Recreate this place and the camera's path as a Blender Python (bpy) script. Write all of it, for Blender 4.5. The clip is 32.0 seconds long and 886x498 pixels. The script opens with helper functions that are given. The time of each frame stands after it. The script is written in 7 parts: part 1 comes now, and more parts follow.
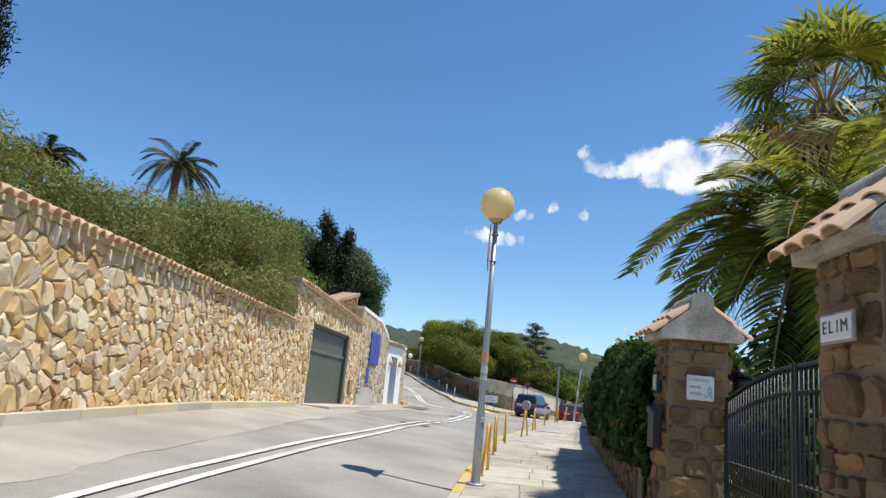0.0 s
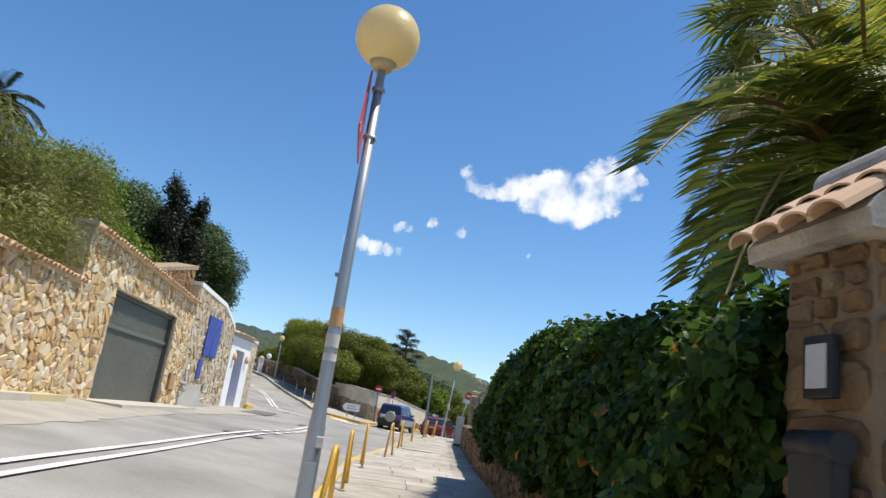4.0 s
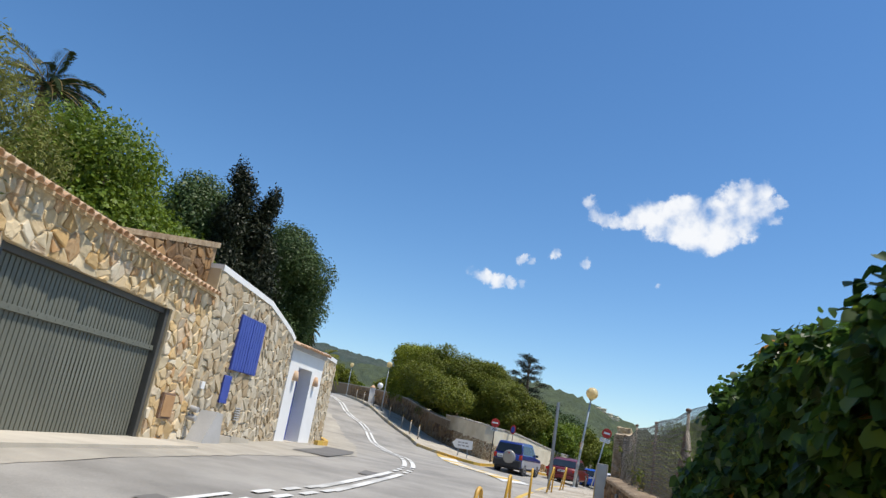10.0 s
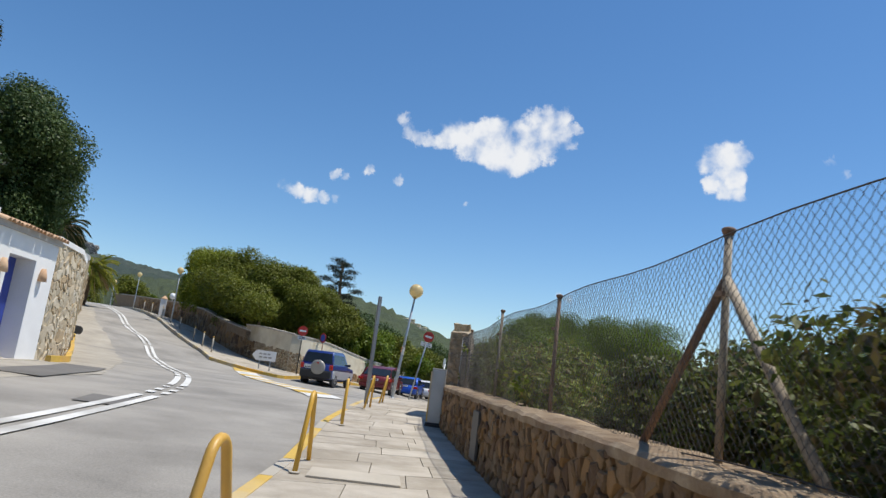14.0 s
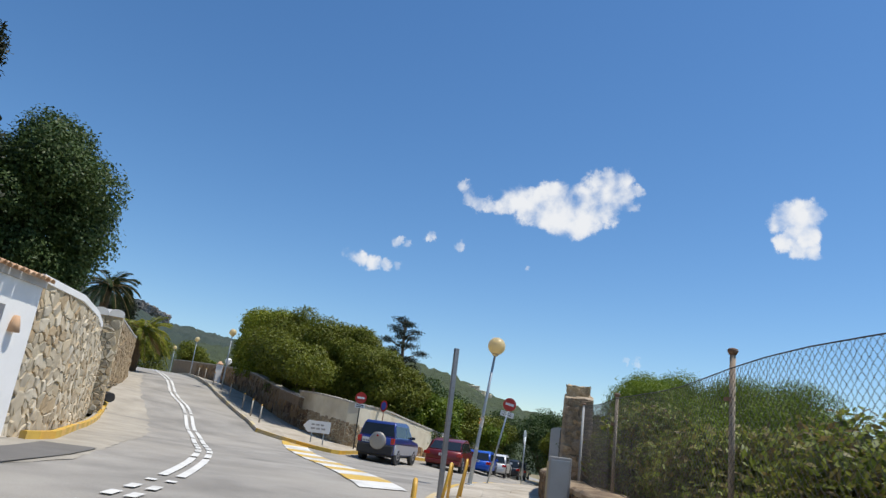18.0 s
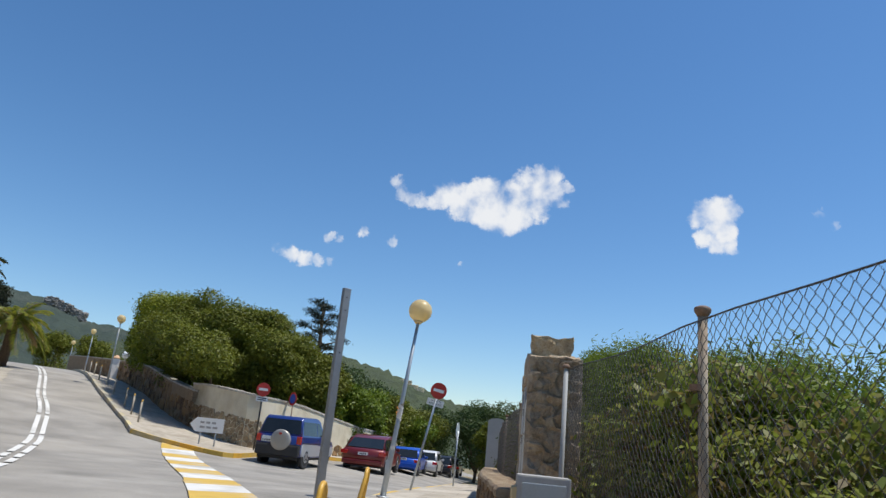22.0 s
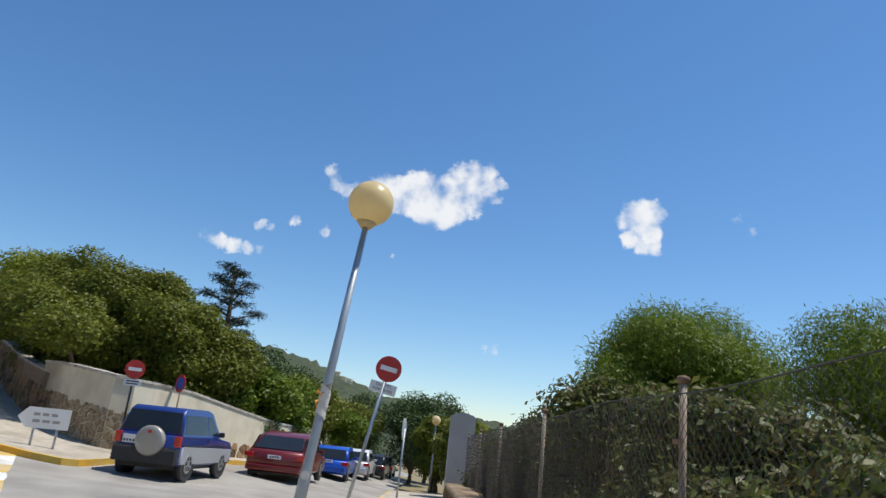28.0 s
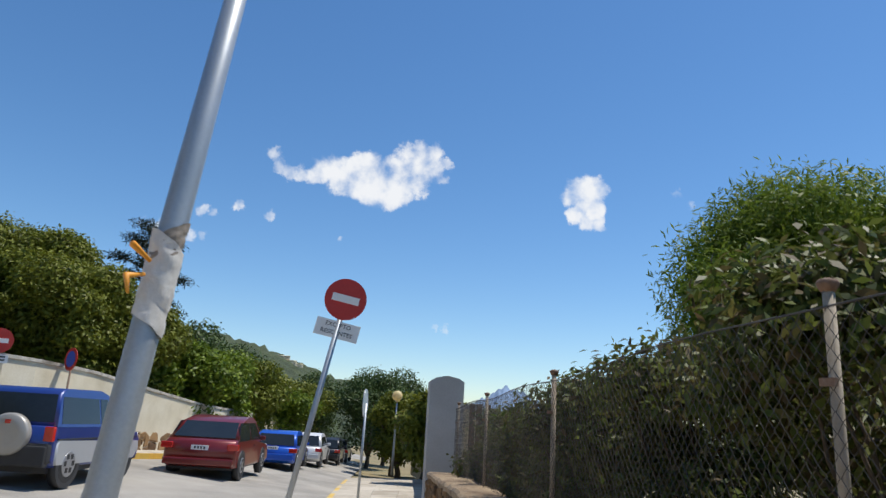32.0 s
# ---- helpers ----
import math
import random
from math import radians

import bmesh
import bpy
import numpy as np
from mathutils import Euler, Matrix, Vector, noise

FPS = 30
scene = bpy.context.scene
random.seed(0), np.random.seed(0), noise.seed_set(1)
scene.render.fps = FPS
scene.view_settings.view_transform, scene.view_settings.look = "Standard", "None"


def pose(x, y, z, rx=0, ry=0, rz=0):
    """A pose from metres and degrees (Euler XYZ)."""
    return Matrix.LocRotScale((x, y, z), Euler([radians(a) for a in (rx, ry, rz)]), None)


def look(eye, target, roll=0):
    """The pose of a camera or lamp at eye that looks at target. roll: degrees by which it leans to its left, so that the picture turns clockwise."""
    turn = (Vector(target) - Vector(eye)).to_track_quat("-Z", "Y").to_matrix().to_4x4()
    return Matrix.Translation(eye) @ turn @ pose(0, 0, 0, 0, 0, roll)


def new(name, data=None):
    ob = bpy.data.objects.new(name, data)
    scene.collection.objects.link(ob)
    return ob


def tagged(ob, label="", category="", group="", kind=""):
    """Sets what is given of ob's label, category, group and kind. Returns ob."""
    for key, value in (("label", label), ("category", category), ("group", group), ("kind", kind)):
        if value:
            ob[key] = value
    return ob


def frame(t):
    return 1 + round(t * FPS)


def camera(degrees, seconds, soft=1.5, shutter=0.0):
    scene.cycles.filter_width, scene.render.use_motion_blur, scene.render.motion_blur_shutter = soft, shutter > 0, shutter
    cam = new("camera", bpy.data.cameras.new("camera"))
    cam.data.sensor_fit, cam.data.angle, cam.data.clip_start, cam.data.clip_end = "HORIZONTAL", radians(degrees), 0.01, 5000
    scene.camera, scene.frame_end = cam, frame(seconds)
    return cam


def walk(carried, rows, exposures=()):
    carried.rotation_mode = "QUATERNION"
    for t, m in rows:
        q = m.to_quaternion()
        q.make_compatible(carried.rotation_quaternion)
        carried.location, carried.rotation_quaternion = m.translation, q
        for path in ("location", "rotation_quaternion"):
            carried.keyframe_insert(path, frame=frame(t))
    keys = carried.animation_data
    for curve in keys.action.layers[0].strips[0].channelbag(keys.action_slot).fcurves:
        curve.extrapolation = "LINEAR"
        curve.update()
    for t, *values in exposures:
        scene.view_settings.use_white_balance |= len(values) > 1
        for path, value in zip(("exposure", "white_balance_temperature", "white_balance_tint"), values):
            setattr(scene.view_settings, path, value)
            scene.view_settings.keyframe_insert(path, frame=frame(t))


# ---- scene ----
# ---- camera ----
cam = camera(65.7, 32.0, soft=1.4, shutter=0.3)
PATH = [
    (0, (-0.278, -0.445, 1.326), (-0.236, 1.511, 1.744), 5.5),
    (0.5, (-0.280, 0.034, 1.310), (-0.215, 1.988, 1.732), 5.9),
    (1, (-0.197, 0.580, 1.298), (-0.023, 2.518, 1.761), 3.4),
    (1.5, (-0.057, 1.155, 1.291), (0.107, 3.084, 1.796), 5.5),
    (2, (0.074, 1.723, 1.297), (0.360, 3.651, 1.746), 4.1),
    (2.5, (0.172, 2.308, 1.310), (0.335, 4.253, 1.747), 5.1),
    (3, (0.232, 2.918, 1.311), (0.523, 4.839, 1.784), 3.7),
    (3.5, (0.271, 3.539, 1.304), (0.583, 5.459, 1.770), 7.4),
    (5.5, (0.637, 5.930, 1.287), (1.200, 7.764, 1.852), 6.7),
    (6, (0.820, 6.628, 1.277), (1.249, 8.524, 1.747), 5.7),
    (6.5, (1.044, 7.341, 1.305), (1.455, 9.236, 1.794), 5.6),
    (7, (1.239, 8.002, 1.379), (1.671, 9.886, 1.891), 3.5),
    (7.5, (1.385, 8.673, 1.435), (1.695, 10.574, 1.974), 7.6),
    (8, (1.490, 9.402, 1.466), (1.853, 11.290, 2.019), 7.8),
    (8.5, (1.599, 10.048, 1.517), (1.835, 11.960, 2.056), 8.6),
    (9, (1.733, 10.535, 1.570), (1.955, 12.429, 2.172), 9.4),
    (9.5, (1.881, 11.026, 1.619), (1.939, 12.947, 2.175), 8.7),
    (10, (2.025, 11.605, 1.608), (2.048, 13.535, 2.133), 9.7),
    (10.5, (2.168, 12.212, 1.564), (2.466, 14.097, 2.164), 8.3),
    (11, (2.288, 12.824, 1.536), (2.459, 14.729, 2.122), 11.2),
    (11.5, (2.327, 13.469, 1.471), (2.623, 15.402, 1.888), 7.3),
    (12, (2.352, 14.133, 1.434), (2.669, 16.059, 1.871), 9.4),
    (12.5, (2.432, 14.786, 1.454), (2.901, 16.682, 1.885), 8.2),
    (13, (2.535, 15.394, 1.476), (3.105, 17.258, 1.921), 4.0),
    (13.5, (2.681, 16.013, 1.479), (3.208, 17.907, 1.848), 4.9),
    (14, (2.879, 16.684, 1.498), (3.469, 18.560, 1.863), 7.1),
    (14.5, (3.076, 17.358, 1.567), (3.562, 19.260, 1.948), 7.3),
    (16.5, (3.313, 19.406, 1.597), (3.955, 21.238, 2.079), 3.6),
    (17, (3.418, 19.982, 1.625), (3.838, 21.854, 2.191), 7.7),
    (17.5, (3.555, 20.599, 1.653), (4.064, 22.456, 2.194), 5.8),
    (18, (3.707, 21.26, 1.692), (4.092, 23.151, 2.219), 7.4),
    (18.5, (3.838, 21.82, 1.714), (4.388, 23.677, 2.213), 7.3),
    (19, (3.98, 22.35, 1.71), (4.516, 24.219, 2.177), 5.3),
    (19.5, (4.145, 22.967, 1.696), (4.616, 24.832, 2.244), 5.8),
    (20, (4.355, 23.652, 1.693), (4.996, 25.469, 2.231), 3.5),
    (20.5, (4.6, 24.308, 1.703), (5.202, 26.135, 2.252), 5.8),
    (21, (4.871, 24.898, 1.727), (5.537, 26.703, 2.275), 4.6),
    (21.5, (5.148, 25.429, 1.755), (5.678, 27.273, 2.319), 7.1),
    (22, (5.397, 25.918, 1.764), (5.971, 27.758, 2.3), 5.8),
    (22.5, (5.649, 26.444, 1.76), (6.281, 28.262, 2.303), 4.8),
    (23, (5.887, 27.024, 1.763), (6.393, 28.872, 2.337), 8.5),
    (23.5, (6.098, 27.627, 1.782), (6.667, 29.458, 2.351), 5.6),
    (24, (6.269, 28.229, 1.804), (6.687, 30.101, 2.371), 6.8),
    (24.5, (6.398, 28.808, 1.81), (6.908, 30.647, 2.408), 6.1),
    (25, (6.534, 29.443, 1.815), (7.136, 31.287, 2.303), 5.3),
    (25.5, (6.661, 30.068, 1.823), (7.246, 31.914, 2.322), 5.0),
    (27.5, (7.292, 32.202, 1.994), (7.905, 34.044, 2.475), 7.9),
    (28, (7.305, 32.816, 1.978), (8.063, 34.588, 2.514), 6.2),
    (28.5, (7.408, 33.409, 1.946), (8.252, 35.152, 2.445), 1.9),
    (29, (7.492, 33.938, 1.894), (8.252, 35.729, 2.354), 5.1),
    (29.5, (7.75, 34.505, 1.849), (8.572, 36.285, 2.244), 4.9),
    (30, (7.97, 35.15, 1.913), (8.619, 36.993, 2.34), 8.2),
    (30.5, (8.209, 35.849, 1.93), (9.055, 37.596, 2.411), 5.6),
    (31, (8.402, 36.165, 1.866), (9.222, 37.936, 2.303), 6.2),
    (31.5, (8.683, 36.919, 1.928), (9.534, 38.663, 2.413), 6.1),
    (32, (8.863, 37.177, 1.847), (9.766, 38.892, 2.34), 3.4),
]
walk(cam, [(t, look(eye, target, roll)) for t, eye, target, roll in PATH], exposures=[(0, 0.3), (8, 0.32), (10, 0.2), (12, 0.17), (14, 0.06), (18, 0.06), (24, 0.05), (28, 0.1), (32, 0.12)])

# ---- daylight ----
SUN = Vector((1.55, -0.3, 3.8)).normalized()
elev, turn_z = math.asin(SUN.z), math.atan2(SUN.x, SUN.y)
world = bpy.data.worlds.new("sky")
scene.world = world
world.use_nodes = True
wn, wl = world.node_tree.nodes, world.node_tree.links
wn.clear()
sky = wn.new("ShaderNodeTexSky")
sky.sky_type, sky.sun_disc, sky.sun_elevation, sky.sun_rotation = "NISHITA", False, elev, turn_z
sky.altitude, sky.air_density, sky.dust_density, sky.ozone_density = 50, 1.0, 0.15, 4.0
# fair-weather clouds: blobs (azimuth, elevation, radius in degrees), frayed by noise
CLOUDS = [
    (12.7, 20.5, 0.42), (13.3, 19.7, 0.42), (14.0, 19.4, 0.47), (15.0, 19.5, 0.52), (16.1, 19.5, 0.61), (17.1, 19.9, 0.75), (17.9, 20.3, 0.70), (18.7, 19.5, 0.85),
    (19.7, 20.4, 0.80), (20.2, 19.2, 0.89), (20.9, 20.6, 0.85), (21.6, 18.7, 0.94), (22.5, 19.7, 1.03), (22.8, 18.0, 0.80), (23.5, 20.6, 0.94), (23.9, 19.0, 0.94),
    (24.1, 21.9, 0.61), (25.2, 22.2, 0.66), (26.3, 22.0, 0.66), (25.1, 20.8, 0.94), (25.4, 19.5, 0.70), (26.5, 20.7, 0.70), (27.2, 19.9, 0.38), (27.7, 21.2, 0.38),
    (3.6, 13.9, 0.33), (4.6, 13.6, 0.52), (5.8, 13.4, 0.52), (6.9, 13.4, 0.42), (8.0, 13.4, 0.28), (7.4, 15.4, 0.34), (8.3, 15.3, 0.28), (10.4, 16.0, 0.32), (12.8, 15.9, 0.38), (18.7, 14.5, 0.2),
    (38.9, 19.3, 0.70), (39.8, 19.4, 0.70), (40.7, 19.1, 0.75), (41.3, 18.7, 0.38), (39.9, 18.5, 0.61), (39.2, 17.5, 0.56), (40.1, 16.9, 0.50), (40.7, 17.7, 0.6), (40.9, 16.7, 0.34),
    (47.3, 18.6, 0.27), (48.2, 18.0, 0.24), (27.5, 7.5, 0.24), (28.3, 7.6, 0.24)]
coord = wn.new("ShaderNodeTexCoord")
fray = wn.new("ShaderNodeTexNoise")
fray.inputs["Scale"].default_value, fray.inputs["Detail"].default_value, fray.inputs["Roughness"].default_value = 26, 7, 0.66
shift = wn.new("ShaderNodeVectorMath")
shift.operation = "MULTIPLY_ADD"
shift.inputs[1].default_value, shift.inputs[2].default_value = (0.045,) * 3, (-0.0225,) * 3
place = wn.new("ShaderNodeVectorMath")
place.operation = "ADD"
unit = wn.new("ShaderNodeVectorMath")
unit.operation = "NORMALIZE"
wl.new(coord.outputs["Generated"], fray.inputs["Vector"])
wl.new(fray.outputs["Color"], shift.inputs[0])
wl.new(coord.outputs["Generated"], place.inputs[0])
wl.new(shift.outputs[0], place.inputs[1])
wl.new(place.outputs[0], unit.inputs[0])
cover = None
for az, el, size in CLOUDS:
    a, e = radians(az), radians(el)
    dot = wn.new("ShaderNodeVectorMath")
    dot.operation = "DOT_PRODUCT"
    dot.inputs[1].default_value = (math.sin(a) * math.cos(e), math.cos(a) * math.cos(e), math.sin(e))
    wl.new(unit.outputs[0], dot.inputs[0])
    span = wn.new("ShaderNodeMapRange")
    span.inputs["From Min"].default_value = math.cos(radians(size * 2.1))
    span.inputs["From Max"].default_value = math.cos(radians(size * 0.25))
    span.inputs["To Max"].default_value = 1.0 if size > 0.5 else 0.8 if size > 0.3 else 0.6
    span.interpolation_type = "SMOOTHSTEP"
    wl.new(dot.outputs["Value"], span.inputs["Value"])
    if cover is None:
        cover = span.outputs[0]
    else:
        both = wn.new("ShaderNodeMath")
        both.operation = "SMOOTH_MAX"
        both.inputs[2].default_value = 0.3
        wl.new(cover, both.inputs[0])
        wl.new(span.outputs[0], both.inputs[1])
        cover = both.outputs[0]
thick = wn.new("ShaderNodeMapRange")
thick.inputs["From Min"].default_value, thick.inputs["From Max"].default_value, thick.interpolation_type = 0.3, 1.15, "SMOOTHSTEP"
puff = wn.new("ShaderNodeTexNoise")
puff.inputs["Scale"].default_value, puff.inputs["Detail"].default_value = 30, 7
wl.new(coord.outputs["Generated"], puff.inputs["Vector"])
loose = wn.new("ShaderNodeMapRange")
loose.inputs["From Min"].default_value, loose.inputs["From Max"].default_value = 0.3, 0.7
loose.inputs["To Min"].default_value, loose.inputs["To Max"].default_value = 0.45, 1.35
wl.new(puff.outputs["Fac"], loose.inputs["Value"])
drop = wn.new("ShaderNodeMath")
drop.operation = "MULTIPLY"
wl.new(cover, drop.inputs[0])
wl.new(loose.outputs[0], drop.inputs[1])
wl.new(drop.outputs[0], thick.inputs["Value"])
white = wn.new("ShaderNodeMix")
white.data_type = "RGBA"
white.inputs["B"].default_value = (6.3, 6.45, 6.7, 1)
wl.new(thick.outputs[0], white.inputs["Factor"])
blue = wn.new("ShaderNodeHueSaturation")
blue.inputs["Saturation"].default_value, blue.inputs["Value"].default_value = 1.18, 1.0
wl.new(sky.outputs[0], blue.inputs["Color"])
wl.new(blue.outputs[0], white.inputs["A"])
back = wn.new("ShaderNodeBackground")
back.inputs["Strength"].default_value = 0.128
wl.new(white.outputs["Result"], back.inputs["Color"])
wl.new(back.outputs[0], wn.new("ShaderNodeOutputWorld").inputs["Surface"])
sun = new("sun", bpy.data.lights.new("sun", "SUN"))
sun.data.energy, sun.data.angle, sun.data.color = 4.5, radians(0.53), (1.0, 0.95, 0.87)
sun.matrix_world = look(SUN * 50, (0, 0, 0))

# ---- materials ----
def material(name, stops, rough=0.8, scale=8.0, fine=60.0, bump=0.3, metal=0.0, by="", spread=0.25, stain=0.0, stain_col=(0.1, 0.09, 0.07), coat=0.0, through_light=0.0, bump_dist=0.01, object_space=False):
    """A surface with a colour ramp over two scales of noise. by: OBJECT or ISLAND gives each piece its own tone."""
    m = bpy.data.materials.new(name)
    m.use_nodes = True
    n, l = m.node_tree.nodes, m.node_tree.links
    bsdf = n["Principled BSDF"]
    bsdf.inputs["Roughness"].default_value, bsdf.inputs["Metallic"].default_value = rough, metal
    bsdf.inputs["Coat Weight"].default_value = coat
    bsdf.inputs["Coat Roughness"].default_value = 0.05
    if object_space:
        pos = n.new("ShaderNodeTexCoord").outputs["Object"]
    else:
        pos = n.new("ShaderNodeNewGeometry").outputs["Position"]
    big, small = n.new("ShaderNodeTexNoise"), n.new("ShaderNodeTexNoise")
    big.inputs["Scale"].default_value, big.inputs["Detail"].default_value = scale, 5
    small.inputs["Scale"].default_value, small.inputs["Detail"].default_value, small.inputs["Roughness"].default_value = fine, 6, 0.65
    l.new(pos, big.inputs["Vector"])
    l.new(pos, small.inputs["Vector"])
    mix = n.new("ShaderNodeMath")
    mix.operation = "MULTIPLY_ADD"
    mix.inputs[1].default_value = 0.45
    l.new(small.outputs["Fac"], mix.inputs[0])
    half = n.new("ShaderNodeMath")
    half.operation = "MULTIPLY"
    half.inputs[1].default_value = 0.55
    l.new(big.outputs["Fac"], half.inputs[0])
    l.new(half.outputs[0], mix.inputs[2])
    value = mix.outputs[0]
    if by:
        if by == "OBJECT":
            r = n.new("ShaderNodeObjectInfo").outputs["Random"]
        else:
            r = n.new("ShaderNodeNewGeometry").outputs["Random Per Island"]
        blend = n.new("ShaderNodeMix")
        blend.inputs["Factor"].default_value = 1 - spread
        l.new(r, blend.inputs["A"])
        l.new(value, blend.inputs["B"])
        value = blend.outputs["Result"]
    ramp = n.new("ShaderNodeValToRGB")
    while len(ramp.color_ramp.elements) < len(stops):
        ramp.color_ramp.elements.new(0.5)
    lo, hi = (0.05, 0.95) if by and spread > 0.5 else (0.32, 0.68)
    for k, c in enumerate(stops):
        ramp.color_ramp.elements[k].position = lo + (hi - lo) * k / max(1, len(stops) - 1)
        ramp.color_ramp.elements[k].color = (*c, 1)
    l.new(value, ramp.inputs["Fac"])
    colour = ramp.outputs["Color"]
    if stain:
        patch = n.new("ShaderNodeTexNoise")
        patch.inputs["Scale"].default_value, patch.inputs["Detail"].default_value = scale * 0.23, 8
        l.new(pos, patch.inputs["Vector"])
        mask = n.new("ShaderNodeMapRange")
        mask.inputs["From Min"].default_value, mask.inputs["From Max"].default_value, mask.inputs["To Max"].default_value = 0.5, 0.68, stain
        l.new(patch.outputs["Fac"], mask.inputs["Value"])
        dirty = n.new("ShaderNodeMix")
        dirty.data_type = "RGBA"
        dirty.inputs["B"].default_value = (*stain_col, 1)
        l.new(mask.outputs[0], dirty.inputs["Factor"])
        l.new(colour, dirty.inputs["A"])
        colour = dirty.outputs["Result"]
    l.new(colour, bsdf.inputs["Base Color"])
    if bump:
        b = n.new("ShaderNodeBump")
        b.inputs["Strength"].default_value, b.inputs["Distance"].default_value = bump, bump_dist
        l.new(mix.outputs[0], b.inputs["Height"])
        l.new(b.outputs["Normal"], bsdf.inputs["Normal"])
    if through_light:
        soft_light = n.new("ShaderNodeBsdfTranslucent")
        l.new(colour, soft_light.inputs["Color"])
        add = n.new("ShaderNodeMixShader")
        add.inputs[0].default_value = through_light
        l.new(bsdf.outputs[0], add.inputs[1])
        l.new(soft_light.outputs[0], add.inputs[2])
        l.new(add.outputs[0], n["Material Output"].inputs["Surface"])
    return m


def glass(name, tint=(0.9, 0.95, 0.95)):
    m = bpy.data.materials.new(name)
    m.use_nodes = True
    b = m.node_tree.nodes["Principled BSDF"]
    b.inputs["Base Color"].default_value, b.inputs["Roughness"].default_value = (*tint, 1), 0.03
    b.inputs["Transmission Weight"].default_value, b.inputs["IOR"].default_value = 0.85, 1.3
    return m


SAND = [(0.30, 0.15, 0.055), (0.52, 0.34, 0.14), (0.58, 0.43, 0.24), (0.62, 0.51, 0.33), (0.56, 0.38, 0.17), (0.66, 0.58, 0.43), (0.42, 0.23, 0.09), (0.60, 0.48, 0.30)]
GREYSAND = [(0.30, 0.24, 0.16), (0.45, 0.38, 0.27), (0.50, 0.43, 0.31), (0.38, 0.28, 0.16), (0.54, 0.48, 0.37), (0.44, 0.36, 0.24)]
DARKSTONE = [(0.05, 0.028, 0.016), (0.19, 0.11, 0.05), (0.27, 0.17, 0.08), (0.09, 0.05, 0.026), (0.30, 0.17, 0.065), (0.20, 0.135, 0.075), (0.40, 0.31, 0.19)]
M = {}
M["asphalt"] = material("asphalt", [(0.16, 0.149, 0.13), (0.275, 0.257, 0.226), (0.40, 0.375, 0.33)], 0.92, 0.7, 55, 0.5, stain=0.6, stain_col=(0.38, 0.35, 0.30))
M["tar_patch"] = material("tar_patch", [(0.12, 0.112, 0.10), (0.17, 0.16, 0.145)], 0.9, 1.2, 90, 0.35)
M["concrete"] = material("concrete", [(0.31, 0.27, 0.21), (0.44, 0.39, 0.315), (0.54, 0.49, 0.405)], 0.92, 4.0, 70, 0.8, by="OBJECT", spread=0.22, stain=0.6, stain_col=(0.25, 0.21, 0.15))
M["apron"] = material("apron", [(0.40, 0.355, 0.28), (0.50, 0.45, 0.365), (0.57, 0.515, 0.42)], 0.93, 1.1, 60, 0.4, stain=0.5, stain_col=(0.25, 0.225, 0.18))
M["soil"] = material("soil", [(0.16, 0.12, 0.06), (0.24, 0.19, 0.10), (0.12, 0.13, 0.05)], 0.95, 0.6, 20, 0.5)
M["white_paint"] = material("white_paint", [(0.58, 0.57, 0.53), (0.74, 0.73, 0.69)], 0.75, 3, 60, 0.25, stain=0.85, stain_col=(0.36, 0.345, 0.31))
M["yellow_paint"] = material("yellow_paint", [(0.50, 0.32, 0.06), (0.66, 0.44, 0.08)], 0.7, 3, 50, 0.25, stain=0.9, stain_col=(0.50, 0.44, 0.33))
M["yellow_tube"] = material("yellow_tube", [(0.60, 0.33, 0.035), (0.72, 0.43, 0.06)], 0.45, 5, 80, 0.15, stain=0.5, stain_col=(0.45, 0.28, 0.10))
M["mortar"] = material("mortar", [(0.46, 0.36, 0.22), (0.58, 0.48, 0.32)], 0.95, 4, 60, 0.5)
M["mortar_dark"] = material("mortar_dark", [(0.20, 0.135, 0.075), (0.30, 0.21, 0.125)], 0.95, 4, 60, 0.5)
M["stone"] = material("stone", SAND, 0.9, 7, 60, 0.6, by="OBJECT", spread=0.72, bump_dist=0.02)
M["stone_joined"] = material("stone_joined", SAND, 0.9, 7, 60, 0.6, by="ISLAND", spread=0.72, bump_dist=0.02)
M["stone_grey"] = material("stone_grey", GREYSAND, 0.9, 7, 60, 0.6, by="OBJECT", spread=0.72, bump_dist=0.02)
M["stone_grey_joined"] = material("stone_grey_joined", GREYSAND, 0.9, 7, 60, 0.6, by="ISLAND", spread=0.72, bump_dist=0.02)
BUFF = [(0.20, 0.15, 0.09), (0.32, 0.24, 0.14), (0.38, 0.30, 0.19), (0.26, 0.18, 0.10), (0.42, 0.35, 0.24)]
M["stone_buff"] = material("stone_buff", BUFF, 0.9, 7, 60, 0.6, by="OBJECT", spread=0.7, bump_dist=0.02)
M["stone_buff_joined"] = material("stone_buff_joined", BUFF, 0.9, 7, 60, 0.6, by="ISLAND", spread=0.7, bump_dist=0.02)
M["stone_dark"] = material("stone_dark", DARKSTONE, 0.9, 7, 60, 0.7, by="OBJECT", spread=0.7, bump_dist=0.02)
M["stone_dark_joined"] = material("stone_dark_joined", DARKSTONE, 0.9, 7, 60, 0.7, by="ISLAND", spread=0.7, bump_dist=0.02)
M["terracotta"] = material("terracotta", [(0.42, 0.24, 0.13), (0.55, 0.35, 0.21), (0.62, 0.46, 0.31)], 0.85, 5, 70, 0.3, by="OBJECT", spread=0.6)
M["terracotta_joined"] = material("terracotta_joined", [(0.42, 0.24, 0.13), (0.55, 0.35, 0.21), (0.62, 0.46, 0.31)], 0.85, 5, 70, 0.3, by="ISLAND", spread=0.6)
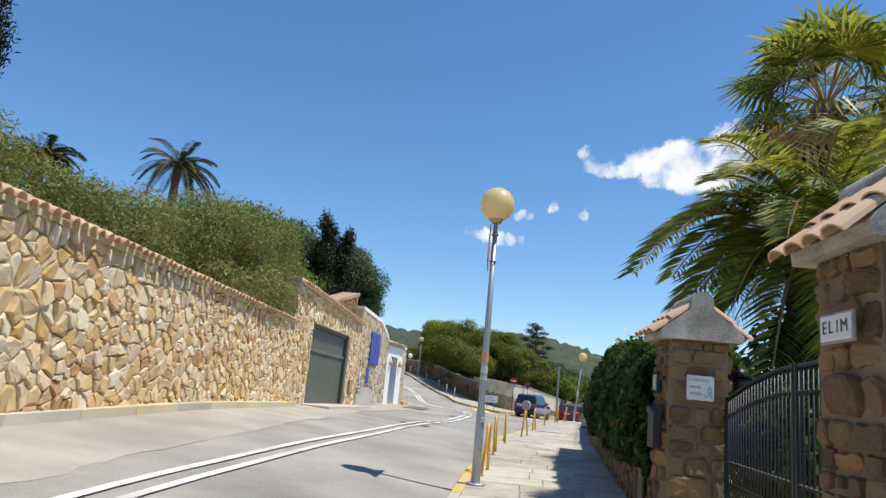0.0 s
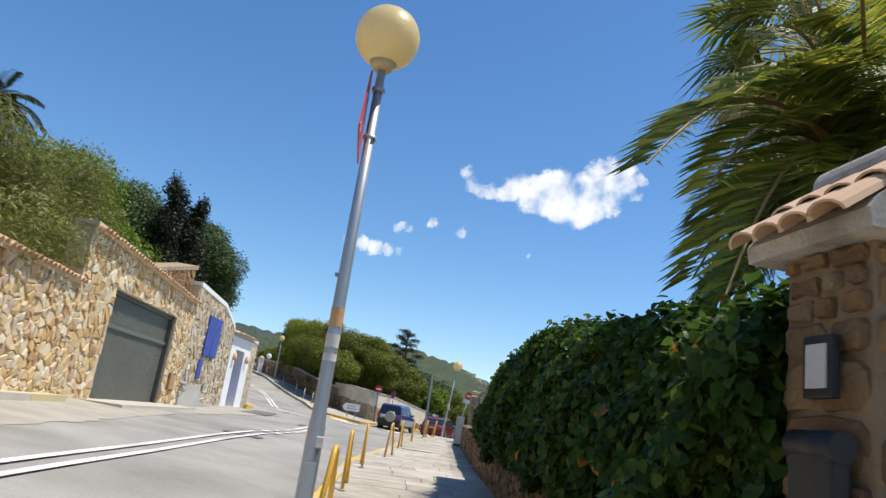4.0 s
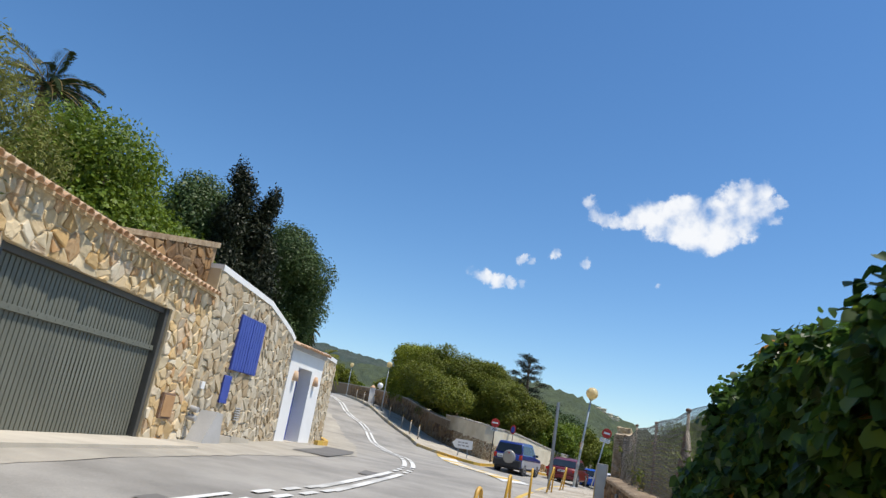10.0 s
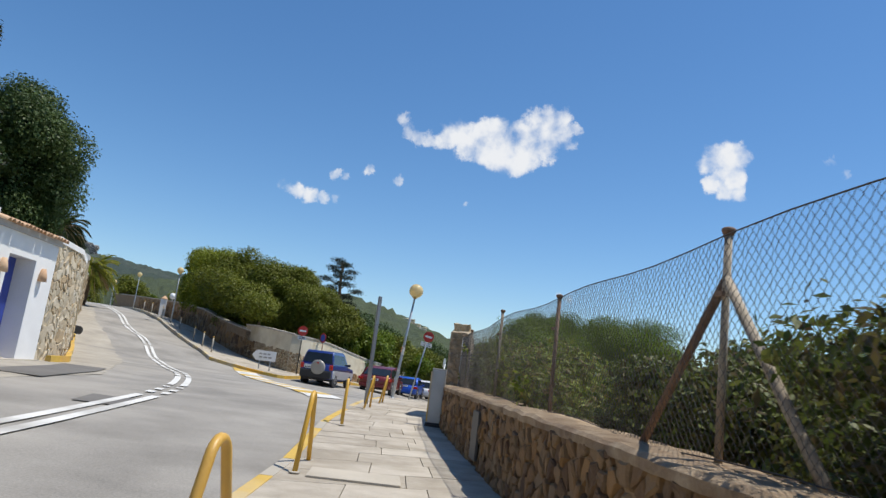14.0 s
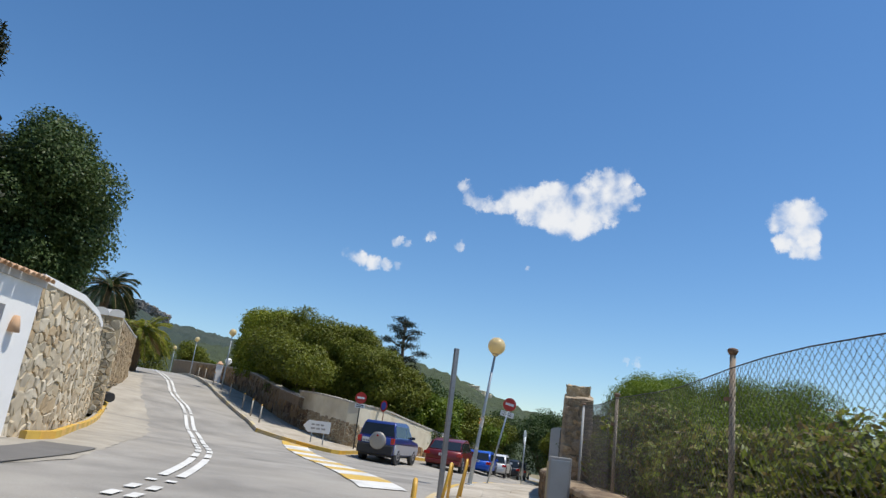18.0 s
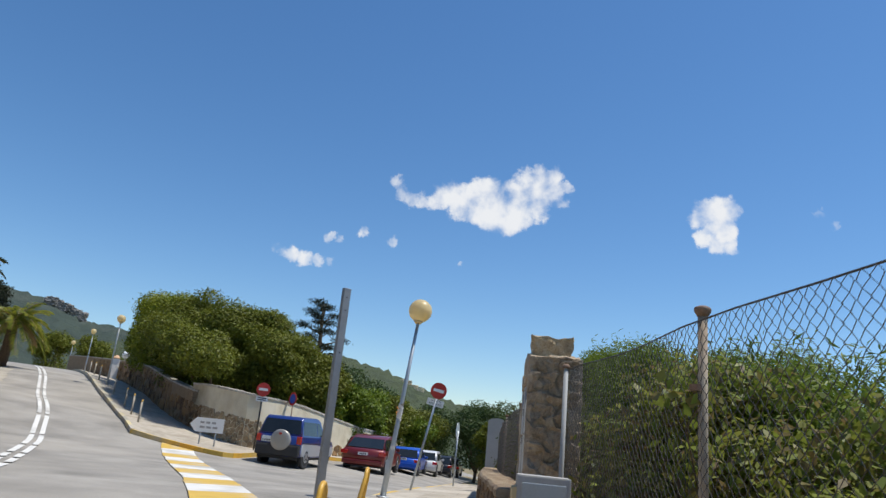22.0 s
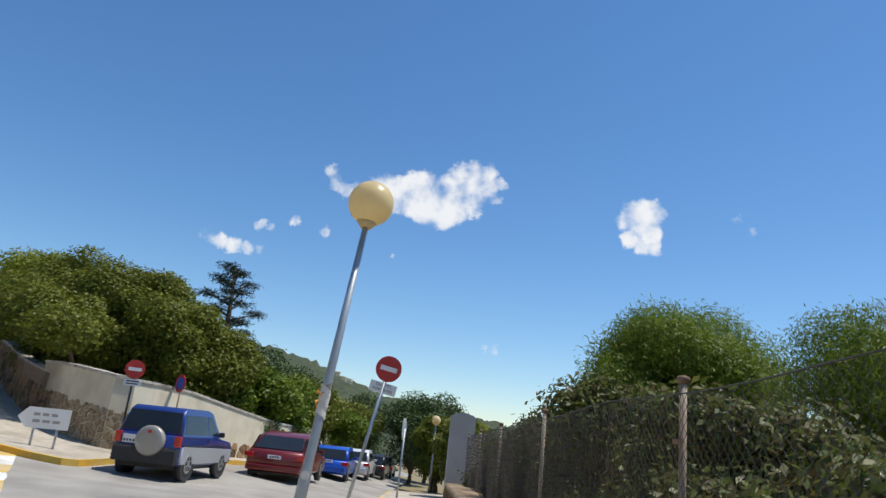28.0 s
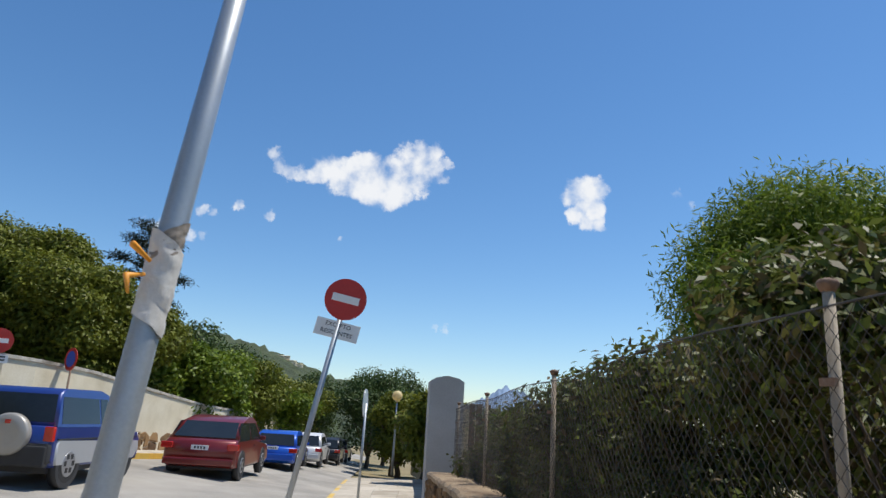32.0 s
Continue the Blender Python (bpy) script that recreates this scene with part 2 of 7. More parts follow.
M["whitewash"] = material("whitewash", [(0.74, 0.73, 0.70), (0.82, 0.815, 0.79)], 0.85, 2, 40, 0.2, stain=0.15, stain_col=(0.6, 0.56, 0.48))
M["cream_render"] = material("cream_render", [(0.50, 0.43, 0.30), (0.62, 0.55, 0.40), (0.70, 0.64, 0.50)], 0.9, 1.5, 30, 0.3, stain=0.75, stain_col=(0.30, 0.23, 0.14))
M["grey_render"] = material("grey_render", [(0.38, 0.37, 0.35), (0.50, 0.49, 0.47)], 0.9, 2, 40, 0.3, stain=0.4, stain_col=(0.28, 0.27, 0.25))
M["cap_render"] = material("cap_render", [(0.24, 0.215, 0.175), (0.46, 0.42, 0.355), (0.62, 0.575, 0.50)], 0.92, 7, 60, 0.9, stain=0.7, stain_col=(0.10, 0.08, 0.06), bump_dist=0.02)
M["mud_render"] = material("mud_render", [(0.22, 0.16, 0.10), (0.36, 0.28, 0.19), (0.48, 0.40, 0.29)], 0.95, 9, 45, 0.8, bump_dist=0.03, stain=0.6, stain_col=(0.58, 0.51, 0.41))
M["door_green"] = material("door_green", [(0.115, 0.118, 0.09), (0.15, 0.152, 0.118)], 0.5, 1.5, 40, 0.08)
M["door_frame"] = material("door_frame", [(0.055, 0.055, 0.05), (0.085, 0.083, 0.075)], 0.55, 3, 60, 0.1)
M["blue_paint"] = material("blue_paint", [(0.035, 0.06, 0.30), (0.05, 0.08, 0.36)], 0.45, 3, 40, 0.1)
M["galvanised"] = material("galvanised", [(0.36, 0.39, 0.41), (0.46, 0.49, 0.51)], 0.45, 4, 80, 0.1, metal=0.55, stain=0.25, stain_col=(0.28, 0.25, 0.21))
M["dark_steel"] = material("dark_steel", [(0.20, 0.21, 0.22), (0.29, 0.30, 0.31)], 0.5, 5, 70, 0.1, metal=0.5)
M["black_iron"] = material("black_iron", [(0.012, 0.012, 0.013), (0.03, 0.03, 0.03)], 0.45, 6, 60, 0.1, metal=0.3)
M["rust"] = material("rust", [(0.13, 0.075, 0.045), (0.21, 0.13, 0.085), (0.27, 0.20, 0.15)], 0.85, 8, 70, 0.4)
M["pale_post"] = material("pale_post", [(0.30, 0.25, 0.18), (0.42, 0.36, 0.28)], 0.85, 8, 70, 0.4, stain=0.5, stain_col=(0.22, 0.12, 0.06))
M["wire"] = material("wire", [(0.035, 0.03, 0.027), (0.075, 0.065, 0.055)], 0.6, 6, 60, 0.0)
M["globe"] = material("globe", [(0.82, 0.68, 0.38), (0.88, 0.75, 0.46)], 0.35, 3, 30, 0.02, through_light=0.5)
M["sign_red"] = material("sign_red", [(0.42, 0.018, 0.012), (0.52, 0.03, 0.02)], 0.4, 3, 30, 0.02)
M["sign_white"] = material("sign_white", [(0.72, 0.72, 0.70), (0.80, 0.80, 0.78)], 0.45, 3, 30, 0.02)
M["sign_blue"] = material("sign_blue", [(0.02, 0.06, 0.36), (0.03, 0.08, 0.42)], 0.4, 3, 30, 0.02)
M["ink"] = material("ink", [(0.02, 0.02, 0.02), (0.03, 0.03, 0.03)], 0.6, 3, 30, 0.0)
M["grey_ink"] = material("grey_ink", [(0.30, 0.29, 0.27), (0.36, 0.35, 0.33)], 0.6, 3, 30, 0.0)
M["red_ink"] = material("red_ink", [(0.42, 0.16, 0.12), (0.48, 0.20, 0.15)], 0.6, 3, 30, 0.0)
M["tape_white"] = material("tape_white", [(0.55, 0.52, 0.46), (0.72, 0.69, 0.63)], 0.6, 12, 60, 0.5, stain=0.4, stain_col=(0.3, 0.27, 0.22))
M["tape_orange"] = material("tape_orange", [(0.52, 0.25, 0.08), (0.64, 0.38, 0.18)], 0.6, 12, 60, 0.4)
M["tape_bright"] = material("tape_bright", [(0.75, 0.27, 0.02), (0.82, 0.36, 0.04)], 0.5, 12, 60, 0.3)
M["box_cream"] = material("box_cream", [(0.44, 0.43, 0.40), (0.54, 0.53, 0.50)], 0.55, 2, 40, 0.08, stain=0.3, stain_col=(0.36, 0.34, 0.30))
M["window_plastic"] = material("window_plastic", [(0.10, 0.14, 0.22), (0.16, 0.20, 0.27)], 0.4, 4, 30, 0.02)
M["bark"] = material("bark", [(0.07, 0.05, 0.03), (0.14, 0.10, 0.065)], 0.95, 10, 60, 0.8)
M["palm_bark"] = material("palm_bark", [(0.05, 0.03, 0.018), (0.13, 0.085, 0.05), (0.20, 0.14, 0.08)], 0.95, 14, 60, 0.9)


def leaves(name, stops, light=0.3, rough=0.5, gain=1.0):
    stops = [tuple(min(0.6, gain * v) for v in c) for c in stops]
    m = material(name, stops, rough, 0.6, 8, 0.0, by="ISLAND", spread=0.6, through_light=light)
    m.node_tree.nodes["Principled BSDF"].inputs["Specular IOR Level"].default_value = 0.22
    return m


M["ivy"] = leaves("ivy", [(0.012, 0.03, 0.006), (0.03, 0.065, 0.012), (0.065, 0.12, 0.02), (0.018, 0.034, 0.006), (0.17, 0.20, 0.024)], 0.5, 0.4, gain=1.35)
M["ivy_orange"] = leaves("ivy_orange", [(0.40, 0.16, 0.02), (0.50, 0.25, 0.03)], 0.3)
M["olive_leaf"] = leaves("olive_leaf", [(0.055, 0.062, 0.014), (0.10, 0.11, 0.026), (0.145, 0.15, 0.038), (0.19, 0.18, 0.06)], 0.3, gain=1.55)
M["grove_leaf"] = leaves("grove_leaf", [(0.045, 0.052, 0.006), (0.075, 0.085, 0.009), (0.105, 0.115, 0.014), (0.055, 0.065, 0.007), (0.125, 0.13, 0.016)], 0.28, gain=1.75)
M["grove_bright"] = leaves("grove_bright", [(0.07, 0.085, 0.008), (0.13, 0.15, 0.014), (0.19, 0.20, 0.02)], 0.3, gain=1.6)
M["green_leaf"] = leaves("green_leaf", [(0.032, 0.055, 0.006), (0.075, 0.11, 0.010), (0.13, 0.165, 0.014)], 0.32, gain=1.6)
M["carob_leaf"] = leaves("carob_leaf", [(0.018, 0.035, 0.010), (0.038, 0.06, 0.017), (0.06, 0.085, 0.025)], 0.2, gain=1.7)
M["cypress_leaf"] = leaves("cypress_leaf", [(0.010, 0.014, 0.006), (0.022, 0.028, 0.011), (0.04, 0.046, 0.018)], 0.1)
M["pine_leaf"] = leaves("pine_leaf", [(0.010, 0.018, 0.010), (0.022, 0.034, 0.018)], 0.1)
M["shrub_leaf"] = leaves("shrub_leaf", [(0.03, 0.045, 0.008), (0.085, 0.11, 0.016), (0.15, 0.17, 0.03), (0.10, 0.07, 0.03), (0.24, 0.26, 0.05)], 0.42, 0.5, gain=1.75)
M["shrub_dark"] = leaves("shrub_dark", [(0.018, 0.028, 0.007), (0.045, 0.062, 0.012), (0.085, 0.10, 0.022), (0.06, 0.042, 0.02), (0.14, 0.16, 0.03)], 0.34, 0.5, gain=1.7)
M["feather_leaf"] = leaves("feather_leaf", [(0.04, 0.07, 0.008), (0.085, 0.125, 0.014), (0.14, 0.175, 0.024)], 0.38, gain=1.6)
M["palm_leaf"] = leaves("palm_leaf", [(0.018, 0.028, 0.006), (0.055, 0.07, 0.012), (0.13, 0.135, 0.018), (0.25, 0.21, 0.028)], 0.5, 0.42, gain=2.35)
M["palm_dry"] = leaves("palm_dry", [(0.35, 0.24, 0.10), (0.45, 0.33, 0.16)], 0.3)
M["palm_far"] = leaves("palm_far", [(0.02, 0.035, 0.012), (0.05, 0.07, 0.02)], 0.2)
M["hill_wood"] = material("hill_wood", [(0.02, 0.032, 0.013), (0.042, 0.058, 0.021), (0.075, 0.095, 0.034)], 0.95, 0.06, 0.5, 1.0, bump_dist=3.0, stain=0.0)
M["mountain"] = material("mountain", [(0.02, 0.034, 0.026), (0.032, 0.05, 0.034), (0.05, 0.068, 0.045)], 0.95, 0.03, 0.2, 1.0, bump_dist=6.0, stain=0.1, stain_col=(0.22, 0.20, 0.19))
# distance haze is put into this range's pale blue base colour
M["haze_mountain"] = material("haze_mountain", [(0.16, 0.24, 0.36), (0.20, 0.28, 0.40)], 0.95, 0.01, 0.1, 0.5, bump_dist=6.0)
M["crag"] = material("crag", [(0.16, 0.15, 0.135), (0.27, 0.25, 0.225), (0.34, 0.31, 0.28)], 0.95, 0.1, 0.8, 1.0, bump_dist=1.5)
M["sandy_cement"] = material("sandy_cement", [(0.24, 0.16, 0.09), (0.37, 0.27, 0.165), (0.48, 0.38, 0.26)], 0.95, 8, 60, 1.0, stain=0.7, stain_col=(0.17, 0.105, 0.06), bump_dist=0.03)
# brighter ivy colour that stands for sun on the hedge's upper leaves
M["ivy_sunlit"] = leaves("ivy_sunlit", [(0.08, 0.13, 0.012), (0.14, 0.19, 0.02), (0.22, 0.26, 0.03)], 0.4, 0.35)
M["tape_dark"] = material("tape_dark", [(0.16, 0.13, 0.10), (0.34, 0.29, 0.23)], 0.6, 12, 60, 0.5)
M["shoulder"] = material("shoulder", [(0.27, 0.245, 0.20), (0.36, 0.325, 0.265), (0.44, 0.40, 0.33)], 0.93, 1.3, 70, 0.5, stain=0.6, stain_col=(0.22, 0.205, 0.175))
M["dull_zinc"] = material("dull_zinc", [(0.30, 0.31, 0.31), (0.42, 0.43, 0.42)], 0.7, 6, 80, 0.2, stain=0.4, stain_col=(0.24, 0.17, 0.11))

# ---- mesh helpers ----
def part(name, bm, mat, parent=None, label=""):
    me = bpy.data.meshes.new(name)
    bm.to_mesh(me)
    bm.free()
    return link(name, me, mat, parent, label)


def link(name, me, mat, parent=None, label=""):
    if mat is not None and not me.materials:
        me.materials.append(M[mat] if isinstance(mat, str) else mat)
    ob = new(name, me)
    ob.parent = parent
    return tagged(ob, label)


def thing(name, label, category, at=(0, 0, 0), turn=0.0, group="", kind=""):
    ob = new(name)
    ob.empty_display_size = 0.1
    ob.matrix_world = pose(*at, 0, 0, turn)
    return tagged(ob, label, category, group, kind)


def smooth(ob, angle=40):
    for p in ob.data.polygons:
        p.use_smooth = True
    return ob


def box(bm, x, y, z, sx, sy, sz, bevel=0.0, m=None):
    """A box centred on x, y with its foot at z."""
    made = bmesh.ops.create_cube(bm, size=1, matrix=(m or Matrix()) @ Matrix.Translation((x, y, z + sz / 2)) @ Matrix.Diagonal((sx, sy, sz, 1)))
    if bevel:
        vs = set(made["verts"])
        bmesh.ops.bevel(bm, geom=[e for e in bm.edges if e.verts[0] in vs and e.verts[1] in vs], offset=bevel, segments=2, affect="EDGES", profile=0.6)
    return bm


def boxed(x, y, z, sx, sy, sz, bevel=0.0, m=None):
    return box(bmesh.new(), x, y, z, sx, sy, sz, bevel, m)


def tube(bm, pts, radii, n=10, caps=True):
    """A round bar along points, with a radius at each."""
    pts = [Vector(p) for p in pts]
    if isinstance(radii, (int, float)):
        radii = [radii] * len(pts)
    rings, side = [], None
    for k, p in enumerate(pts):
        way = (pts[min(k + 1, len(pts) - 1)] - pts[max(k - 1, 0)]).normalized()
        if side is None:
            side = way.orthogonal().normalized()
        side = (side - way * side.dot(way)).normalized()
        other = way.cross(side)
        rings.append([bm.verts.new(p + radii[k] * (math.cos(a) * side + math.sin(a) * other)) for a in [2 * math.pi * i / n for i in range(n)]])
    for a, b in zip(rings, rings[1:]):
        for i in range(n):
            f = bm.faces.new((a[i], a[(i + 1) % n], b[(i + 1) % n], b[i]))
            f.smooth = True
    if caps:
        bm.faces.new(rings[0][::-1])
        bm.faces.new(rings[-1])
    return bm


def tubed(pts, radii, n=10):
    return tube(bmesh.new(), pts, radii, n)


def sheet(name, xs, ys, height, mat, label, kind="structure", lift=0.0):
    """A ground sheet over a grid of x and y rows."""
    verts = [(x, y, height(x, y) + lift) for y in ys for x in xs]
    w = len(xs)
    faces = [(j * w + i, j * w + i + 1, (j + 1) * w + i + 1, (j + 1) * w + i) for j in range(len(ys) - 1) for i in range(w - 1)]
    me = bpy.data.meshes.new(name)
    me.from_pydata(verts, [], faces)
    for p in me.polygons:
        p.use_smooth = True
    return tagged(link(name, me, mat), label, name.split("_")[0], kind=kind)


def ribbon(name, line, widths, height, mat, lift, parent=None, thick=0.0, skirt=0.15, step=0.5):
    """A strip that lies on the ground along a line of (x, y), from widths[0] to widths[1] to its right."""
    pts = dense(line, step)
    bm = bmesh.new()
    rows = []
    for k, p in enumerate(pts):
        a, b = pts[max(k - 1, 0)], pts[min(k + 1, len(pts) - 1)]
        d = Vector((b[0] - a[0], b[1] - a[1])).normalized()
        n = Vector((d.y, -d.x))
        row = []
        for w in widths:
            x, y = p[0] + n.x * w, p[1] + n.y * w
            row.append(bm.verts.new((x, y, height(x, y) + lift)))
        if thick:
            row = [bm.verts.new((row[0].co.x, row[0].co.y, row[0].co.z - thick))] + row + [bm.verts.new((row[-1].co.x, row[-1].co.y, row[-1].co.z - thick))]
        rows.append(row)
    for a, b in zip(rows, rows[1:]):
        for i in range(len(a) - 1):
            bm.faces.new((a[i], a[i + 1], b[i + 1], b[i]))
    if thick:
        bm.faces.new(rows[0][::-1])
        bm.faces.new(rows[-1])
    bmesh.ops.recalc_face_normals(bm, faces=bm.faces)
    return part(name, bm, mat, parent)


def dense(line, step):
    out = []
    for a, b in zip(line, line[1:]):
        n = max(1, int(math.hypot(b[0] - a[0], b[1] - a[1]) / step))
        out += [(a[0] + (b[0] - a[0]) * i / n, a[1] + (b[1] - a[1]) * i / n) for i in range(n)]
    return out + [line[-1]]


def curve_line(line, step=0.8):
    """A smooth line through the points (Catmull-Rom)."""
    p = [line[0]] + list(line) + [line[-1]]
    out = []
    for k in range(1, len(p) - 2):
        a, b, c, d = (Vector(q) for q in p[k - 1 : k + 3])
        n = max(2, int((c - b).length / step))
        for i in range(n):
            t = i / n
            out.append(0.5 * ((2 * b) + (c - a) * t + (2 * a - 5 * b + 4 * c - d) * t * t + (3 * b - a - 3 * c + d) * t**3))
    out.append(Vector(p[-2]))
    return [tuple(v) for v in out]


def clip(poly, nx, ny, c):
    """The part of a polygon where nx * u + ny * v <= c."""
    out = []
    for a, b in zip(poly, poly[1:] + poly[:1]):
        da, db = nx * a[0] + ny * a[1] - c, nx * b[0] + ny * b[1] - c
        if da <= 0:
            out.append(a)
        if da * db < 0:
            t = da / (da - db)
            out.append((a[0] + t * (b[0] - a[0]), a[1] + t * (b[1] - a[1])))
    return out


def rubble(length, top, size, rng, holes=(), flat=0.8, foot=None):
    """Cells of random rubble over a wall face: polygons in (u, v). top, foot: heights as functions of u; holes: (u0, u1, v0, v1)."""
    foot = foot or (lambda u: 0.0)
    high = max(top(length * i / 20) for i in range(21))
    low = min(foot(length * i / 20) for i in range(21))
    step_u, step_v = size, size * flat
    seeds = []
    for j in range(int((high - low) / step_v) + 2):
        for i in range(int(length / step_u) + 2):
            seeds.append(((i + 0.5 * (j % 2) + rng.uniform(-0.4, 0.4)) * step_u, low + (j + rng.uniform(-0.36, 0.36)) * step_v))
    seeds = [p for p in seeds if rng.random() > 0.2]
    seeds += [(rng.uniform(0, length), rng.uniform(low, high)) for _ in range(len(seeds) // 5)]
    pts = np.array(seeds)
    cells = []
    for u, v in seeds:
        if not (-0.02 < u < length + 0.02) or v > top(min(max(u, 0), length)) - 0.02 or v < foot(min(max(u, 0), length)) - 0.05:
            continue
        if any(a < u < b and c < v < d for a, b, c, d in holes):
            continue
        r = 1.6 * size
        poly = [(max(u - r, 0), v - r), (min(u + r, length), v - r), (min(u + r, length), v + r), (max(u - r, 0), v + r)]
        near = pts[(abs(pts[:, 0] - u) < 2.2 * size) & (abs(pts[:, 1] - v) < 2.2 * size)]
        for a, b in near:
            if (a, b) != (u, v) and len(poly) > 2:
                nx, ny = a - u, b - v
                poly = clip(poly, nx, ny, nx * (a + u) / 2 + ny * (b + v) / 2)
        for a, b, c, d in holes:
            if u <= a and c - 0.1 < v < d + 0.1:
                poly = clip(poly, 1, 0, a)
            elif u >= b and c - 0.1 < v < d + 0.1:
                poly = clip(poly, -1, 0, -b)
            elif v >= d and a - 0.2 < u < b + 0.2:
                poly = clip(poly, 0, -1, -d)
            elif v <= c and a - 0.2 < u < b + 0.2:
                poly = clip(poly, 0, 1, c)
        if len(poly) > 2:
            poly = clip(poly, 0, 1, top(u) - 0.01)
        if len(poly) > 2:
            poly = clip(poly, 0, -1, -foot(u))
        if len(poly) > 2:
            area = 0.5 * abs(sum(p[0] * q[1] - q[0] * p[1] for p, q in zip(poly, poly[1:] + poly[:1])))
            if area > 0.12 * size * size:
                cells.append(poly)
    return cells


def stone_faces(poly, rng, gap=0.012, rise=0.05):
    """Vertices and faces of one stone: x along the wall, y out of it, z up."""
    crooked = []
    for p, q in zip(poly, poly[1:] + poly[:1]):
        crooked.append(p)
        long = math.dist(p, q)
        if long > 0.07:
            e = rng.uniform(-0.1, 0.07) * long
            crooked.append(((p[0] + q[0]) / 2 + e * (q[1] - p[1]) / long, (p[1] + q[1]) / 2 - e * (q[0] - p[0]) / long))
    poly = crooked
    cu, cv = sum(p[0] for p in poly) / len(poly), sum(p[1] for p in poly) / len(poly)
    far = max(math.hypot(p[0] - cu, p[1] - cv) for p in poly)
    s0 = max(0.45, 1 - gap * rng.uniform(0.7, 1.5) / max(far * 0.8, 0.02))
    d = rise * rng.uniform(0.55, 1.25)
    tilt_u, tilt_v = rng.uniform(-0.2, 0.2), rng.uniform(-0.2, 0.2)
    verts, n = [], len(poly)
    for s, h in ((s0, -0.01), (s0 * 0.94, d * 0.7), (s0 * 0.74, d)):
        for p in poly:
            u, v = (p[0] - cu) * s, (p[1] - cv) * s
            u, v = u + rng.uniform(-0.004, 0.004), v + rng.uniform(-0.004, 0.004)
            verts.append((cu + u, h + (tilt_u * u + tilt_v * v) * (h > 0) + rng.uniform(-0.006, 0.006) * (h > 0), cv + v))
    verts.append((cu, d * rng.uniform(0.9, 1.1), cv))
    faces = []
    for r in (0, n):
        faces += [(r + i, r + (i + 1) % n, r + n + (i + 1) % n, r + n + i) for i in range(n)]
    faces += [(2 * n + i, 2 * n + (i + 1) % n, 3 * n) for i in range(n)]
    return verts, faces


def lay_stones(parent, cells, m, rng, mat, most=300, near=None, gap=0.012, rise=0.05, name="stone"):
    """Lays stones on a wall face whose frame is m (x along, y out, z up). Up to most are pieces of their own."""
    cells = sorted(cells, key=near) if near else cells
    flip = m.to_3x3().determinant() < 0
    verts, faces = [], []
    for k, poly in enumerate(cells):
        v, f = stone_faces(poly, rng, gap, rise)
        v = [m @ Vector(p) for p in v]
        if not flip:
            f = [q[::-1] for q in f]
        if k < most:
            c = sum(v, Vector()) / len(v)
            me = bpy.data.meshes.new(name)
            me.from_pydata([p - c for p in v], [], f)
            ob = link(name, me, mat, parent)
            ob.matrix_local = Matrix.Translation(c)
        else:
            o = len(verts)
            verts += v
            faces += [tuple(o + i for i in q) for q in f]
    if verts:
        me = bpy.data.meshes.new("rubble")
        me.from_pydata(verts, [], faces)
        tagged(link("rubble", me, mat + "_joined", parent), kind="stuff")


def wall_frame(a, b, side=1):
    """The frame of a wall face from a to b (x, y): x along, y outwards (to the right of a -> b for side 1), z up."""
    d = Vector((b[0] - a[0], b[1] - a[1], 0)).normalized()
    n = Vector((d.y, -d.x, 0)) * side
    return Matrix(((d.x, n.x, 0, a[0]), (d.y, n.y, 0, a[1]), (0, 0, 1, 0), (0, 0, 0, 1)))


def prism(bm, m, outline, depth, z_axis="y"):
    """A slab: an outline of (u, v) on the face of frame m, going back by depth."""
    front = [bm.verts.new(m @ Vector((u, 0, v))) for u, v in outline]
    rear = [bm.verts.new(m @ Vector((u, -depth, v))) for u, v in outline]
    n = len(outline)
    bm.faces.new(front)
    bm.faces.new(rear[::-1])
    for i in range(n):
        bm.faces.new((front[i], rear[i], rear[(i + 1) % n], front[(i + 1) % n]))
    bmesh.ops.recalc_face_normals(bm, faces=bm.faces)
    return bm


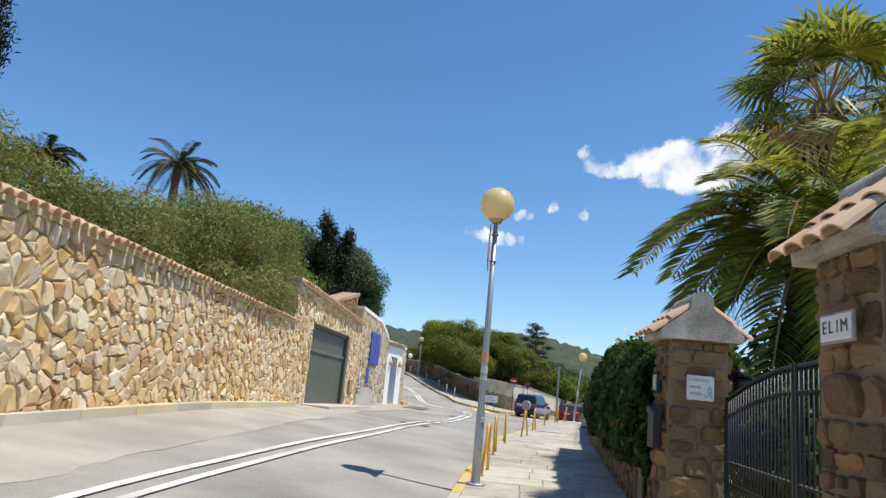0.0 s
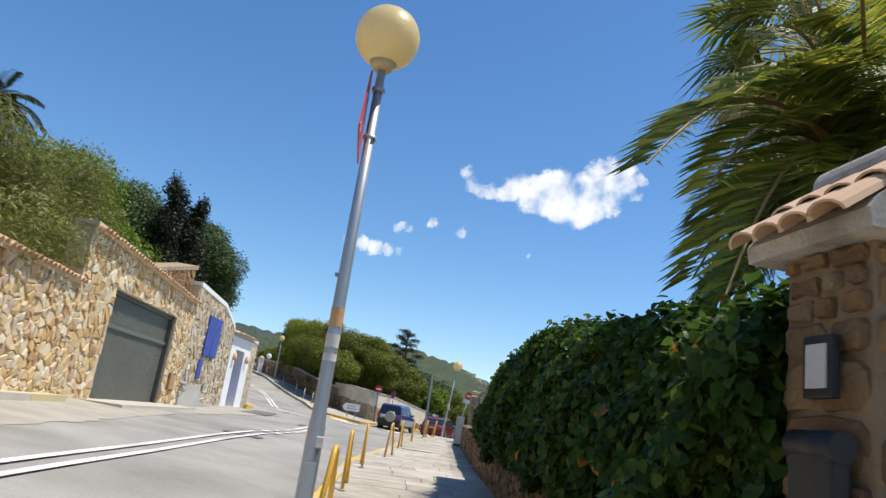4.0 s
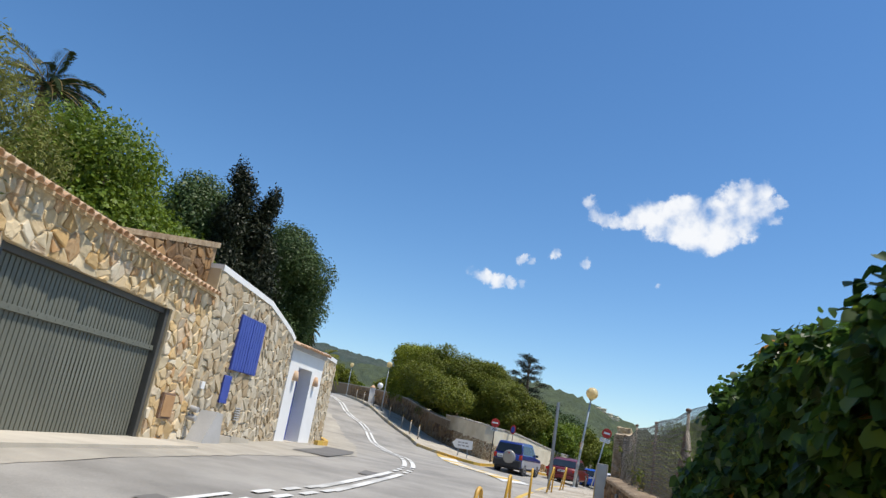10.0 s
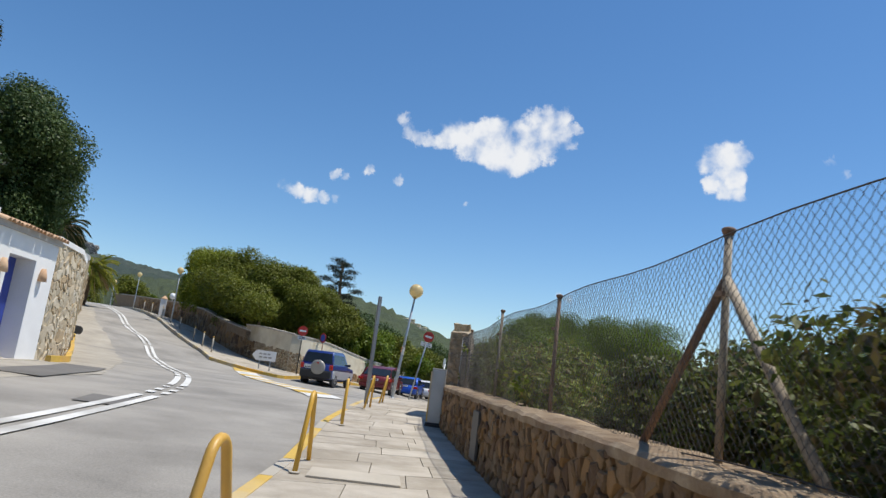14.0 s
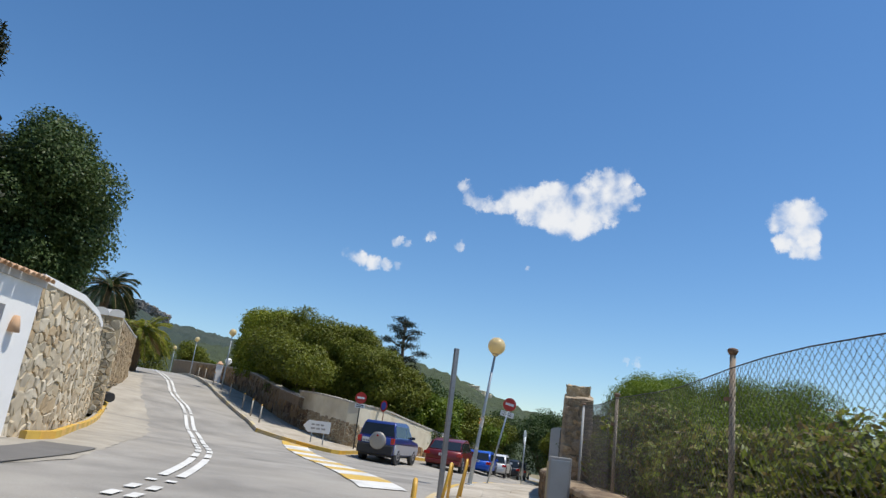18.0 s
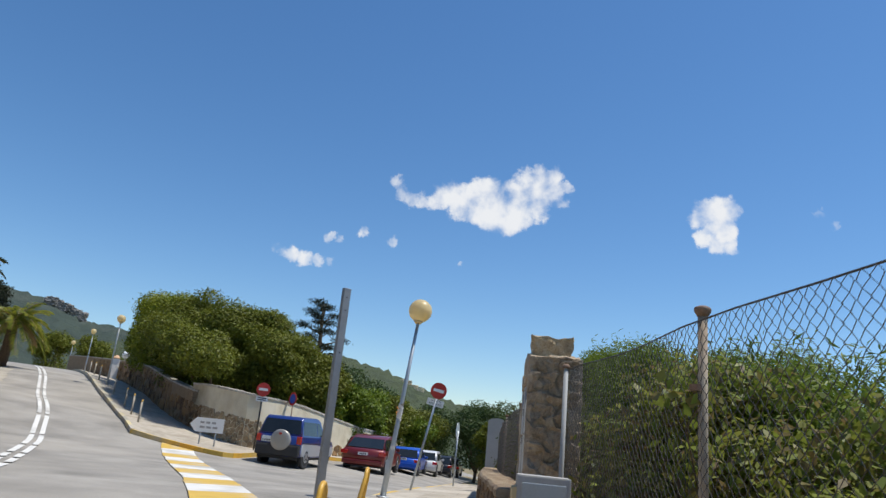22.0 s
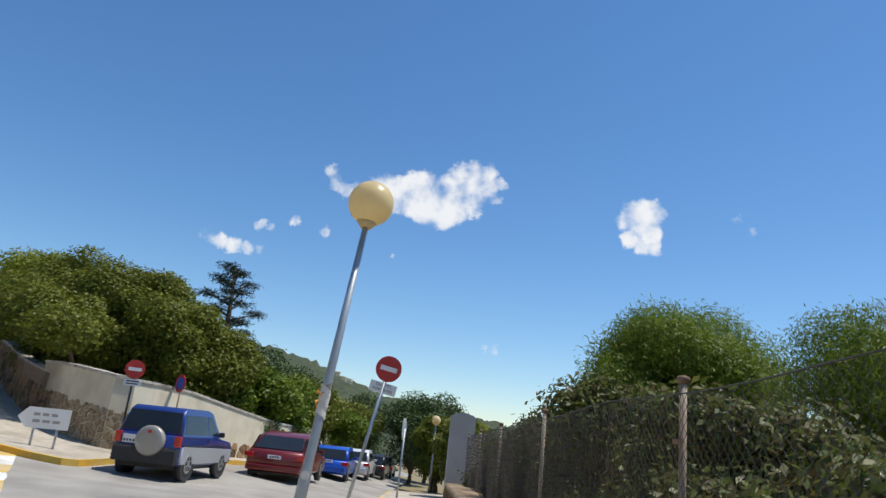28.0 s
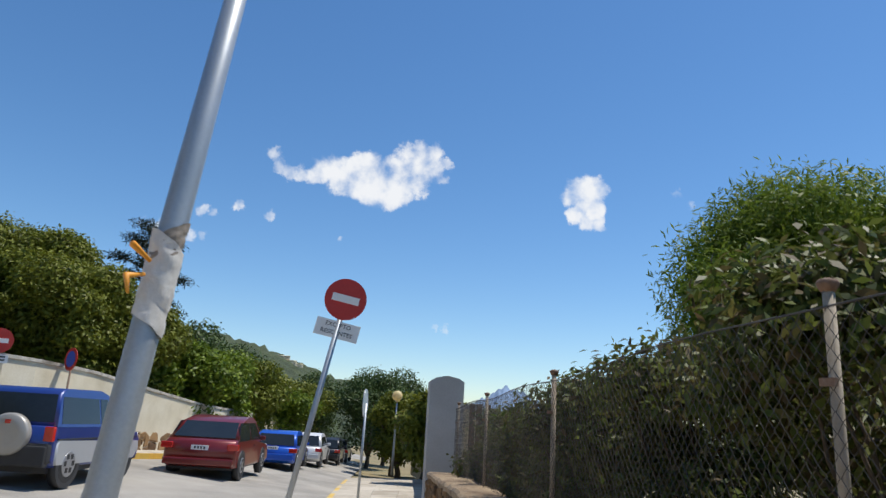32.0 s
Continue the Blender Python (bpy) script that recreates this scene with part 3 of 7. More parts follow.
def leaf_cloud(name, clumps, count, leaf, mat, seed, parent=None, fill=0.35, droop=0.0, aspect=0.5, outward=0.6, fold=0.25):
    """Many small folded leaves over ellipsoid clumps (x, y, z, rx, ry, rz)."""
    g = np.random.default_rng(seed)
    c = np.array(clumps, float)
    weight = (c[:, 3] * c[:, 4] * c[:, 5]) ** (2 / 3)
    pick = g.choice(len(c), count, p=weight / weight.sum())
    d = g.normal(size=(count, 3))
    d /= np.linalg.norm(d, axis=1)[:, None]
    r = 1 - fill * g.random(count) ** 1.5 + 0.12 * g.normal(size=count)
    at = c[pick, :3] + d * r[:, None] * c[pick, 3:]
    up = outward * d + g.normal(size=(count, 3)) * 0.42
    up[:, 2] += 0.25
    up /= np.linalg.norm(up, axis=1)[:, None]
    axis = g.normal(size=(count, 3)) + 0.35 * d
    axis[:, 2] -= droop
    axis -= up * (axis * up).sum(1)[:, None]
    axis /= np.linalg.norm(axis, axis=1)[:, None] + 1e-9
    side = np.cross(axis, up)
    size = leaf * (0.65 + 0.7 * g.random(count))[:, None]
    v = np.empty((count, 4, 3))
    v[:, 0] = at
    v[:, 1] = at + size * (0.5 * axis + 0.5 * aspect * side + fold * 0.3 * up)
    v[:, 2] = at + size * axis
    v[:, 3] = at + size * (0.5 * axis - 0.5 * aspect * side + fold * 0.3 * up)
    me = bpy.data.meshes.new(name)
    me.vertices.add(4 * count)
    me.vertices.foreach_set("co", v.ravel())
    me.loops.add(4 * count)
    me.loops.foreach_set("vertex_index", np.arange(4 * count, dtype=np.int32))
    me.polygons.add(count)
    me.polygons.foreach_set("loop_start", np.arange(0, 4 * count, 4, dtype=np.int32))
    me.update(calc_edges=True)
    me.validate()
    return link(name, me, mat, parent)


def lumps(c, r, n, seed, small=0.45, squash=0.8):
    """Clumps that make one uneven crown about c with radii r."""
    g = random.Random(seed)
    out = []
    for _ in range(n):
        while True:
            d = Vector((g.uniform(-1, 1), g.uniform(-1, 1), g.uniform(-0.75, 1)))
            if d.length < 1:
                break
        d = d.normalized() * g.uniform(0.45, 0.82)
        s = small * g.uniform(0.65, 1.25)
        out.append((c[0] + d.x * r[0], c[1] + d.y * r[1], c[2] + d.z * r[2], r[0] * s, r[1] * s, r[2] * s * squash))
    return out


def tree(name, label, category, foot, clumps, count, leaf, mat, seed, trunk=0.18, aspect=0.5, group="", fill=0.5, bark="bark", droop=0.0):
    """A tree or shrub: tapered trunk, limbs to its clumps, and a crown of leaves."""
    t = thing(name, label, category, foot, group=group)
    g = random.Random(seed)
    local = [(x - foot[0], y - foot[1], z - foot[2], a, b, c) for x, y, z, a, b, c in clumps]
    mid = Vector((sum(c[0] for c in local), sum(c[1] for c in local), sum(c[2] for c in local))) / len(local)
    if trunk:
        fork = Vector((mid.x * 0.5, mid.y * 0.5, max(0.3, min(c[2] - c[5] for c in local) * 0.8)))
        part("trunk", tubed([(0, 0, -0.2), fork * 0.5 + Vector((g.uniform(-0.1, 0.1), g.uniform(-0.1, 0.1), 0)), fork], [trunk * 1.25, trunk, trunk * 0.85], 9), bark, t)
        for c in local[:: max(1, len(local) // 9)]:
            e = Vector(c[:3])
            m = fork.lerp(e, 0.5) + Vector((g.uniform(-0.2, 0.2), g.uniform(-0.2, 0.2), 0.1))
            part("limb", tubed([fork - Vector((0, 0, 0.1)), m, e], [trunk * 0.6, trunk * 0.4, trunk * 0.12], 6), bark, t)
    leaf_cloud("crown", local, count, leaf, mat, seed, t, fill=fill, aspect=aspect, droop=droop)
    return t

# ---- lie of the land ----
def kerb_x(y):
    return float(np.interp(y, (-30, 0, 8, 12, 17.5, 24, 28.5, 34.4, 41, 48, 60, 120), (-4.2, -0.9, 0.25, 0.85, 1.8, 3.75, 4.85, 6.7, 9.2, 12.4, 17.5, 44)))


def near_z(y):
    return float(np.interp(y, (-40, -5, 9, 33, 38, 46, 52, 60, 80, 140), (-0.6, 0.03, 0.26, 0.65, 0.66, 0.38, 0.08, -0.3, -1.1, -3)))


def fall(y):
    return float(np.interp(y, (-40, 12, 20, 25, 36, 46, 52, 56, 70, 80, 93, 105, 117, 140), (0.1, 0.1, 0.06, 0.035, 0.012, 0.03, 0.055, 0.105, 0.167, 0.171, 0.1625, 0.149, 0.1345, 0.13)))


def eased(f, y):
    return 0.25 * f(y - 1.5) + 0.5 * f(y) + 0.25 * f(y + 1.5)


def island_x(y):
    """Kerb of the raised pavement up the hill, which the road crests beside."""
    return float(np.interp(y, (54.6, 64, 69, 76.5, 85.5, 93, 105, 117, 147), (2.95, 0.8, -0.6, -2.1, -3.8, -5.4, -8.0, -10.8, -18.2)))


def road_z(x, y):
    d = eased(kerb_x, y) - x
    e = kerb_x(y) - island_x(y)
    if y > 58 and d > e:
        d = e + float(np.interp(y, (58, 66), (1, 0.15))) * (d - e)
    return eased(near_z, y) - 0.1 + eased(fall, y) * (min(d, 70) if d > 0 else 0.12 * d)


def pave_z(x, y):
    return eased(near_z, y) + 0.0


def left_x(y):
    return float(np.interp(y, (-40, 0, 18.6, 27, 33, 36.5, 40, 47, 62, 70, 100, 140), (-8.5, -5.2, -3.7, -2.5, -1.7, -1.1, -1.2, -2.2, -4.5, -6.6, -14, -25)))


def wall_x(y):
    """Street face of the wall on the near pavement's outer side."""
    return float(np.interp(y, (-30, 0, 5.8, 12, 19.3, 22.5, 28.3, 31, 33, 38.6, 41.6, 48, 60, 120), (-5, 0.9, 2.05, 3.3, 4.85, 5.6, 6.95, 7.7, 8.5, 10.55, 11.8, 14.5, 20.8, 48)))


def ground_z(x, y):
    far = max(0.0, math.hypot(x, y - 30) - 140)
    return road_z(max(min(x, 120), -60), max(min(y, 139), -39)) - 0.24 - min(far * 0.01, 3) + (0.25 * min(max(left_x(y) - x - 1.5, 0), 8))


span = [-2500, -900, -300, -120, -60, -35, -22, -14, -9, -6, -4, -2, 0, 2, 4, 6, 8, 10, 13, 16, 20, 26, 36, 60, 120, 300, 900, 2500]
rows_y = [-2500, -900, -300, -120, -40] + [-30 + 4 * i for i in range(38)] + [135, 180, 300, 900, 2500]
sheet("ground", span, rows_y, ground_z, "soil", "dry brown earth with sparse weeds round the street")

# carriageway: the main road and the mouth of the side street
rows = [-30 + 1.25 * i for i in range(125)]
verts, faces, cols = [], [], 15
for y in rows:
    a, b = left_x(y) - 0.2, kerb_x(y) + 0.05
    for i in range(cols):
        x = a + (b - a) * i / (cols - 1)
        verts.append((x, y, road_z(x, y) + 0.012 * noise.noise(Vector((x * 0.5, y * 0.5, 0)))))
faces = [(j * cols + i, j * cols + i + 1, (j + 1) * cols + i + 1, (j + 1) * cols + i) for j in range(len(rows) - 1) for i in range(cols - 1)]
me = bpy.data.meshes.new("road")
me.from_pydata(verts, [], faces)
for p in me.polygons:
    p.use_smooth = True
road = tagged(link("road", me, "asphalt"), "worn pale grey asphalt road with cracks and patches", "road", kind="structure")

LIFT = 0.018
# paler concrete shoulder along the walls
def shoulder_x(y):
    edge = float(np.interp(y, (2, 22, 26, 28, 31, 33.7, 38, 45, 52.6, 56.2, 63.4, 75), (-3.45, -1.8, -1.2, -0.7, 0.2, 0.75, 0.45, -0.05, -1.3, -2.4, -3.9, -6.0)))
    return edge + 0.16 * noise.noise(Vector((y * 0.8, 3, 0))) + 0.10 * noise.noise(Vector((y * 2.6, 7, 0)))


bm = bmesh.new()
last = None
for i in range(180):
    y = 2 + 0.4 * i
    x0, x1 = left_x(y) - 0.3, shoulder_x(y)
    row = [bm.verts.new((x0 + (x1 - x0) * k / 6, y, road_z(x0 + (x1 - x0) * k / 6, y) + LIFT - (0.012 if k == 6 else 0))) for k in range(7)]
    if last:
        for k in range(6):
            bm.faces.new((last[k], last[k + 1], row[k + 1], row[k]))
    last = row
tagged(part("shoulder", bm, "shoulder"), "pale worn concrete shoulder beside the garden wall", "shoulder", kind="structure")
tagged(ribbon("tar_patch", curve_line([(-0.3, 30.6), (-0.1, 32.5), (0.05, 34.2), (0.0, 36.2)]), (-0.5, 0.0, 0.5), road_z, "tar_patch", LIFT + 0.012), "dark tar patch on the road before the door", "road patch", kind="structure")
for x, y, w, h in ((-0.6, 19.2, 0.8, 0.45), (1.2, 27.5, 0.7, 1.2)):
    tagged(ribbon("road_patch", [(x, y), (x + 0.1, y + h)], (0, w / 2, w), road_z, "tar_patch", LIFT), "dark mended patch in the asphalt", "road patch", kind="structure")

# double white centre line
centre = curve_line([(-2.85, 2), (-2.5, 5.5), (-2.2, 7.6), (-1.75, 10.5), (-1.2, 13.5), (-0.45, 18), (0.15, 20.8)])
centre_2 = curve_line([(0.95, 23.4), (1.35, 25.6), (1.85, 28.5), (2.12, 30.2), (2.31, 32), (2.38, 34), (2.34, 37), (2.1, 40.5), (1.7, 43.6), (1.0, 48.8), (0.4, 52.2), (-0.25, 55.7), (-1.75, 62.2), (-3.3, 69.5), (-5.2, 78), (-7.6, 88), (-8.2, 90)])
marks = thing("road_marking", "worn double white centre line that bends with the road", "road marking", kind="structure")
BREAKS = [29.9, 30.8, 31.7, 32.5, 37.2, 39.0, 40.6, 42.2, 43.8, 47, 51, 55, 60, 65, 71]
whole = [(float(np.interp(y, [p[1] for p in centre_2], [p[0] for p in centre_2])), y) for y in np.arange(23.4, 90, 0.2)]
pieces = [[p for p in whole if a + 0.12 < p[1] < b - 0.12] for a, b in zip([23] + BREAKS, BREAKS + [90])]
for line in [centre] + pieces:
    wide = 0.047 if line is centre else 0.072
    for off in (-0.135, 0.135):
        ribbon("line", line, (off - wide, off + wide), road_z, "white_paint", LIFT + 0.004, marks)
for k, (x, y) in enumerate(((0.35, 21.6), (0.6, 22.5), (0.82, 23.3))):
    for off in (-0.14, 0.14):
        ribbon("dash", [(x, y - 0.28), (x + 0.14, y + 0.28)], (off - 0.06, off + 0.06), road_z, "white_paint", LIFT + 0.004, marks)

# crossing over the mouth of the side street, white and yellow bars
crossing = thing("zebra_crossing", "faded crossing of white and yellow bars over the side street", "crossing", kind="structure")
cross_x = lambda y: float(np.interp(y, (35.5, 42.2, 49.0, 53.5), (6.05, 5.72, 5.05, 4.7)))
for k in range(12):
    y0 = 35.4 + 1.55 * k
    y1 = y0 + 1.55
    bm = bmesh.new()
    grid = []
    for m in range(4):
        y = y0 + (y1 - y0) * m / 3
        row = []
        for c in range(5):
            x = cross_x(y) + (c / 4 - 0.5) * 1.05
            yy = y + 0.5 * (c / 4 - 0.5) + 0.05 * noise.noise(Vector((x * 3, y0, m)))
            row.append(bm.verts.new((x + 0.05 * noise.noise(Vector((y * 4, c, 0))), yy, road_z(x, yy) + LIFT + 0.002)))
        grid.append(row)
    for a, b in zip(grid, grid[1:]):
        for c in range(4):
            bm.faces.new((a[c], a[c + 1], b[c + 1], b[c]))
    part("bar", bm, "yellow_paint" if k % 2 else "white_paint", crossing)

# near pavement: slabs with open joints, on a bed
bed = [(kerb_x(y) + 0.1, y) for y in [-12 + 1.0 * i for i in range(78)]]
pavement = thing("pavement", "pale rough concrete pavement with joints along the stone wall", "pavement", kind="structure")
verts, faces = [], []
for y in [-12 + 0.75 * i for i in range(104)]:
    verts += [(kerb_x(y) + 0.02, y, near_z(y) - 0.03), (wall_x(y) + 0.6, y, near_z(y) - 0.03)]
faces = [(2 * i, 2 * i + 1, 2 * i + 3, 2 * i + 2) for i in range(103)]
me = bpy.data.meshes.new("bed")
me.from_pydata(verts, [], faces)
link("bed", me, "shoulder", pavement)
rng = random.Random(5)
y, k = -11.0, 0
while y < 64:
    h = rng.uniform(0.45, 0.85) if y < 40 else 2.0
    cuts = [0, rng.uniform(0.28, 0.42), rng.uniform(0.6, 0.74), 1] if k % 3 else [0, rng.uniform(0.42, 0.6), 1]
    for a, b in zip(cuts, cuts[1:]):
        g = 0.004
        quad = []
        for yy, ff in ((y + g, a), (y + g, b), (y + h - g, b), (y + h - g, a)):
            x0, x1 = kerb_x(yy) + 0.14, wall_x(yy) + 0.03
            x = x0 + (x1 - x0) * ff + (g if ff == a else -g)
            quad.append((x, yy + 0.12 * (x - x0) * 0.3, eased(near_z, yy) + rng.uniform(-0.002, 0.002)))
        c = sum((Vector(q) for q in quad), Vector()) / 4
        me = bpy.data.meshes.new("slab")
        low = [Vector(q) - c - Vector((0, 0, 0.06)) for q in quad]
        up = [(Vector(q) - c) * 0.997 for q in quad]
        me.from_pydata(low + up, [], [(4, 5, 6, 7), (0, 1, 5, 4), (1, 2, 6, 5), (2, 3, 7, 6), (3, 0, 4, 7)])
        ob = link("slab", me, "concrete", pavement)
        ob.matrix_local = Matrix.Translation(c)
    y, k = y + h, k + 1
manhole = tagged(part("manhole_cover", boxed(0, 0, 0, 0.85, 0.55, 0.03, 0.006), "apron"), "rectangular concrete access cover flush in the pavement", "manhole cover")
manhole.matrix_world = pose(4.35, 23.2, near_z(23.2) - 0.012, 0, 0, -14)

M["kerb_pale"] = material("kerb_pale", [(0.44, 0.38, 0.27), (0.54, 0.47, 0.33), (0.58, 0.48, 0.25)], 0.9, 2.0, 60, 0.4, by="OBJECT", spread=0.4, stain=0.3)
M["kerb_grey"] = material("kerb_grey", [(0.36, 0.33, 0.27), (0.46, 0.42, 0.35)], 0.9, 2.0, 60, 0.4, by="OBJECT", spread=0.4, stain=0.3)


def kerb(name, label, line, width, height, base, mats, side=0.0, step=1.0):
    """Kerb stones laid end to end along a line."""
    k = thing(name, label, "kerb", kind="structure")
    pts = dense(line, step)
    for i, (a, b) in enumerate(zip(pts, pts[1:])):
        a, b = Vector(a), Vector(b)
        d = (b - a).normalized()
        n = Vector((d.y, -d.x))
        a, b = a + d * 0.005, b - d * 0.005
        bm = bmesh.new()
        c = (a + b) / 2
        cz = base(c.x, c.y)
        ring = []
        for p in (a, b):
            z = base(p.x, p.y) - cz
            prof = ((side, -0.12), (side, height - 0.02), (side + 0.02, height), (side + width, height), (side + width, -0.12))
            ring.append([bm.verts.new((p.x - c.x + n.x * w, p.y - c.y + n.y * w, z + h)) for w, h in prof])
        for q in range(4):
            bm.faces.new((ring[0][q], ring[0][q + 1], ring[1][q + 1], ring[1][q]))
        bm.faces.new(ring[0][::-1])
        bm.faces.new(ring[1])
        bmesh.ops.recalc_face_normals(bm, faces=bm.faces)
        ob = part("kerbstone", bm, mats[i % len(mats)], k)
        ob.matrix_local = Matrix.Translation((c.x, c.y, cz))
    return k


edge = [(kerb_x(y), y) for y in [-11 + 1.0 * i for i in range(76)]]
kerb("kerb_near", "worn yellow-painted kerb of the near pavement", edge, 0.14, 0.125, lambda x, y: eased(near_z, y) - 0.12, ["yellow_paint", "yellow_paint", "kerb_grey", "yellow_paint"])
kerb("kerb_left", "pale cream kerb at the foot of the garden wall", [(-5.0, 1.0), (-4.72, 7), (-4.2, 12.5), (-3.62, 18.2)], 0.34, 0.11, road_z, ["kerb_pale", "kerb_pale", "apron"], side=-0.05, step=1.2)
island = curve_line([(-10.8, 117), (-5.4, 93), (-3.8, 85.5), (-2.1, 76.5), (-0.6, 69), (0.8, 64), (2.95, 54.6)], 1.2)
corner = curve_line([(2.95, 54.5), (4.8, 53.2), (6.3, 52.4), (7.0, 53.0), (8.1, 55.0), (10.6, 58.6), (14, 64.2), (20, 77)], 0.9)
kerb("kerb_far", "grey kerb of the raised pavement up the hill", island, 0.16, 0.16, road_z, ["kerb_grey", "kerb_pale"], side=-0.16, step=1.6)
kerb("kerb_corner", "bright yellow kerb round the corner of the side street", corner, 0.16, 0.16, road_z, ["yellow_paint", "yellow_paint", "yellow_tube"], side=-0.16)

# raised pavement between the two streets, as far as the far wall
WALL_FAR = curve_line([(-9, 108), (-2.6, 92), (0.7, 76), (3.7, 63.5), (5.3, 58.3), (6.5, 55.9), (7.6, 55.4), (9.0, 57.2), (11.3, 60.8), (14.6, 66), (21, 79)], 1.0)
way = list(island) + list(corner)[1:]
verts, faces = [], []
for i, p in enumerate(way):
    q = min(WALL_FAR, key=lambda w: (w[0] - p[0]) ** 2 + (w[1] - p[1]) ** 2)
    for f in (0.0, 0.5, 1.0):
        x, y = p[0] + (q[0] - p[0]) * f, p[1] + (q[1] - p[1]) * f
        verts.append((x, y, road_z(x, y) + 0.15))
faces = [(3 * i + j, 3 * i + j + 1, 3 * i + j + 4, 3 * i + j + 3) for i in range(len(way) - 1) for j in range(2)]
me = bpy.data.meshes.new("pavement_far")
me.from_pydata(verts, [], faces)
tagged(link("pavement_far", me, "concrete"), "raised concrete pavement below the far wall", "pavement", kind="structure")

# ---- walls on the left ----
A0, A1, B1 = (-5.3, -3.0), (-3.75, 18.6), (-2.6, 26.85)
rng = random.Random(11)
# garden wall with a barrel-tile cap
garden = thing("wall_garden", "tall honey-coloured rubble stone garden wall with a tiled cap", "stone wall", kind="structure")
f = wall_frame(A0, A1)
L = math.dist(A0, A1)
top = lambda u: 2.86 + 0.08 * u / L
foot = lambda u: road_z(*(f @ Vector((u, 0, 0))).xy) - 0.05
part("core", prism(bmesh.new(), f, [(0, foot(0)), (L, foot(L)), (L, top(L)), (0, top(0))], 0.42), "mortar", garden)
lay_stones(garden, rubble(L, top, 0.225, rng, foot=foot, flat=0.68), f, rng, "stone", 300, near=lambda p: -p[0][0], gap=0.008, rise=0.045)


def barrel(length=0.42, r0=0.085, r1=0.07, n=7, thick=0.014):
    """A half-round clay tile along y, its hollow down, falling towards +y."""
    bm = bmesh.new()
    rings = []
    for yy, r in ((0.0, r1), (length, r0)):
        for rr in (r, r - thick):
            rings.append([bm.verts.new((rr * math.cos(math.pi * i / n), yy, rr * math.sin(math.pi * i / n))) for i in range(n + 1)])
    for a, b in ((0, 2), (3, 1), (2, 3), (1, 0)):
        for i in range(n):
            bm.faces.new((rings[a][i], rings[a][i + 1], rings[b][i + 1], rings[b][i]))
    bmesh.ops.recalc_face_normals(bm, faces=bm.faces)
    me = bpy.data.meshes.new("roof_tile")
    bm.to_mesh(me)
    bm.free()
    me.materials.append(M["terracotta"])
    return me


TILE = barrel()


def tile_row(parent, f, u0, u1, z, out, pitch=0.2, slope=17, skip=()):
    """Tiles side by side across a wall top, their mouths towards the street."""
    n = int((u1 - u0) / pitch)
    r = random.Random(int(u0 * 10) + 3)
    for i in range(n):
        u = u0 + (i + 0.5) * pitch
        ob = link("roof_tile", TILE, None, parent)
        ob.matrix_local = f @ Matrix.Translation((u, out - 0.40, z(u) + 0.1)) @ pose(0, 0, 0, -slope + r.uniform(-2, 2), 0, r.uniform(-3, 3))


def ridge_row(parent, f, u0, u1, z, out, pitch=0.36):
    for i in range(int((u1 - u0) / pitch)):
        u = u0 + i * pitch
        ob = link("ridge_tile", TILE, None, parent)
        ob.matrix_local = f @ Matrix.Translation((u, out, z(u) + 0.13)) @ pose(0, 0, 0, 2, 0, -90) @ Matrix.Diagonal((1.1, 1.0, 0.8, 1))


tile_row(garden, f, 4, L - 0.05, top, 0.16)
ridge_row(garden, f, 4, L - 0.2, top, -0.26)
part("cap_bed", prism(bmesh.new(), f @ Matrix.Translation((0, 0.05, 0)), [(0, top(0) - 0.06), (L, top(L) - 0.06), (L, top(L) + 0.1), (0, top(0) + 0.1)], 0.5), "mortar", garden)

# garage front
garage = thing("wall_garage", "rubble stone front of a garage with a tiled eave", "stone wall", kind="structure")
f = wall_frame(A1, B1)
G = f.copy()
L = math.dist(A1, B1)
top = lambda u: 4.12 - 0.035 * u
foot = lambda u: road_z(*(f @ Vector((u, 0, 0))).xy) - 0.05
U0, U1, Z0, Z1 = 1.85, 6.65, 0.68, 3.14
part("core", prism(bmesh.new(), f, [(0, foot(0)), (U0, foot(U0)), (U0, top(U0)), (0, top(0))], 0.45), "mortar", garage)
part("core", prism(bmesh.new(), f, [(U1, foot(U1)), (L, foot(L)), (L, top(L)), (U1, top(U1))], 0.45), "mortar", garage)
part("lintel", prism(bmesh.new(), f, [(U0, Z1), (U1, Z1), (U1, top(U1)), (U0, top(U0))], 0.45), "mortar", garage)
lay_stones(garage, rubble(L, top, 0.26, rng, holes=[(U0, U1, 0, Z1)], foot=foot, flat=0.7), f, rng, "stone", 290, gap=0.009, rise=0.034)
tile_row(garage, f, 0.0, L - 0.1, lambda u: top(u) - 0.05, 0.2)
part("eave_bed", prism(bmesh.new(), f @ Matrix.Translation((0, 0.06, 0)), [(0, top(0) - 0.08), (L, top(L) - 0.08), (L, top(L) + 0.08), (0, top(0) + 0.08)], 0.5), "mortar", garage)
parapet = thing("parapet", "raised stone parapet behind the garage eave", "parapet", kind="structure")
fp = f @ Matrix.Translation((0, -0.3, 0))
ptop = lambda u: 4.93 - 0.225 * (8.4 - u)
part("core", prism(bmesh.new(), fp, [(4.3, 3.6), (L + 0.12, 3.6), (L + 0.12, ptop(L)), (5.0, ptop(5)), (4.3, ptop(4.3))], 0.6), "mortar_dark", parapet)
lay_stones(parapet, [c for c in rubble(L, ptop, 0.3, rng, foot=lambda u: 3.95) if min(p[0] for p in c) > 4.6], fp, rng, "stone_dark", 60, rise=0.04)
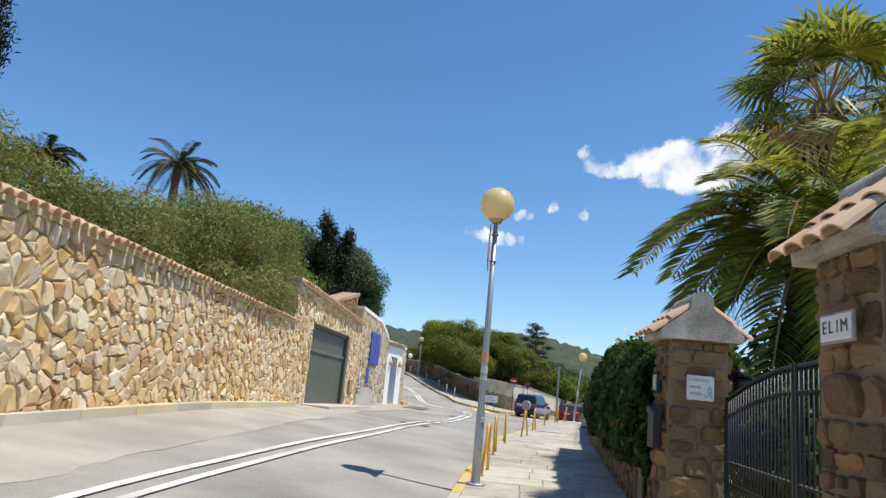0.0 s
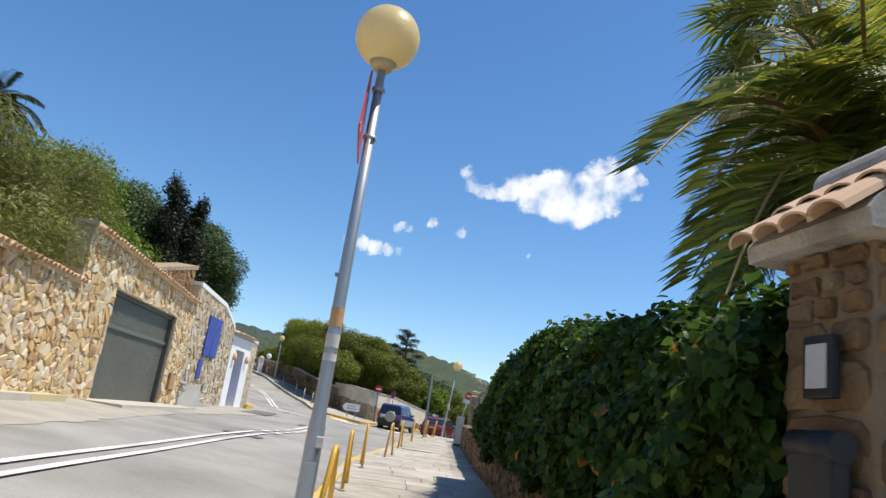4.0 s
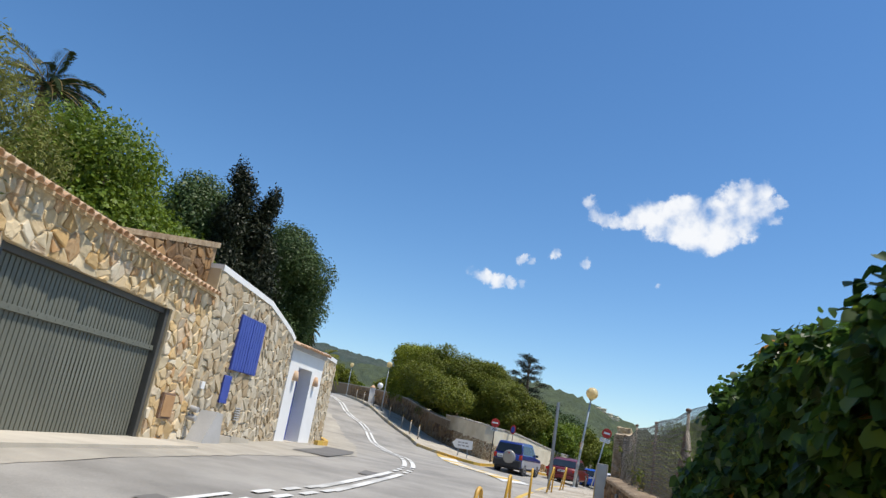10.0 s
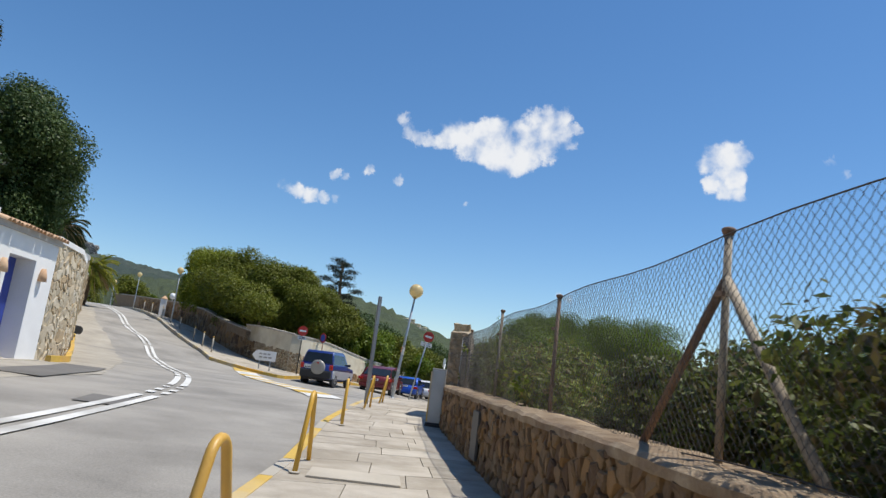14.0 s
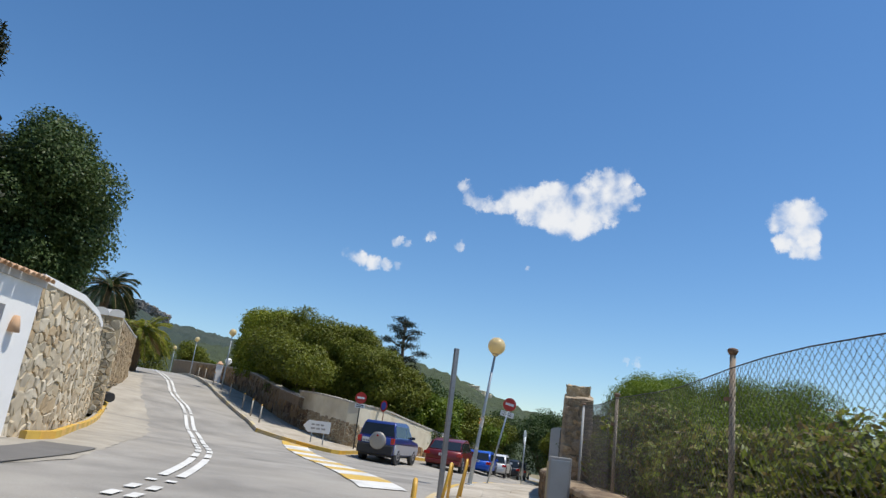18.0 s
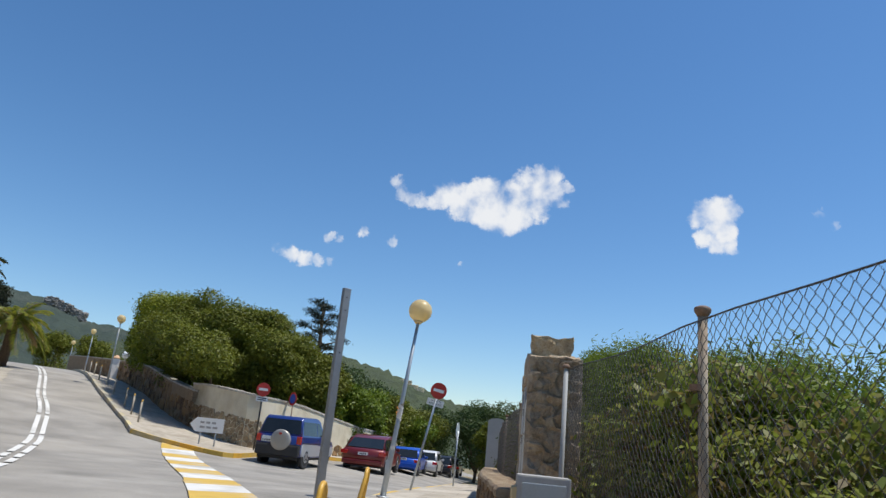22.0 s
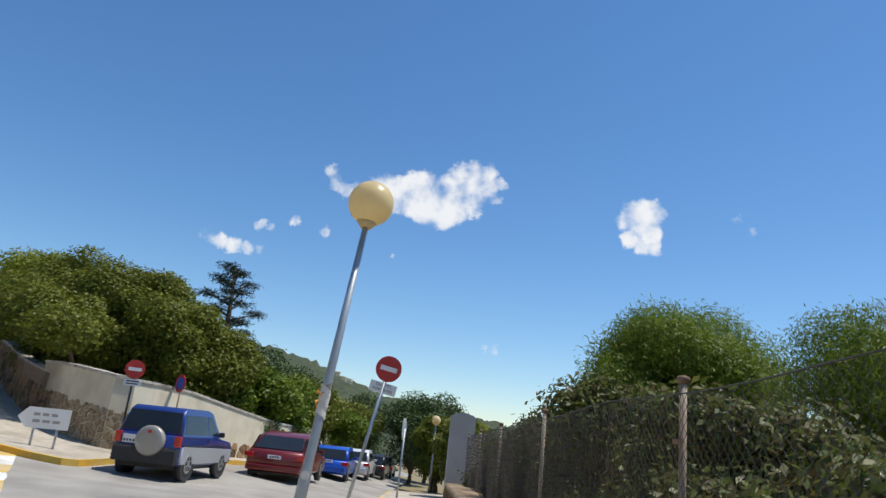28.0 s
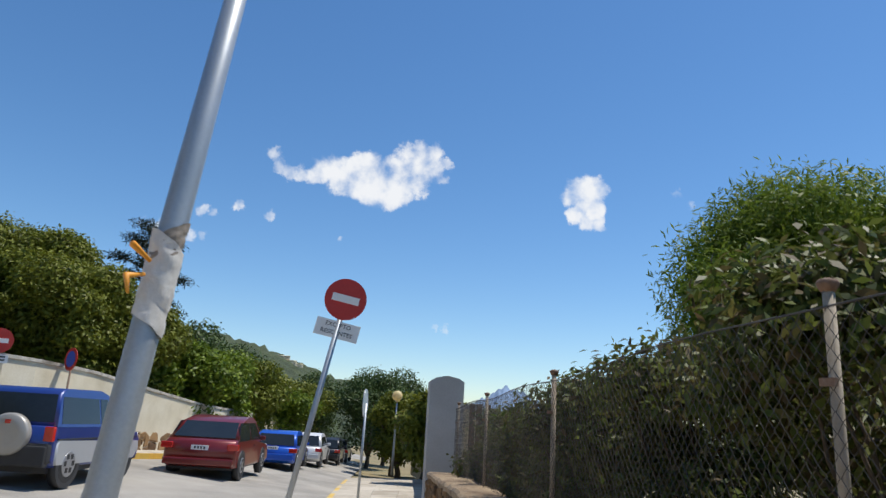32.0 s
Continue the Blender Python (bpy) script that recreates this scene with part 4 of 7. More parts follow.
part("coping", prism(bmesh.new(), fp @ Matrix.Translation((0, 0.05, 0)), [(4.3, ptop(4.3)), (L + 0.16, ptop(L)), (L + 0.16, ptop(L) + 0.13), (4.3, ptop(4.3) + 0.1)], 0.7), "sandy_cement", parapet)

# garage door: steel frame, ribbed sheets, a rail
gdoor = thing("door_garage", "closed grey-green ribbed steel garage door in a deep stone opening", "garage door", kind="structure")
fd = f @ Matrix.Translation((0, -0.14, 0))
for u in (U0 + 0.06, U1 - 0.06):
    part("jamb", boxed(u, 0.02, Z0 - 0.1, 0.12, 0.14, Z1 - Z0 + 0.1, 0.008, fd), "door_frame", gdoor)
part("head", boxed((U0 + U1) / 2, -0.02, Z1 - 0.1, U1 - U0 - 0.25, 0.13, 0.1, 0.006, fd), "door_frame", gdoor)
part("backing", boxed((U0 + U1) / 2, -0.06, Z0 - 0.08, U1 - U0 - 0.25, 0.03, Z1 - Z0 - 0.03, 0, fd), "door_green", gdoor)
part("rail", boxed((U0 + U1) / 2, -0.005, Z0 + 1.62, U1 - U0 - 0.26, 0.05, 0.09, 0.006, fd), "door_green", gdoor)
part("sill_rail", boxed((U0 + U1) / 2, -0.005, Z0 - 0.06, U1 - U0 - 0.26, 0.05, 0.09, 0.006, fd), "door_green", gdoor)
n = 44
w = (U1 - U0 - 0.27) / n
for i in range(n):
    u = U0 + 0.135 + (i + 0.5) * w
    for z, h in ((Z0 + 0.03, 1.59), (Z0 + 1.71, Z1 - Z0 - 1.82)):
        part("rib", boxed(u, -0.04, z, w * 0.7, 0.018, h, 0, fd), "door_green", gdoor)
for i in range(22):
    part("rivet", boxed(U0 + 0.24 + i * 0.205, 0.022, Z0 + 1.655, 0.022, 0.01, 0.022, 0, fd), "door_green", gdoor)
part("apron_slab", prism(bmesh.new(), f @ Matrix.Translation((0, 0.95, 0)), [(1.2, 0.3), (7.2, 0.3), (7.2, 0.70), (1.2, 0.73)], 1.3), "apron", gdoor)

# house front that curves away uphill
house = thing("wall_house", "grey-buff rubble stone house wall with a white coping", "stone wall", kind="structure")
HP = [(-2.6, 26.85), (-2.0, 29.7), (-1.78, 33.0), (-1.12, 35.75), (-0.95, 38.0), (-1.25, 40.6), (-1.8, 43.5), (-2.6, 46.8), (-3.0, 49.4)]
htop = lambda y: float(np.interp(y, (26.8, 29.7, 32.3, 33, 36, 38, 43.5, 46.8, 49.4), (4.42, 4.22, 3.88, 3.72, 3.66, 3.66, 3.6, 3.5, 3.3)))
left = 300
for k, (a, b) in enumerate(zip(HP, HP[1:])):
    f = wall_frame(a, b)
    L = math.dist(a, b)
    y0, y1 = a[1], b[1]
    top = lambda u: htop(y0 + (y1 - y0) * u / L)
    foot = lambda u: road_z(*(f @ Vector((u, 0, 0))).xy) - 0.05
    holes = [(0, L, 0, 3.6)] if k == 2 else []
    if k != 2:
        part("core", prism(bmesh.new(), f, [(-0.02, foot(0)), (L, foot(L)), (L, top(L)), (-0.02, top(0))], 0.45), "mortar", house)
        cells = rubble(L, top, 0.27, rng, foot=foot)
        lay_stones(house, cells, f, rng, "stone_grey", max(0, left), gap=0.008, rise=0.035)
        left -= len(cells)
    if k in (0, 1, 3, 4, 5, 6):
        steps = 5
        for i in range(steps):
            u0, u1 = L * i / steps, L * (i + 1) / steps + 0.01
            part("coping", prism(bmesh.new(), f @ Matrix.Translation((0, 0.05, 0)), [(u0, top(u0) - 0.03), (u1, top(u1) - 0.03), (u1, top(u1) + 0.11), (u0, top(u0) + 0.11)], 0.5), "whitewash", house)

# white door surround with its tiled hood
f = wall_frame(HP[2], HP[3])
L = math.dist(HP[2], HP[3])
entry = thing("doorway", "white plastered door surround with a small tiled hood", "doorway", kind="structure")
o0, o1, zt = 0.72, 1.9, 3.0
base = 0.72
for u0, u1 in ((0, o0), (o1, L)):
    part("jamb", prism(bmesh.new(), f @ Matrix.Translation((0, 0.06, 0)), [(u0, 0.4), (u1, 0.4), (u1, 3.62), (u0, 3.62)], 0.55), "whitewash", entry)
part("lintel", prism(bmesh.new(), f @ Matrix.Translation((0, 0.06, 0)), [(o0, zt), (o1, zt), (o1, 3.62), (o0, 3.62)], 0.55), "whitewash", entry)
part("threshold", prism(bmesh.new(), f @ Matrix.Translation((0, 0.12, 0)), [(-0.1, 0.4), (L + 0.1, 0.4), (L + 0.1, base), (-0.1, base)], 0.5), "apron", entry)
part("hood_moulding", prism(bmesh.new(), f @ Matrix.Translation((0, 0.12, 0)), [(-0.02, 3.5), (L + 0.02, 3.5), (L + 0.02, 3.64), (-0.02, 3.64)], 0.5), "grey_render", entry)
tile_row(entry, f, -0.05, L + 0.1, lambda u: 3.62, 0.26, pitch=0.17)
hdoor = thing("door_house", "closed royal-blue house door set deep in white jambs", "door", kind="structure")
part("leaf", boxed((o0 + o1) / 2, -0.42, base, o1 - o0, 0.05, zt - base, 0.004, f), "blue_paint", hdoor)
for z, h in ((base + 0.15, 0.75), (base + 1.05, 1.05)):
    part("panel", boxed((o0 + o1) / 2, -0.395, z, o1 - o0 - 0.3, 0.02, h, 0.006, f), "blue_paint", hdoor)
knob = bmesh.new()
bmesh.ops.create_uvsphere(knob, u_segments=10, v_segments=6, radius=0.04, matrix=f @ Matrix.Translation((o0 + 0.14, -0.36, base + 1.0)))
part("knob", knob, "galvanised", hdoor, "pale metal knob")
for u in (0.45, o1 + 0.3):
    lamp = thing("wall_lamp", "terracotta half-round wall lamp on the white jamb", "wall lamp", f @ Vector((u, 0.06, 2.72)), group="door lamps")
    part("shade", tubed([(0.06, 0, 0.14), (0.06, 0, 0.0), (0.06, 0, -0.16)], [0.05, 0.09, 0.11], 12), "terracotta", lamp)

# blue shutters and the things on the house wall
f = wall_frame(HP[0], HP[1])
shut = thing("window_shutter", "closed royal-blue wooden shutters on the stone house wall", "shutter", kind="structure")
for u0, u1 in ((1.38, 2.06), (2.08, 2.78)):
    leaf = part("shutter_leaf", boxed((u0 + u1) / 2, 0.06, 2.33, u1 - u0, 0.045, 1.33, 0.006, f), "blue_paint", shut)
    for i in range(5):
        part("board", boxed(u0 + (i + 0.5) * (u1 - u0) / 5, 0.088, 2.35, (u1 - u0) / 5 - 0.012, 0.012, 1.29, 0, f), "blue_paint", leaf)
hatch = thing("meter_hatch", "small blue wooden hatch below the shutters", "hatch", kind="structure")
part("hatch_leaf", boxed(1.41, 0.06, 1.55, 0.37, 0.04, 0.64, 0.006, f), "blue_paint", hatch)
for z in (1.64, 2.06):
    part("hinge", boxed(1.57, 0.088, z, 0.05, 0.012, 0.03, 0, f), "galvanised", hatch)
vent = thing("vent_grille", "small grey vent grille in the stone wall", "vent", f @ Vector((2.35, 0.05, 1.2)), group="")
for i in range(6):
    part("slat", boxed(0, 0, i * 0.055, 0.26, 0.03, 0.03, 0, pose(0, 0, 0, 0, 0, 78)), "grey_render", vent)
ebox = thing("meter_box", "small ochre-brown meter box set in the stone wall", "meter box", G @ Vector((7.3, 0.05, 1.08)), turn=82)
part("frame", boxed(0, 0, 0, 0.5, 0.06, 0.5, 0.008), "rust", ebox)
part("door", boxed(0, -0.035, 0.04, 0.42, 0.02, 0.42, 0.006), material("ochre_door", [(0.36, 0.19, 0.075), (0.46, 0.27, 0.12)], 0.6, 4, 50, 0.1), ebox)
wbox = tagged(part("junction_box", boxed(0.28, 0.07, 1.78, 0.16, 0.06, 0.16, 0.01, f), "whitewash"), "small white junction box on the stone wall", "junction box")
for z in (1.18, 1.36):
    pipe = tagged(part("pipe_end", tubed([f @ Vector((0.1, -0.1, z)), f @ Vector((0.1, 0.22, z - 0.03))], 0.065, 12), "grey_render"), "short pale pipe end poking out of the wall", "pipe", group="pipe ends")
butt = bmesh.new()
prism(butt, f @ Matrix.Translation((0, 0.42, 0)), [(0.05, 0.4), (1.1, 0.4), (1.02, 0.72), (0.88, 1.32), (0.6, 1.35), (0.25, 0.75)], 0.45)
tagged(part("buttress", butt, "grey_render"), "small pale cement buttress against the stone wall", "buttress")
ledge = thing("ledge", "low broken concrete ledge along the house wall", "ledge", kind="structure")
for k, (a, b) in enumerate(((1.05, 1.85), (1.87, 2.9))):
    part("ledge_stone", prism(bmesh.new(), f @ Matrix.Translation((0, 0.28, 0)), [(a, 0.4), (b, 0.4), (b, 0.83 - 0.04 * k), (a, 0.85)], 0.25), "apron", ledge)

# yellow kerb round the house corner, with a black drain pipe in the wall
wing_line = curve_line([(-0.75, 36.2), (-0.5, 37.2), (-0.85, 39.5), (-1.2, 41.5), (-1.7, 44.8), (-2.3, 48.5), (-2.75, 51), (-3.3, 54.2)], 0.6)
kerb("kerb_house", "thick yellow kerb round the corner of the house", wing_line, 0.15, 0.17, road_z, ["yellow_paint", "yellow_tube"], side=-0.2, step=0.8)
drain_pipe = tagged(part("drain_pipe", tubed([(-3.6, 53.6, road_z(-3.4, 53) + 0.5), (-3.0, 52.6, road_z(-3.4, 53) + 0.42)], 0.2, 14), "ink"), "black drain pipe poking out of the house corner", "pipe")

# back fences and walls that close the place past the house
def plain_wall(name, label, line, height, thick, mat, cope=None, category="wall", lift=0.0):
    w = thing(name, label, category, kind="structure")
    for a, b in zip(line, line[1:]):
        f = wall_frame(a, b)
        L = math.dist(a, b)
        za, zb = road_z(*a) - 0.1, road_z(*b) - 0.1
        ha, hb = (height(*a), height(*b)) if callable(height) else (za + 0.1 + height, zb + 0.1 + height)
        part("panel", prism(bmesh.new(), f, [(0, za), (L, zb), (L, hb), (0, ha)], thick), mat, w)
        if cope:
            part("coping", prism(bmesh.new(), f @ Matrix.Translation((0, 0.04, 0)), [(-0.01, ha), (L + 0.01, hb), (L + 0.01, hb + 0.08), (-0.01, ha + 0.08)], thick + 0.08), cope, w)
    return w


UPHILL = [(-3.75, 52.3), (-4.1, 55), (-4.35, 57), (-4.6, 59), (-4.85, 61), (-5.1, 63), (-5.35, 65), (-5.6, 67), (-5.75, 68.5), (-8.5, 71), (-13, 84), (-15, 92)]
wu = plain_wall("wall_uphill", "rough stone wall that follows the road uphill", UPHILL, lambda x, y: float(np.interp(y, (52, 55, 68.5, 73, 92), (4.7, 5.35, 5.35, 4.9, 6.0))), 0.4, "stone_grey_joined", "grey_render")

for a, b in zip(UPHILL, UPHILL[1:]):
    if a[1] < 68:
        f = wall_frame(a, b)
        L = math.dist(a, b)
        foot = lambda u: road_z(*(f @ Vector((u, 0, 0))).xy) - 0.05
        lay_stones(wu, rubble(L, lambda u: float(np.interp((f @ Vector((u, 0, 0))).y, (52, 55, 68.5), (4.65, 5.3, 5.3))), 0.3, rng, foot=foot), f, rng, "stone_buff", 60 if a[1] < 58 else 0, gap=0.01, rise=0.04)

# pier with two white caps past the house, and the dark canopy behind it
pier_up = thing("yard_pier", "stone pier with two rounded white caps beside the yard opening", "pier", (-3.6, 51.6, road_z(-3.7, 51.6) - 0.1), 12, kind="structure")
PH = 4.85 - road_z(-3.7, 51.6)
part("core", boxed(0, 0, 0, 1.1, 0.7, PH), "mortar", pier_up)
for a, b in (((-0.55, -0.35), (0.55, -0.35)), ((0.55, -0.35), (0.55, 0.35))):
    lay_stones(pier_up, rubble(math.dist(a, b), lambda u: PH, 0.3, rng), wall_frame(a, b), rng, "stone_grey", 60, gap=0.01, rise=0.04)
for x in (-0.3, 0.3):
    cp = bmesh.new()
    prism(cp, Matrix.Translation((x, -0.42, PH)) @ Matrix.Diagonal((1, -1, 1, 1)), [(-0.29, 0), (0.29, 0), (0.29, 0.12)] + [(0.29 * math.cos(t), 0.12 + 0.18 * math.sin(t)) for t in [math.pi * i / 8 for i in range(1, 8)]] + [(-0.29, 0.12)], 0.84)
    part("cap", cp, "whitewash", pier_up, "rounded whitewashed cap")
canopy = thing("canopy", "dark flat canopy over the yard behind the house", "canopy", (-5.6, 50.5, 1.2))
part("roof", boxed(0, 0, 3.45, 3.0, 3.2, 0.16, 0.01), "ink", canopy)
for x in (-1.4, 1.4):
    for y in (-1.5, 1.5):
        part("leg", boxed(x, y, -0.3, 0.08, 0.08, 3.75), "dark_steel", canopy)

# ---- near pavement's outer side: gate, hedge wall, fence, meter cabinet ----
def wall_top(y):
    return float(np.interp(y, (5, 8, 19.3, 28.3, 33, 48, 60), (0.98, 1.04, 1.22, 1.3, 1.3, 1.02, 0.6)))


rng = random.Random(23)


def courses(length, high, rng):
    """Cells of rough squared blocks laid in uneven courses."""
    cells, v = [], 0.0
    while v < high - 0.05:
        h = min(rng.choice((0.09, 0.13, 0.17, 0.2)) * rng.uniform(0.9, 1.1), high - v)
        u = 0.0
        while u < length - 0.03:
            w = rng.uniform(0.8, 2.2) * h
            w = length - u if length - u - w < 0.09 else w
            j = lambda k: rng.uniform(-k, k)
            c = 0.2 * min(w, h)
            cells.append([(u + c + j(0.01), v + j(0.008)), (u + w - c + j(0.01), v + j(0.008)), (u + w + j(0.006), v + c), (u + w + j(0.006), v + h - c), (u + w - c + j(0.01), v + h + j(0.008)), (u + c + j(0.01), v + h + j(0.008)), (u + j(0.006), v + h - c), (u + j(0.006), v + c)])
            u += w
        v += h
    return cells


def stone_pillar(name, label, x, y, z0, z1, w, turn, seed, deep=None):
    """A pillar of dark rough blocks with stones on three sides."""
    deep = deep or w
    p = thing(name, label, "pillar", (x, y, z0), turn, kind="structure")
    part("core", boxed(0, 0, -0.1, w - 0.06, deep - 0.06, z1 - z0 + 0.1), "mortar_dark", p)
    r = random.Random(seed)
    h, e = w / 2 - 0.03, deep / 2 - 0.03
    for a, b in (((-h, -e), (h, -e)), ((-h, e), (-h, -e)), ((h, -e), (h, e))):
        f = wall_frame(a, b)
        lay_stones(p, courses(math.dist(a, b), z1 - z0, r), f, r, "stone_dark", 300, gap=0.01, rise=0.03)
    return p


def tiled_cap(p, z, w, depth):
    """A small cement gable with a knob, and clay tiles down both slopes."""
    h, r = 0.30, 0.10
    bm = bmesh.new()
    out = [(-w / 2, 0), (w / 2, 0), (w / 2 + 0.01, 0.06), (w / 2 - 0.02, 0.1), (r + 0.03, h - 0.03), (r, h + 0.0), (r, h + 0.05)]
    out += [(r * math.cos(a), h + 0.05 + r * math.sin(a)) for a in [math.pi * i / 10 for i in range(1, 10)]]
    out += [(-r, h + 0.05), (-r, h), (-r - 0.03, h - 0.03), (-w / 2 + 0.02, 0.1), (-w / 2 - 0.01, 0.06)]
    prism(bm, Matrix.Translation((0, -depth / 2, z)) @ Matrix.Diagonal((1, -1, 1, 1)), out, depth)
    part("cap", bm, "cap_render", p, "weathered grey cement cap with a rounded knob")
    for side in (-1, 1):
        run, fall_z = w / 2 - r, h - 0.11
        ang = math.degrees(math.atan2(fall_z, run))
        for row in range(4):
            y = -depth / 2 + 0.09 + row * (depth - 0.18) / 3
            for k in range(2):
                ob = link("roof_tile", TILE, None, p)
                x = r - 0.01 + 0.17 * k
                ob.matrix_local = Matrix.Translation((side * x, y, z + h - 0.012 - (x - r) * fall_z / run + 0.012 * (1 - k))) @ pose(0, 0, 0, 0, 0, -90 * side) @ pose(0, 0, 0, -ang, 0, 0) @ Matrix.Diagonal((1.0, 0.55, 0.62, 1))


gp1 = stone_pillar("gate_pillar", "dark rubble stone gate pillar under a tiled cement cap", 2.3, 6.02, 0.12, 2.04, 0.6, -3, 3, 0.45)
tiled_cap(gp1, 1.92, 0.73, 0.6)
gp2 = stone_pillar("gate_pillar", "dark rubble stone gate pillar with a house name tile", 1.8, 2.41, 0.1, 2.1, 0.56, -4, 4)
tiled_cap(gp2, 2.0, 0.66, 0.68)


def writing(parent, text, size, m, mat, extrude=0.001, name="lettering"):
    c = bpy.data.curves.new(name, "FONT")
    c.body, c.size, c.extrude, c.align_x, c.align_y, c.resolution_u = text, size, extrude, "CENTER", "CENTER", 2
    tmp = bpy.data.objects.new(name, c)
    me = bpy.data.meshes.new_from_object(tmp)
    bpy.data.objects.remove(tmp)
    bpy.data.curves.remove(c)
    me.materials.clear()
    me.materials.append(M[mat])
    ob = new(name, me)
    ob.parent = parent
    ob.matrix_local = m
    return ob


# notice "beware of the dog" on the first pillar, name tile on the second
notice = thing("notice", "white notice with red and grey lettering screwed to the stone pillar", "notice", gp1.matrix_world @ Vector((0.0, -0.252, 1.385)), -3)
part("plate", boxed(0, 0, 0, 0.245, 0.012, 0.22, 0.004), "sign_white", notice)
up = pose(0, 0, 0, 90, 0, 0)
writing(notice, "CUIDADO", 0.042, Matrix.Translation((-0.015, -0.0075, 0.178)) @ up, "red_ink")
writing(notice, "CON EL", 0.03, Matrix.Translation((-0.05, -0.0075, 0.115)) @ up, "ink")
writing(notice, "PERRO", 0.038, Matrix.Translation((-0.042, -0.0075, 0.055)) @ up, "red_ink")
part("drawing", tubed([(0.035, -0.008, 0.05), (0.05, -0.008, 0.03), (0.075, -0.008, 0.06), (0.07, -0.008, 0.10), (0.085, -0.008, 0.13), (0.095, -0.008, 0.10), (0.09, -0.008, 0.05), (0.10, -0.008, 0.03)], 0.004, 5), "grey_ink", notice)
for x in (-0.11, 0.11):
    for z in (0.015, 0.205):
        part("screw", boxed(x, -0.008, z - 0.005, 0.01, 0.005, 0.01), "galvanised", notice)
tile_name = thing("name_tile", "white house-name tile lettered in black on the pillar", "name plate", gp2.matrix_world @ Vector((-0.325, -0.04, 1.61)), -94)
part("plate", boxed(0, 0, 0, 0.24, 0.02, 0.11, 0.006), "sign_white", tile_name)
for k, letter in enumerate("ELIM"):
    writing(tile_name, letter, 0.078, Matrix.Translation((-0.078 + 0.052 * k, -0.0115, 0.055)) @ up, "ink", name="letter")
part("border", boxed(0, 0.004, -0.01, 0.26, 0.014, 0.13, 0.004), "cap_render", tile_name)
# letter box and bell on the pillar's street side
mail = thing("letter_box", "black metal letter box with a curved lid on the pillar", "letter box", gp1.matrix_world @ Vector((-0.35, -0.06, 0.93)), -3)
part("body", boxed(0, 0, 0, 0.07, 0.19, 0.34, 0.01), "black_iron", mail)
part("lid", tubed([(0.0, -0.105, 0.345), (0.0, 0.105, 0.345)], 0.048, 14), "black_iron", mail)
bell = thing("doorbell", "small cream doorbell plate in a dark frame", "doorbell", gp1.matrix_world @ Vector((-0.335, -0.05, 1.42)), -3)
part("frame", boxed(0, 0, 0, 0.03, 0.13, 0.2, 0.006), "black_iron", bell)
part("plate", boxed(-0.017, 0, 0.03, 0.012, 0.09, 0.14, 0.003), "box_cream", bell)

# iron gate
gate = thing("iron_gate", "closed black wrought-iron gate with collared bars", "gate", (2.53, 5.76, 0.18), -102.5)
W = 3.02
for z in (0.08, 0.62):
    part("rail", boxed(W / 2, 0, z, W, 0.03, 0.035, 0.004), "black_iron", gate)
gate_top = lambda x: 1.36 + 0.18 * math.sin(min(1, x / 1.9) * math.pi / 2)
for i in range(34):
    x = 0.06 + i * (W - 0.12) / 33
    bar = part("bar", tubed([(x, 0, 0.05), (x, 0, gate_top(x))], 0.008, 6), "black_iron", gate)
    for z in (0.45, 0.82, gate_top(x) - 0.16):
        k = bmesh.new()
        bmesh.ops.create_uvsphere(k, u_segments=8, v_segments=5, radius=0.02, matrix=Matrix.Translation((x, 0, z)) @ Matrix.Diagonal((1, 1, 0.7, 1)))
        part("collar", k, "black_iron", bar)
for x in (0.0, 1.92, 1.98, W):
    part("stile", boxed(x, 0, 0.02, 0.035, 0.04, gate_top(x), 0.004), "black_iron", gate)
part("top_arch", tubed([(W * i / 16, 0, gate_top(W * i / 16)) for i in range(17)], 0.014, 6), "black_iron", gate)
lantern = thing("lantern", "small black lantern on the inner side of the pillar", "lantern", (2.78, 6.02, 1.6))
part("cage", tubed([(0, 0, 0), (0, 0, 0.16)], [0.05, 0.075], 6), "black_iron", lantern)
part("cap", tubed([(0, 0, 0.165), (0, 0, 0.25)], [0.1, 0.015], 6), "black_iron", lantern)
part("bracket", tubed([(-0.2, 0, -0.06), (-0.06, 0, -0.08), (0, 0, 0)], 0.012, 6), "black_iron", lantern)

plain_wall("wall_behind", "rubble garden wall along the pavement behind the gate", [(2.3, 2.3), (2.15, 0.0), (1.5, -5), (0.0, -12)][::-1], 2.1, 0.4, "stone_dark_joined", "cap_render")

